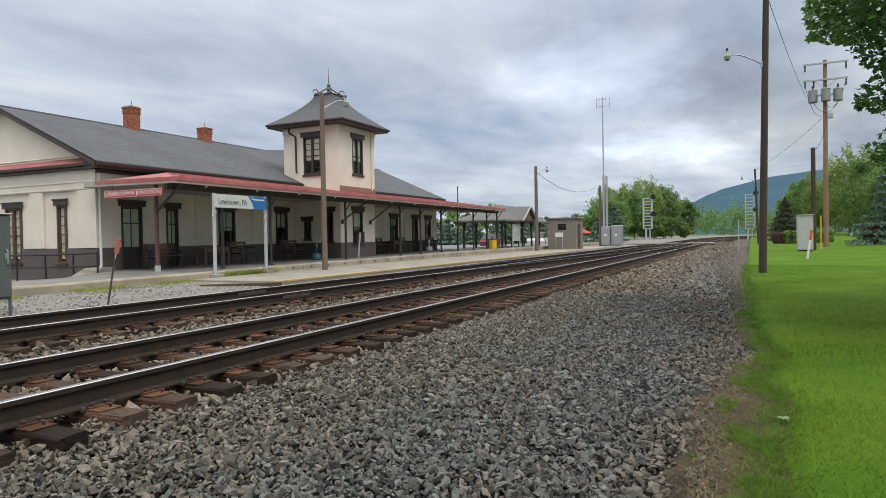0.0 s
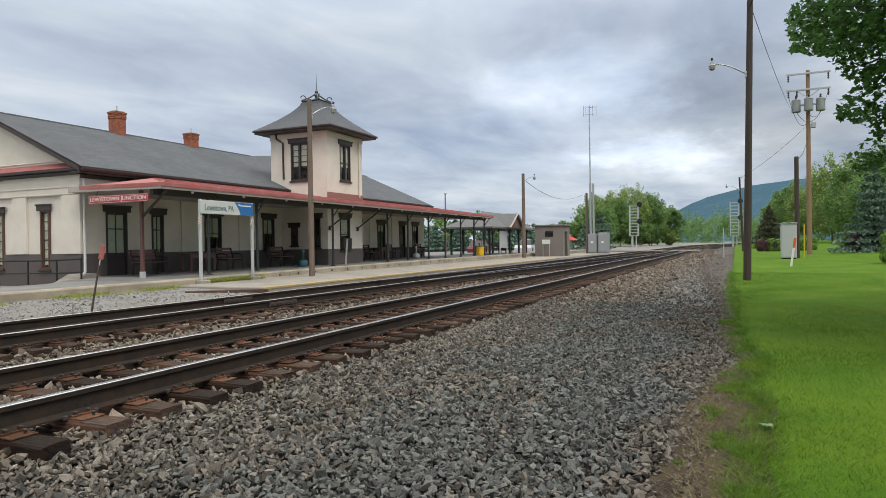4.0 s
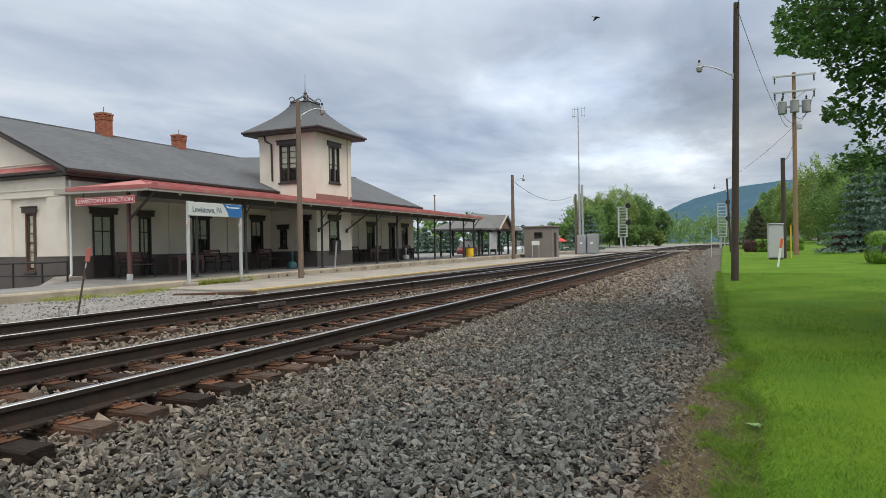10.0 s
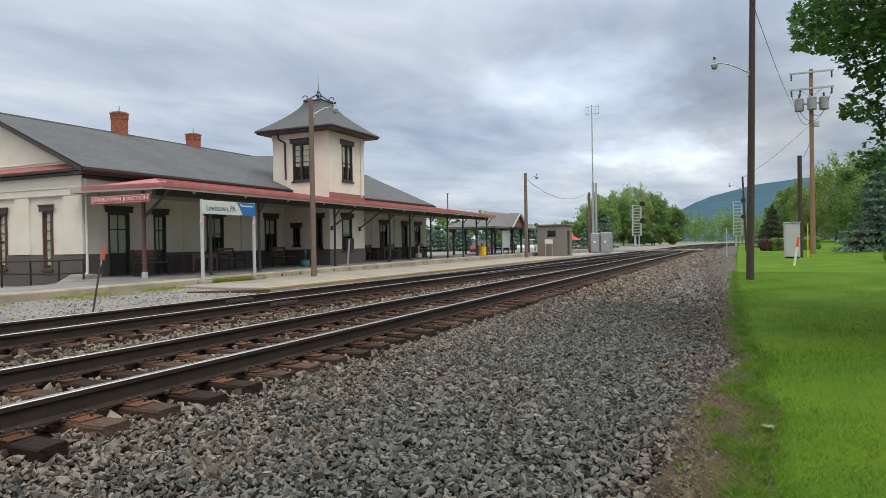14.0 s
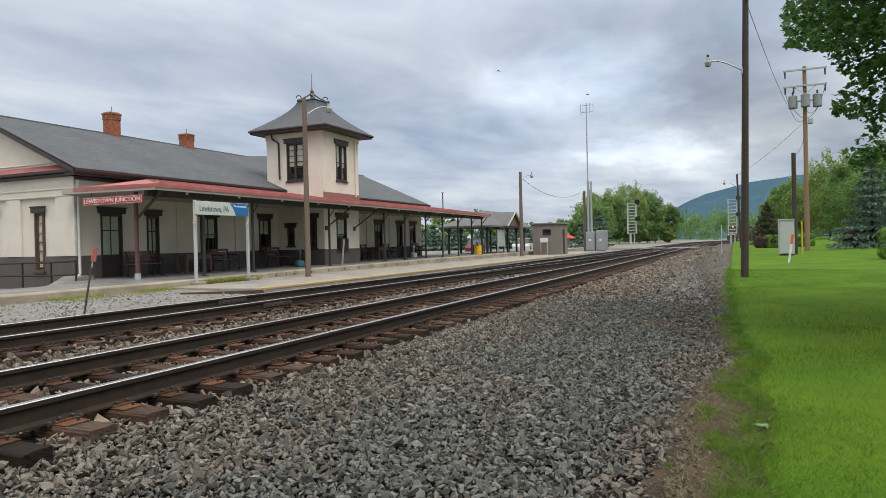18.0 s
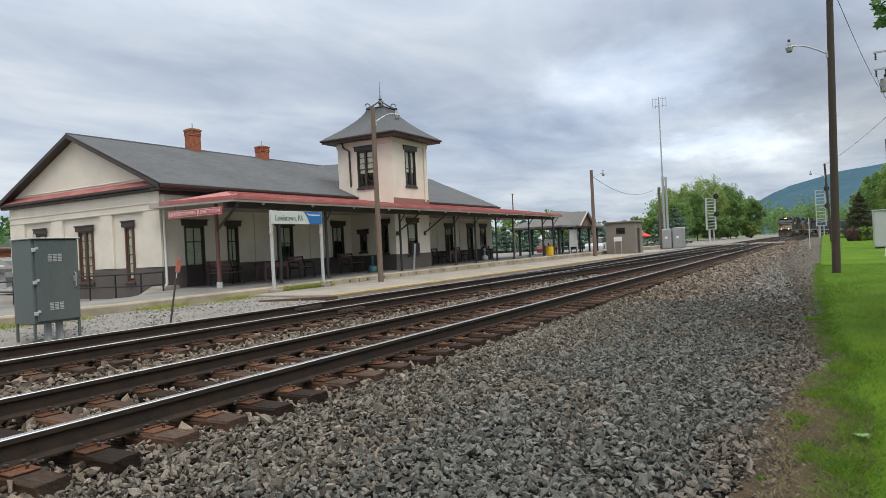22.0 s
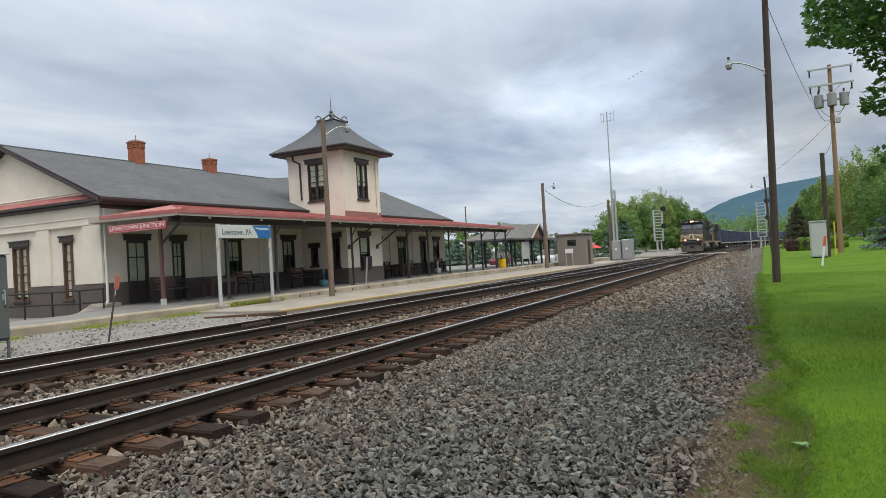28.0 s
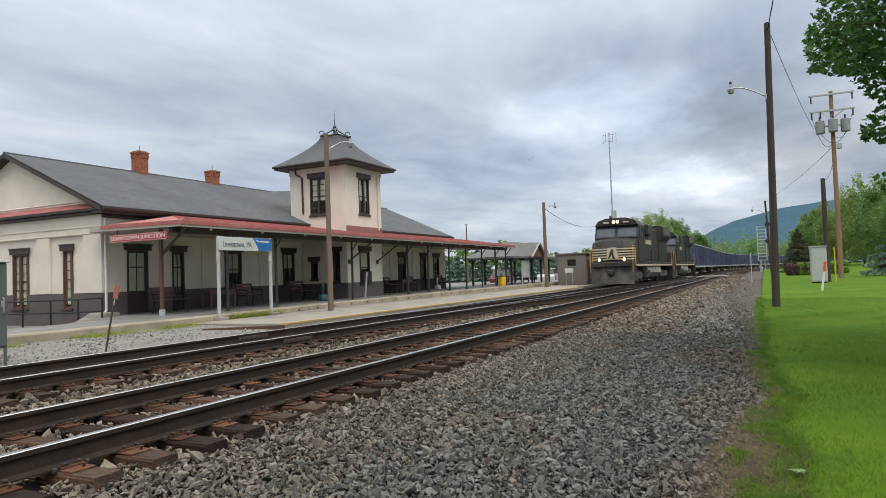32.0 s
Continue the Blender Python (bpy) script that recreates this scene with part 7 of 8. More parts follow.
def blades(name, x, y, z, h, wdt, mat, seed, label, category="grass", lean=1.1):
    rng = np.random.default_rng(seed)
    n = len(x)
    a = rng.random(n) * 2 * np.pi
    hh = h * np.exp(rng.normal(0, 0.35, n))
    dx, dy = np.cos(a) * wdt, np.sin(a) * wdt
    lx, ly = rng.normal(0, lean, n) * hh, rng.normal(0, lean, n) * hh
    base = np.stack([x, y, z], 1)
    v = np.stack([base - np.stack([dx, dy, 0 * dx + 0.01], 1), base + np.stack([dx, dy, 0 * dx - 0.01], 1), base + np.stack([lx, ly, hh], 1)], 1).reshape(-1, 3)
    f = np.arange(3 * n).reshape(-1, 3)
    return tagged(new(name, mesh_np(name, v, f, mat)), label, category, "", "stuff")


rng = np.random.default_rng(601)
n = 380000
gx_ = 1.5 + 30 * rng.random(n) ** 2.1
gy_ = np.array([lawn_edge(a) for a in gx_]) + 0.10 - (0.02 + 7.0 * rng.random(n) ** 1.35)
gz_ = np.array([lawn_z(a, b) for a, b in zip(gx_, gy_)]) - 0.004
blades("lawn_grass", gx_, gy_, gz_, 0.024, 0.0038, M_GRASS, 602, "bright green mown grass blades", lean=1.2)
# grass thinning out over the dirt
n = 90000
wx = 1.8 + 11 * rng.random(n) ** 1.5
le, de = np.array([lawn_edge(a) for a in wx]), np.array([dirt_edge(a) for a in wx])
f_ = rng.random(n) ** 1.25
wy = le - 0.05 + (de - le + 0.1) * f_
keep = np.array([noise.noise(Vector((a * 1.7, b * 2.6, 4))) + 0.55 * noise.noise(Vector((a * 5.1, b * 5.6, 1))) for a, b in zip(wx, wy)]) > -0.17 + 0.85 * f_
wx, wy, n = wx[keep], wy[keep], int(keep.sum())
blades("thin_grass", wx, wy, np.full(n, -0.352), 0.030, 0.0032, M_GRASS, 603, "thin green grass growing in the dirt strip", lean=1.4)
n = 26000
wx = 1.8 + 10 * rng.random(n) ** 1.4
le, de = np.array([lawn_edge(a) for a in wx]), np.array([dirt_edge(a) for a in wx])
wy = le + (de - le) * rng.random(n)
blades("dry_grass", wx, wy, np.full(n, -0.352), 0.014, 0.003, surface("straw_grass", (0.17, 0.135, 0.07), 0.8, 0.3, 3, 20, 0.0, island=0.45), 604, "dry straw-coloured grass on the dirt", lean=2.2)
# small stones strayed over the dirt
n = 2600
wx = 1.8 + 16 * rng.random(n) ** 1.2
le, de = np.array([lawn_edge(a) for a in wx]), np.array([dirt_edge(a) for a in wx])
wy = de - (de - le) * rng.random(n) ** 1.6 * 0.85
wx2 = 13 + 60 * rng.random(9000) ** 1.4
le2, de2 = np.array([lawn_edge(a) for a in wx2]), np.array([dirt_edge(a) for a in wx2])
scatter("stray_stones", M_STONE_BROWN, np.stack([wx2, le2 + (de2 - le2) * rng.random(9000) ** 0.7, np.full(9000, -0.357)], 1), 0.022, ROCKS_LOW, "small stones strayed over the packed cinders", 609)
scatter("stray_stones", M_STONE_BROWN, np.stack([wx, wy, np.full(n, -0.349)], 1), 0.010, ROCKS_LOW, "small stones strayed over the dirt strip", 608)
n = 16000
wx = -8 + 22.5 * rng.random(n)
wy = np.array([plat_edge(a) for a in wx]) - 0.02 - np.abs(rng.normal(0, 0.32, n))
keep = np.array([noise.noise(Vector((a * 0.6, b * 0.5, 9))) for a, b in zip(wx, wy)]) > -0.12
blades("platform_weeds", wx[keep], wy[keep], np.interp(wy[keep], BED_Y, BED_Z) - 0.01, 0.07, 0.008, M_WEED, 605, "yellow-green weeds along the platform curb", "weeds")
n = 1600
wx = 15.6 + 2.6 * rng.random(n)
blades("platform_weeds", wx, 15.55 + 0.25 * rng.random(n), np.full(n, 0.0), 0.13, 0.01, M_WEED, 606, "green weeds between the sign posts", "weeds")
n = 36000
wx = 1.8 + 32 * rng.random(n) ** 1.6
wy = np.array([lawn_edge(a) for a in wx]) + rng.normal(0.0, 0.09, n)
blades("edge_grass", wx, wy, np.full(n, -0.355), 0.03, 0.004, M_GRASS, 607, "uncut grass along the lawn edge", lean=1.8)
# broad-leaved weed at the lawn edge
wd = thing("broadleaf_weed", (5.4, 0.47, -0.35), "small pale broad-leaved weed at the lawn edge", "weed")
for i in range(9):
    a, l = i * 0.72, 0.045 + 0.015 * (i % 3)
    c, s_ = math.cos(a), math.sin(a)
    m = Mesh().add([(0, 0, 0.02), (c * l * 0.5 - s_ * 0.014, s_ * l * 0.5 + c * 0.014, 0.05), (c * l, s_ * l, 0.045), (c * l * 0.5 + s_ * 0.014, s_ * l * 0.5 - c * 0.014, 0.05)], [(0, 1, 2), (0, 2, 3)])
    part("leaf", m, surface("pale_weed_leaf", (0.19, 0.30, 0.12), 0.6, 0.2, 20, 60, 0.0) if i == 0 else bpy.data.materials["pale_weed_leaf"], wd, local=True)

# ---- distance ----
hv, hf = [], []
hy = [-2200 + 40 * i for i in range(85)]
crest = lambda y: float(np.interp(y, [-2200, -800, -300, -137, -60, 0, 60, 133, 200, 290, 420, 1200], [150, 200, 188, 175, 168, 155, 139, 111, 70, 24, 12, 8]))
hx = [1500, 1700, 1850, 2000, 2120, 2200, 2320, 2600]
hfac = [0.0, 0.22, 0.5, 0.78, 0.95, 1.0, 0.9, 0.2]
for x, fc in zip(hx, hfac):
    for y in hy:
        nz = noise.fractal(Vector((x * 0.006, y * 0.006, 0)), 0.9, 2.0, 5)
        hv.append((x, y, crest(y) * fc + 7 * nz * fc + (3 * noise.noise(Vector((x * 0.05, y * 0.05, 2))) * fc)))
n = len(hy)
for i in range(len(hx) - 1):
    for j in range(n - 1):
        hf.append((i * n + j, (i + 1) * n + j, (i + 1) * n + j + 1, i * n + j + 1))
solid("distant_ridge", Mesh().add(hv, hf), M_HILL, "long wooded mountain ridge far away, blue haze in its colour", "mountain", "structure", smooth=True)
# far woods round the valley, joined
rng = np.random.default_rng(701)
allp = []


def wood(n, fx, fy, h, spread):
    for i in range(n):
        x, y = fx(i), fy(i)
        hh = h * rng.uniform(0.7, 1.2)
        allp.append(crown_points(900, (x, y, hh * 0.5), (spread, spread, hh * 0.52), 800 + len(allp), clumps=22, shell=0.4))


wood(16, lambda i: 335 + rng.uniform(-25, 30), lambda i: 26 - i * 3.0, 14, 6)
wood(26, lambda i: 215 + i * 6, lambda i: -22 - i * 1.2 - rng.uniform(0, 12) - (max(0, i * 6 - 40) ** 2) / 900, 14, 6)
wood(16, lambda i: 200 + i * 8, lambda i: 38 + rng.uniform(-6, 10), 13, 6)
wood(24, lambda i: 60 + i * 5, lambda i: -42 - rng.uniform(0, 14), 15, 6)
v, f = leaf_cloud(np.concatenate(allp), 0.5, 702)
tagged(new("far_woods", mesh_np("far_woods", v, f, M_LEAF)), "distant green woods round the valley", "woods", "", "stuff")
# wooded slope and houses behind the station
sv, sf_ = [], []
for i in range(24):
    for j in range(10):
        x, y = -60 + i * 14, 150 + j * 14
        sv.append((x, y, -1 + 15 * min(1, j / 7) ** 1.2 + 5 * noise.noise(Vector((x * 0.03, y * 0.03, 5)))))
for i in range(23):
    for j in range(9):
        sf_.append((i * 10 + j, (i + 1) * 10 + j, (i + 1) * 10 + j + 1, i * 10 + j + 1))
solid("wooded_slope", Mesh().add(sv, sf_), surface("dark_wood_slope", (0.03, 0.06, 0.03), 0.95, 0.4, 0.2, 1.2, 0.0), "dark green wooded slope behind the town", "hill", "structure", smooth=True)
rng = np.random.default_rng(703)
sp = np.array(sv)
q = sp[rng.integers(0, len(sp), 11000)] - np.array([0, 0, 1.0]) + rng.normal(size=(11000, 3)) * np.array([7, 7, 2.5]) + np.array([0, 0, 2])
v, f = leaf_cloud(q, 1.6, 704)
tagged(new("slope_woods", mesh_np("slope_woods", v, f, M_LEAF_D)), "dense trees on the slope behind the town", "woods", "", "stuff")


def house(x, y, w, d, zw, zr, wall, roof, label, rz=0):
    h = thing("house", (x, y, -0.5), label, "house", "houses behind the station")
    h.rotation_euler = (0, 0, radians(rz))
    part("wall", Mesh().box(-w / 2, w / 2, -d / 2, d / 2, -0.5, zw), wall, h, local=True)
    part("gable", Mesh().prism([(-d / 2, zw), (d / 2, zw), (0, zr - 0.15)], "x", -w / 2, w / 2), wall, h, local=True)
    part("roof", Mesh().prism([(-d / 2 - 0.4, zw - 0.15), (0, zr), (d / 2 + 0.4, zw - 0.15), (d / 2 + 0.4, zw - 0.35), (0, zr - 0.2), (-d / 2 - 0.4, zw - 0.35)], "x", -w / 2 - 0.4, w / 2 + 0.4), roof, h, local=True)
    for k in range(3):
        u = -w / 2 + w * (k + 0.5) / 3
        for s in (-1, 1):
            wi = part("window", Mesh().box(u - 0.5, u + 0.5, s * d / 2 - 0.05, s * d / 2 + 0.05, zw - 1.5, zw - 0.4, 0.01), M_WHITE, h, local=True)
            part("pane", Mesh().box(u - 0.4, u + 0.4, s * d / 2 - 0.06, s * d / 2 + 0.06, zw - 1.4, zw - 0.5), M_GLASS, wi, local=True)
    return h


house(17.9, 47.25, 7.5, 6.5, 1.82, 2.95, M_GREYPAINT, M_SHELTER, "pale grey clapboard house with a light grey roof")
house(23.6, 50.0, 3.6, 4.0, 1.25, 2.2, M_WHITE, M_SHINGLE, "low white house with a grey roof")
bk = house(33, 75, 24, 10, 3.75, 3.95, M_BRICK, M_TRIM, "long low red brick building in the town")
part("lower_wall", Mesh().box(-12.05, 12.05, -5.06, 5.06, -1.0, 2.8), M_SIGNW, bk, "pale rendered ground floor", local=True)

# ---- the train ----
M_LOCO = surface("dusty_black_locomotive_paint", (0.027, 0.026, 0.026), 0.55, 0.3, 0.9, 30, 0.06, tint=(0.058, 0.053, 0.048), spec=0.35)
M_LOCOGREY = surface("dirty_grey_underframe", (0.075, 0.068, 0.06), 0.85, 0.3, 2, 40, 0.2, tint=(0.13, 0.115, 0.10))
M_STRIPE = surface("cream_white_stripe", (0.52, 0.44, 0.31), 0.6, 0.12, 2, 40, 0.05)
M_ORANGE = surface("orange_yellow_handrail", (0.55, 0.26, 0.05), 0.6, 0.15, 3, 40, 0.05)
M_NAVY = surface("navy_blue_car_paint", (0.048, 0.064, 0.125), 0.6, 0.25, 0.6, 20, 0.08, tint=(0.075, 0.085, 0.115), rand=0.35)
M_LAMPGLOW = glow("warm_headlight", (1.0, 0.46, 0.20), 4.5)
M_CABGLASS = pane_glass("cab_window_glass", (0.05, 0.065, 0.10), 0.12)
M_TANK = surface("pale_dusty_steel", (0.30, 0.285, 0.26), 0.8, 0.3, 1.5, 30, 0.1, tint=(0.15, 0.135, 0.115))
M_TRUCK = surface("dusty_truck_frame", (0.15, 0.14, 0.128), 0.85, 0.35, 2, 40, 0.2, tint=(0.08, 0.072, 0.063))
M_WHEEL = surface("wheel_steel", (0.06, 0.05, 0.045), 0.6, 0.3, 4, 40, 0.1)


def truck(parent, x, axles, wheel_r, name="truck"):
    """A bogie under a vehicle at x along it."""
    sp = 1.85
    t = Mesh()
    half = (axles - 1) * sp / 2
    for s in (-1, 1):
        t.box(x - half - 0.5, x + half + 0.5, s * 1.02 - 0.08, s * 1.02 + 0.08, 0.62, 0.86, 0.03)
        for i in range(axles):
            u = x - half + i * sp
            t.box(u - 0.17, u + 0.17, s * 1.02 - 0.14, s * 1.02 + 0.14, 0.38, 0.72, 0.04)
        for i in range(axles - 1):
            u = x - half + (i + 0.5) * sp
            t.tube((u, s * 1.08, 0.35), (u, s * 1.08, 0.68), 0.12, 0.12, 10)
    t.box(x - 0.5, x + 0.5, -1.0, 1.0, 0.6, 0.95, 0.03)
    tk = part(name, t, M_TRUCK, parent, local=True)
    for i in range(axles):
        u = x - half + i * sp
        w = Mesh()
        for s in (-1, 1):
            w.tube((u, s * 0.70, wheel_r), (u, s * 0.83, wheel_r), wheel_r, wheel_r, 20).tube((u, s * 0.66, wheel_r), (u, s * 0.70, wheel_r), wheel_r + 0.03, wheel_r + 0.03, 20)
        w.tube((u, -0.7, wheel_r), (u, 0.7, wheel_r), 0.09, 0.09, 10)
        part("wheelset", w, M_WHEEL, tk, local=True)
    return tk


def locomotive(lead, label):
    """Nose towards -x, origin at the middle on the rail head."""
    L = 22.3
    o = -L / 2
    lo = thing("locomotive", (0, 0, 0), label, "locomotive", "locomotives of the freight train")

    def P(name, m, mat, lab="", par=None):
        return part(name, m, mat, par or lo, lab, local=True)

    P("underframe", Mesh().box(o + 0.7, -o - 0.7, -1.5, 1.5, 1.22, 1.55, 0.03), M_LOCO)
    for s in (1, -1):
        e = o if s == 1 else -o
        # pilot plough, anticlimber and coupler at each end
        pr = [(-1.5, 0.0), (-0.45, -0.42), (0.45, -0.42), (1.5, 0.0), (1.5, 0.25), (-1.5, 0.25)]
        m = Mesh()
        n_ = len(pr)
        vs = [(e + s * (0.62 + b * 1.0), a, 0.10) for a, b in pr] + [(e + s * (0.62 + b * 0.35), a, 1.25) for a, b in pr]
        m.add(vs, [(i, (i + 1) % n_, n_ + (i + 1) % n_, n_ + i) for i in range(n_)] + [tuple(range(n_)), tuple(range(n_, 2 * n_))])
        pl_ = P("pilot", m, M_LOCOGREY if s == 1 else M_LOCO, "dirty dark snow plough pilot")
        P("coupler", Mesh().box(e - s * 0.2, e + s * 0.5, -0.13, 0.13, 0.75, 1.0, 0.04).box(e - s * 0.32, e - s * 0.05, -0.2, 0.18, 0.72, 1.04, 0.06).lathe([(0.28, -0.02), (0.28, 0.04)], 14, pose(e + s * 0.3, 0, 0.88, 0, 90, 0)), M_LOCO, "", pl_)
        P("hose", Mesh().pipe([(e + s * 0.35, -0.5, 1.15), (e + s * 0.1, -0.62, 0.95), (e + s * 0.1, -0.72, 0.65), (e + s * 0.25, -0.8, 0.6)], 0.03, 6).pipe([(e + s * 0.35, 0.5, 1.15), (e + s * 0.1, 0.62, 0.95), (e + s * 0.1, 0.72, 0.65), (e + s * 0.25, 0.8, 0.6)], 0.03, 6), M_LOCO, "", pl_)
        P("anticlimber", Mesh().box(e + s * 0.25, e + s * 0.75, -1.35, 1.35, 1.22, 1.52, 0.03), M_LOCO)
        for q in (-1, 1):
            st = Mesh()
            for k in range(4):
                st.box(e + s * 0.72, e + s * 1.25, q * 1.52 - 0.06, q * 1.52 + 0.0, 0.35 + k * 0.3, 0.39 + k * 0.3)
            st.box(e + s * 0.70, e + s * 0.73, q * 1.52 - 0.08, q * 1.52, 0.3, 1.4)
            P("steps", st, M_LOCOGREY)
            P("handrail", Mesh().pipe([(e + s * 0.45, q * 1.45, 0.9), (e + s * 0.42, q * 1.48, 1.6), (e + s * 0.6, q * 1.48, 2.55)], 0.025, 6).pipe([(e + s * 1.3, q * 1.52, 1.3), (e + s * 1.35, q * 1.5, 2.55), (e + s * 0.6, q * 1.48, 2.55)], 0.025, 6), M_ORANGE, "orange grab rail")
    # nose: bevelled wide front with sloping top
    nz = [(o + 1.0, 1.55), (o + 0.95, 2.45), (o + 1.15, 2.95), (o + 2.7, 3.22), (o + 2.7, 1.55)]
    m = Mesh()
    for yy, sh in ((-1.5, 0.35), (-0.75, 0.0), (0.75, 0.0), (1.5, 0.35)):
        m.v += [(x + (sh if i < 3 else 0), yy, z - (0.12 if abs(yy) > 1 and i in (2, 3) else 0)) for i, (x, z) in enumerate(nz)]
    for k in range(3):
        for i in range(5):
            m.f.append((k * 5 + i, k * 5 + (i + 1) % 5, (k + 1) * 5 + (i + 1) % 5, (k + 1) * 5 + i))
    m.f += [(0, 1, 2, 3, 4), (15, 16, 17, 18, 19)]
    nose = P("nose", m, M_LOCO)
    if lead:
        for k in range(5):
            z = 1.68 + k * 0.17
            st = Mesh()
            xf = o + 0.985 - 0.055 * (z - 1.55)
            st.box(xf - 0.012, xf, -0.75, 0.75, z, z + 0.085)
            for q in (-1, 1):
                st.add([(xf - 0.012, q * 0.75, z), (xf - 0.012, q * 0.75, z + 0.085), (xf + 0.335, q * 1.505, z + 0.085), (xf + 0.335, q * 1.505, z)], [(0, 1, 2, 3)])
            P("stripe", st, M_STRIPE, "cream stripe", nose)
        P("emblem_panel", Mesh().prism([(-0.42, 1.72), (0.42, 1.72), (0.34, 2.5), (-0.26, 2.5)], "x", o + 0.90, o + 0.915), M_STRIPE, "cream emblem panel", nose)
        P("emblem_shape", Mesh().prism([(-0.18, 1.75), (-0.02, 1.75), (0.05, 2.05), (0.2, 1.78), (0.3, 1.78), (0.16, 2.25), (0.02, 2.42), (-0.1, 2.25), (-0.06, 2.1)], "x", o + 0.885, o + 0.898), M_LOCO, "", nose)
    # cab
    cabp = [(o + 2.55, 1.55), (o + 2.55, 3.2), (o + 2.95, 4.05), (o + 5.4, 4.05), (o + 5.4, 1.55)]
    cb = P("cab", Mesh().prism([(x, z) for x, z in cabp], "y", -1.55, 1.55), M_LOCO)
    roofp = [(-1.55, 4.05), (-1.3, 4.38), (-0.7, 4.55), (0.7, 4.55), (1.3, 4.38), (1.55, 4.05)]
    P("cab_roof", Mesh().prism(roofp, "x", o + 2.65, o + 5.4), M_LOCO, "", cb)
    for y in (-1.02, 0.4):
        P("number_board", Mesh().box(o + 2.60, o + 2.66, y, y + 0.62, 4.14, 4.36, 0.01), M_BLACK, "", cb)
    for y in (-0.92, 0.5):
        P("number_bar", Mesh().box(o + 2.585, o + 2.598, y, y + 0.42, 4.2, 4.3), M_STRIPE, "", cb)
    for q in (-1, 1):
        a = Vector((o + 2.545, 0, 3.27))
        b_ = Vector((o + 2.90, 0, 3.97))
        n2 = Vector((-0.012, 0, 0.005))
        y0, y1 = (0.12, 1.42) if q > 0 else (-1.42, -0.12)
        P("windscreen", Mesh().add([a + n2 + Vector((0, y0, 0)), a + n2 + Vector((0, y1, 0)), b_ + n2 + Vector((0, y1, 0)), b_ + n2 + Vector((0, y0, 0))], [(0, 1, 2, 3)]), M_CABGLASS, "pale reflecting windscreen", cb)
        wf = Mesh()
        up_ = Vector((0.35, 0, 0.70)).normalized()
        for lo_, hi_, za, zb in ((y0 - 0.07, y1 + 0.07, -0.09, 0.0), (y0 - 0.07, y1 + 0.07, 0.77, 0.88), (y0 - 0.07, y0, 0.0, 0.77), (y1, y1 + 0.07, 0.0, 0.77)):
            wf.add([a + n2 * k_ + up_ * z_ + Vector((0, y_, 0)) for k_ in (0.2, 2.2) for y_, z_ in ((lo_, za), (hi_, za), (hi_, zb), (lo_, zb))], [(0, 1, 2, 3), (4, 7, 6, 5), (0, 4, 5, 1), (1, 5, 6, 2), (2, 6, 7, 3), (3, 7, 4, 0)])
        P("windscreen_frame", wf, M_BLACK, "black windscreen surround", cb)
        P("wiper", Mesh().tube(a + n2 * 2.5 + Vector((0, (y0 + y1) / 2, 0.02)), a + n2 * 2.5 + up_ * 0.5 + Vector((0, (y0 + y1) / 2 + 0.25, 0)), 0.014, 0.014, 4), M_BLACK, "", cb)
        P("mirror", Mesh().box(o + 3.0, o + 3.1, q * 1.62 - 0.04, q * 1.62 + 0.04, 3.1, 3.55, 0.01), M_LOCO, "", cb)
        P("side_window", Mesh().box(o + 3.3, o + 4.9, q * 1.553 - 0.006, q * 1.553 + 0.006, 3.05, 3.85), M_CABGLASS, "", cb)
        P("window_frame", Mesh().box(o + 3.2, o + 3.3, q * 1.56 - 0.02, q * 1.56 + 0.02, 2.95, 3.95).box(o + 4.9, o + 5.0, q * 1.56 - 0.02, q * 1.56 + 0.02, 2.95, 3.95).box(o + 4.07, o + 4.13, q * 1.56 - 0.02, q * 1.56 + 0.02, 3.05, 3.85), M_LOCO, "", cb)
        P("ditch_light", Mesh().tube((o + 0.58, q * 0.86, 1.70), (o + 0.95, q * 0.86, 1.70), 0.155, 0.155, 14), M_LOCO)
        if lead:
            P("ditch_lamp", Mesh().lathe([(0.01, -0.05), (0.085, -0.035), (0.11, 0.0)], 14, pose(o + 0.58, q * 0.86, 1.70, 0, 90, 0)), M_LAMPGLOW, "glowing warm ditch lamp", nose)
        P("headlight", Mesh().tube((o + 2.5, q * 0.14, 4.28), (o + 2.7, q * 0.14, 4.28), 0.13, 0.13, 14), M_LOCO, "", cb)
        if lead:
            P("headlamp", Mesh().lathe([(0.01, -0.05), (0.09, -0.035), (0.115, 0.0)], 14, pose(o + 2.5, q * 0.14, 4.28, 0, 90, 0)), M_LAMPGLOW, "glowing warm headlamp", cb)
    P("horn", Mesh().tube((o + 3.6, 0.5, 4.6), (o + 3.2, 0.5, 4.68), 0.04, 0.1, 8).box(o + 4.2, o + 4.5, -0.2, 0.2, 4.55, 4.68, 0.03), M_LOCO, "", cb)
    # hood, panels, radiator wings, tank
    hd = P("hood", Mesh().box(o + 5.4, o + 16.2, -0.98, 0.98, 1.55, 4.25, 0.10), M_LOCO)
    for q in (-1, 1):
        for k in range(13):
            u = o + 5.7 + k * 0.8
            P("hood_door", Mesh().box(u, u + 0.72, q * 0.99 - 0.012, q * 0.99 + 0.012, 1.75, 3.55, 0.006), M_LOCO, "", hd)
        P("cab_panel", Mesh().box(o + 5.46, o + 6.5, q * 1.02 - 0.012, q * 1.02 + 0.012, 3.05, 3.52, 0.004), M_LOCOGREY, "grey louvred panel", hd)
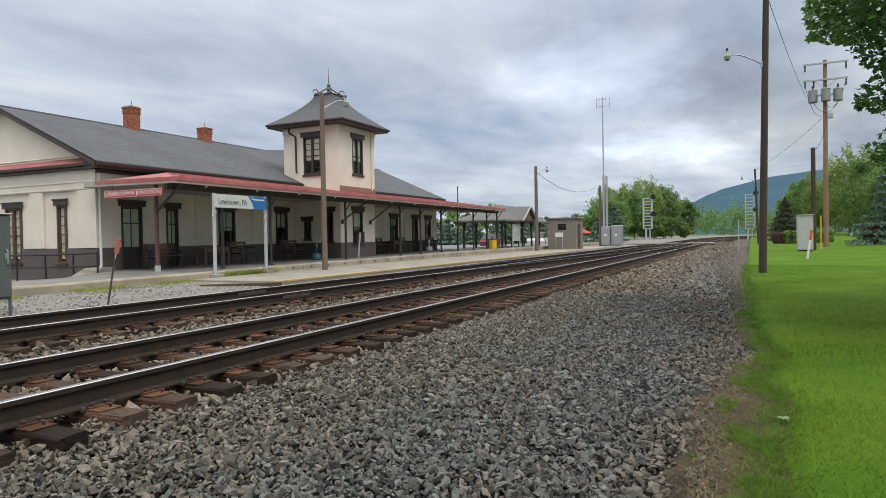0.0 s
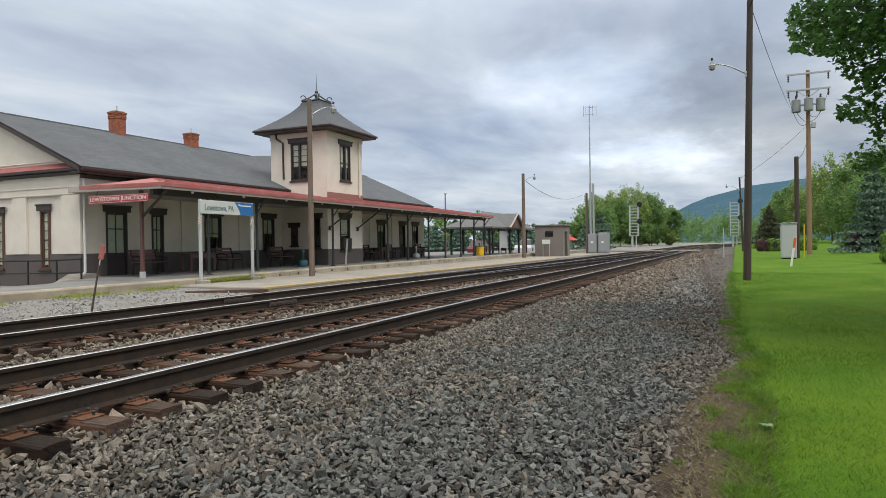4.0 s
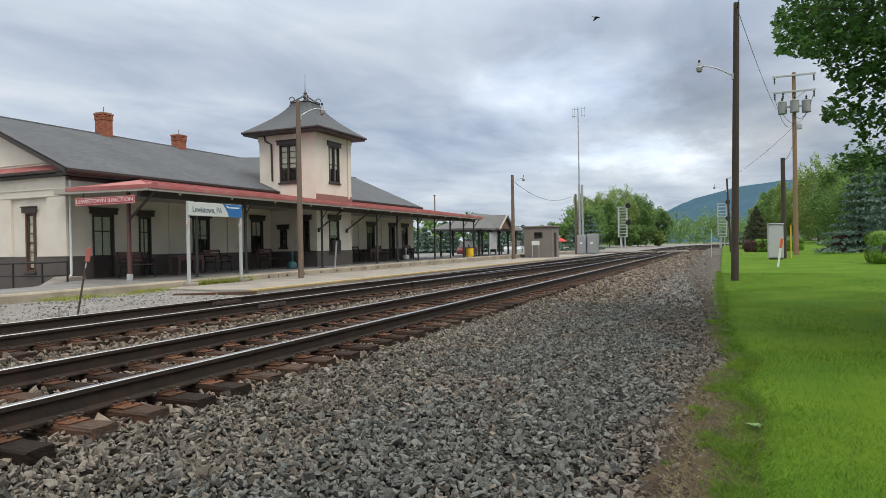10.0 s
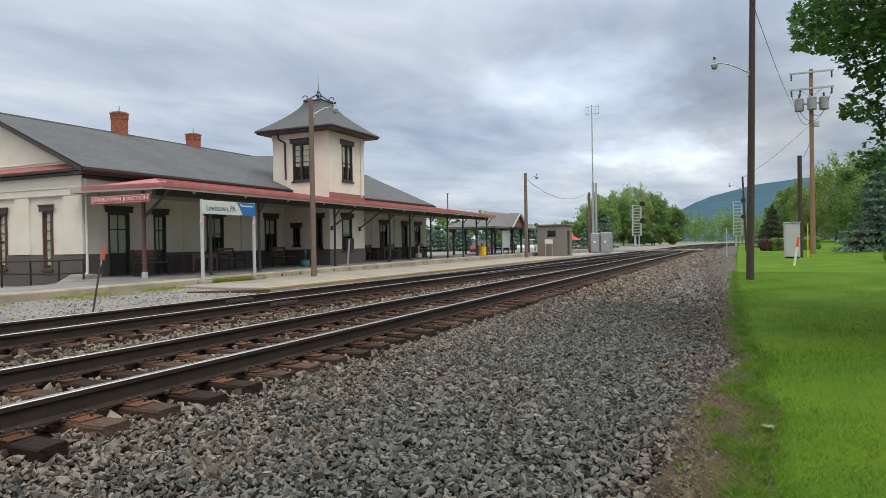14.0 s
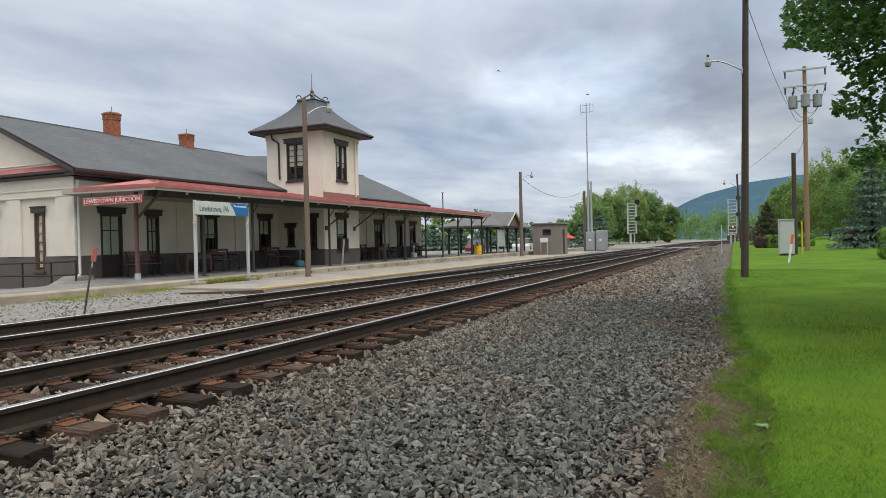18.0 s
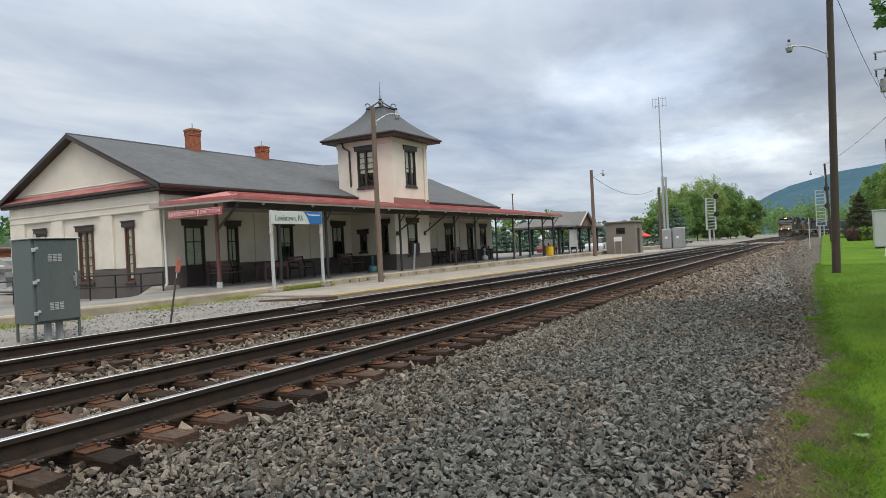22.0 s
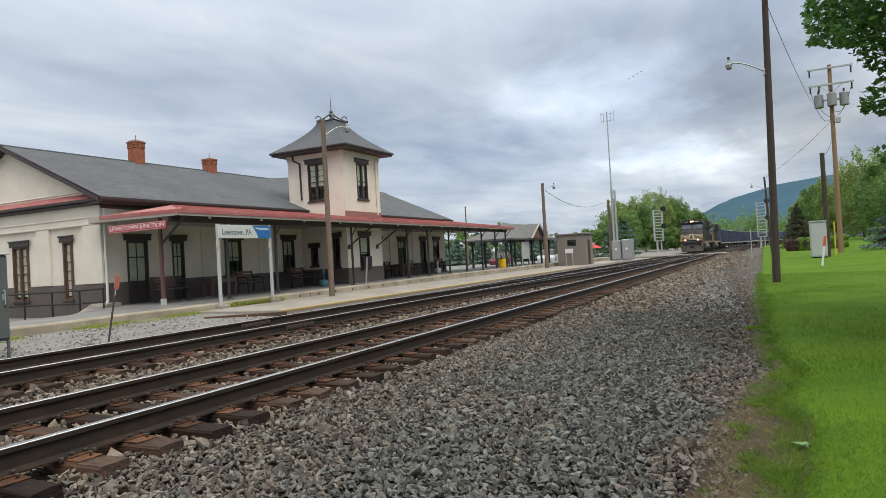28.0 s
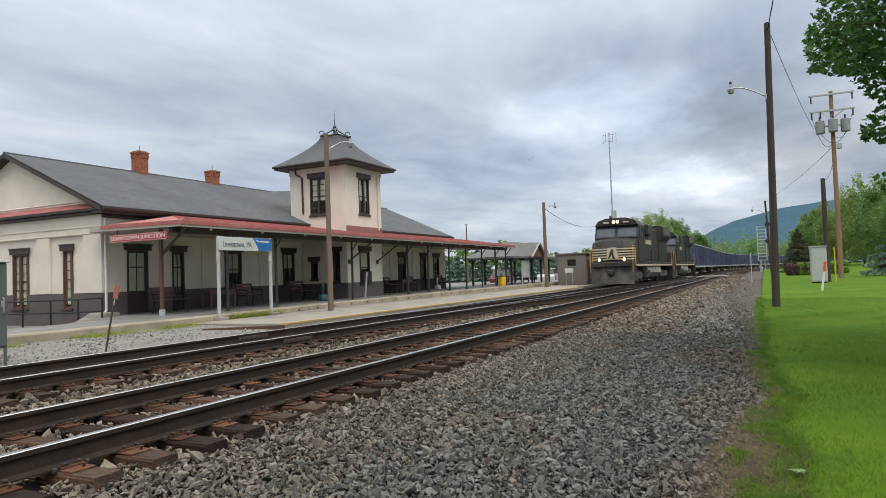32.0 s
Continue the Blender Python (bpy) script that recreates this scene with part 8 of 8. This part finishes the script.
        P("side_sill", Mesh().box(o + 1.3, -o - 1.3, q * 1.5 - 0.02, q * 1.5 + 0.02, 1.24, 1.36, 0.006), M_STRIPE, "cream edge stripe along the walkway")
        P("grille", Mesh().box(o + 5.7, o + 8.4, q * 1.0 - 0.015, q * 1.0 + 0.015, 3.62, 4.08, 0.006), M_LOCOGREY, "grey intake grille", hd)
        P("walkway_rail", Mesh().pipe([(o + 5.5, q * 1.47, 1.55), (o + 5.5, q * 1.47, 2.5), (o + 21.0, q * 1.47, 2.5), (o + 21.0, q * 1.47, 1.55)], 0.02, 6), M_LOCO)
        P("stanchions", Mesh().tube((o + 9, q * 1.47, 1.55), (o + 9, q * 1.47, 2.5), 0.02).tube((o + 13, q * 1.47, 1.55), (o + 13, q * 1.47, 2.5), 0.02).tube((o + 17, q * 1.47, 1.55), (o + 17, q * 1.47, 2.5), 0.02), M_LOCO)
    P("letter_bars", Mesh().box(o + 9.2, o + 12.2, -1.012, -1.002, 2.9, 3.25).box(o + 9.2, o + 12.2, 1.002, 1.012, 2.9, 3.25), M_STRIPE, "", hd)
    P("blower_box", Mesh().box(o + 8.6, o + 10.6, -1.35, 1.35, 3.55, 4.35, 0.06), M_LOCO, "", hd)
    rad = P("radiator", Mesh().box(o + 16.2, o + 21.3, -1.1, 1.1, 1.55, 3.4, 0.05).prism([(-1.1, 3.3), (-1.52, 3.75), (-1.52, 4.5), (-1.3, 4.6), (1.3, 4.6), (1.52, 4.5), (1.52, 3.75), (1.1, 3.3)], "x", o + 16.0, o + 21.3), M_LOCO, "flared radiator section")
    P("radiator_screen", Mesh().box(o + 16.4, o + 20.9, -1.535, -1.522, 3.85, 4.42).box(o + 16.4, o + 20.9, 1.522, 1.535, 3.85, 4.42), M_LOCOGREY, "grey radiator screen", rad)
    P("exhaust", Mesh().box(o + 12.0, o + 13.2, -0.45, 0.45, 4.25, 4.5, 0.04), M_LOCO, "", hd)
    P("fuel_tank", Mesh().prism([(-1.4, 1.22), (-1.45, 0.75), (-1.05, 0.38), (1.05, 0.38), (1.45, 0.75), (1.4, 1.22)], "x", o + 8.3, o + 14.2), M_TANK, "dusty pale grey fuel tank")
    for q in (-1, 1):
        P("air_tank", Mesh().tube((o + 6.9, q * 1.25, 1.0), (o + 8.2, q * 1.25, 1.0), 0.2, 0.2, 12), M_TANK)
    truck(lo, o + 4.0, 3, 0.53)
    truck(lo, -o - 4.0, 3, 0.53)
    for ch_ in lo.children_recursive:
        ch_.data.transform(Matrix.Diagonal((1, 1, 1.07, 1)))
    return lo


M_SILL = surface("pale_dirty_sill", (0.38, 0.38, 0.37), 0.8, 0.25, 2, 30, 0.1)


def gondola(label):
    L = 16.2
    g = thing("gondola_car", (0, 0, 0), label, "railway car", "cars of the freight train")
    part("underframe", Mesh().box(-L / 2, L / 2, -1.3, 1.3, 1.0, 1.28, 0.03).box(-L / 2 - 0.5, L / 2 + 0.5, -0.2, 0.2, 0.78, 1.02, 0.03), M_LOCOGREY, g, local=True)
    hh = L / 2 - 0.25
    for s in (-1, 1):
        side = part("side", Mesh().box(-hh, hh, s * 1.48 - 0.03, s * 1.48 + 0.03, 1.28, 4.0, 0.01), M_NAVY, g, "navy blue steel side", local=True)
        for k in range(13):
            u = -hh + 0.12 + k * (2 * hh - 0.24) / 12
            part("rib", Mesh().box(u - 0.07, u + 0.07, s * 1.56 - 0.06, s * 1.56 + 0.06, 1.22, 4.0, 0.015), M_NAVY, side, local=True)
        part("end", Mesh().box(s * hh - 0.04, s * hh + 0.04, -1.48, 1.48, 1.28, 4.0, 0.01), M_NAVY, g, local=True)
        part("top_rail", Mesh().box(-hh, hh, s * 1.48 - 0.1, s * 1.48 + 0.1, 4.0, 4.12, 0.02), M_GALV, g, "pale worn top rail", local=True)
        part("sill", Mesh().box(-hh, hh, s * 1.5 - 0.06, s * 1.5 + 0.06, 1.02, 1.34, 0.02), M_SILL, g, "pale grey side sill", local=True)
    part("load_cover", Mesh().box(-hh, hh, -1.4, 1.4, 3.7, 3.8), M_NAVY, g, local=True)
    for s in (-1, 1):
        truck(g, s * (L / 2 - 1.7), 2, 0.42)
        part("coupler_end", Mesh().box(s * (L / 2) - 0.15, s * (L / 2) + 0.15, -1.3, 1.3, 0.85, 1.35, 0.03), M_SILL, g, "pale end sill", local=True)
    return g


TRAIN = []
lead = locomotive(True, "black freight locomotive with cream-striped nose and lit headlights")
TRAIN.append((lead, 11.15))
second = locomotive(False, "black freight locomotive coupled behind the leading one")
TRAIN.append((second, 11.15 + 22.9))
first_car = gondola("tall navy blue gondola car in a freight train")
CAR_PITCH = 17.6
TRAIN.append((first_car, 45.6 + 8.8))
for i in range(1, 16):
    TRAIN.append((copy_thing(first_car, Matrix.Identity(4)), 45.6 + 8.8 + CAR_PITCH * i))

# ---- birds ----
M_BIRD = surface("black_feathers", (0.015, 0.015, 0.017), 0.7, 0.2, 10, 60, 0.0)


def bird(label, s=1.0):
    b = thing("bird", (0, 0, 0), label, "bird", "birds in flight")
    part("body", Mesh().lathe([(0.005, -0.17), (0.03, -0.11), (0.045, -0.02), (0.04, 0.07), (0.03, 0.11), (0.012, 0.15)], 8, pose(0, 0, 0, 0, 90, 0) @ Matrix.Scale(s, 4)), M_BIRD, b, local=True)
    part("tail", Mesh().add([(-0.14 * s, 0.012 * s, 0.0), (-0.28 * s, 0.05 * s, 0.0), (-0.28 * s, -0.05 * s, 0.0), (-0.14 * s, -0.012 * s, 0.0), (-0.2 * s, 0, 0.012 * s)], [(0, 1, 4), (1, 2, 4), (2, 3, 4)]), M_BIRD, b, local=True)
    wings = []
    for q in (-1, 1):
        w = part("wing", Mesh().add([(0.06 * s, 0, 0), (0.08 * s, q * 0.12 * s, 0.01), (0.0, q * 0.27 * s, 0.0), (-0.07 * s, q * 0.13 * s, 0.0), (-0.07 * s, 0, 0), (0.0, q * 0.1 * s, 0.015)], [(0, 1, 5), (1, 2, 5), (2, 3, 5), (3, 4, 5), (4, 0, 5)]), M_BIRD, b, local=True)
        w.location = (0, q * 0.03 * s, 0.01)
        wings.append((w, q))
    return b, wings


crow, crow_wings = bird("small black bird flying past the station", 1.15)
# other birds: place at a time, then the flight in metres a second
FLIGHTS = [((46.0, 15.26, 13.79), 30.5, (-6.67, -13.1, 0.07), 0.85), ((62.0, 31.9, 13.7), 17.2, (-16.7, -18.5, 0.8), 0.8), ((66.0, 23.5, 12.3), 17.2, (-15.0, -15.2, 0.8), 0.8)]
for i in range(4):
    FLIGHTS.append(((150.0 + 0.5 * i, 20.7 - 0.85 * i, 40.6 + 0.55 * i), 27.5, (16.7, 12.2, 0.04), 1.5))
FLYERS = []
for i, f in enumerate(FLIGHTS):
    FLYERS.append((bird("dark bird flying in a far loose line" if i > 2 else "small dark bird crossing the cloudy sky", f[3]), f))


# ---- movement ----
TRAIN_V, TRAIN_T, TRAIN_X = 14.2, 32.0, 46.3


def motions():
    for ob, back in TRAIN:
        rows = []
        for k in range(65):
            t = k * 0.5
            s = TRAIN_X + TRAIN_V * (TRAIN_T - t) + back
            x, y, h = rail_point(s, Y2)
            rows.append((t, pose(x, y, 0.005, 0, 0, math.degrees(h))))
        walk(ob, rows)
    rows = []
    for k in range(65):
        t = k * 0.5
        d = t - 9.0
        rows.append((t, pose(20.0 + 14.1 * d, 21.25 - 14.8 * d, 9.6 + 3.0 * d, 0, 0, -46.4)))
    walk(crow, rows)
    for (ob, wings), (p, t0, v, size) in FLYERS:
        walk(ob, [(k * 2.0, pose(*(a + b * (k * 2.0 - t0) for a, b in zip(p, v)), 0, 0, math.degrees(math.atan2(v[1], v[0])))) for k in range(17)])
    for wings, step in [(crow_wings, 0.1)] + [(b[1], 0.2) for b, f in FLYERS]:
        for w, q in wings:
            beat = []
            for k in range(int(32.0 / step + 0.5) + 1):
                beat.append((k * step, pose(*w.location, 34 * q * (1 if k % 2 else -0.6), 0, 0)))
            walk(w, beat)


motions()
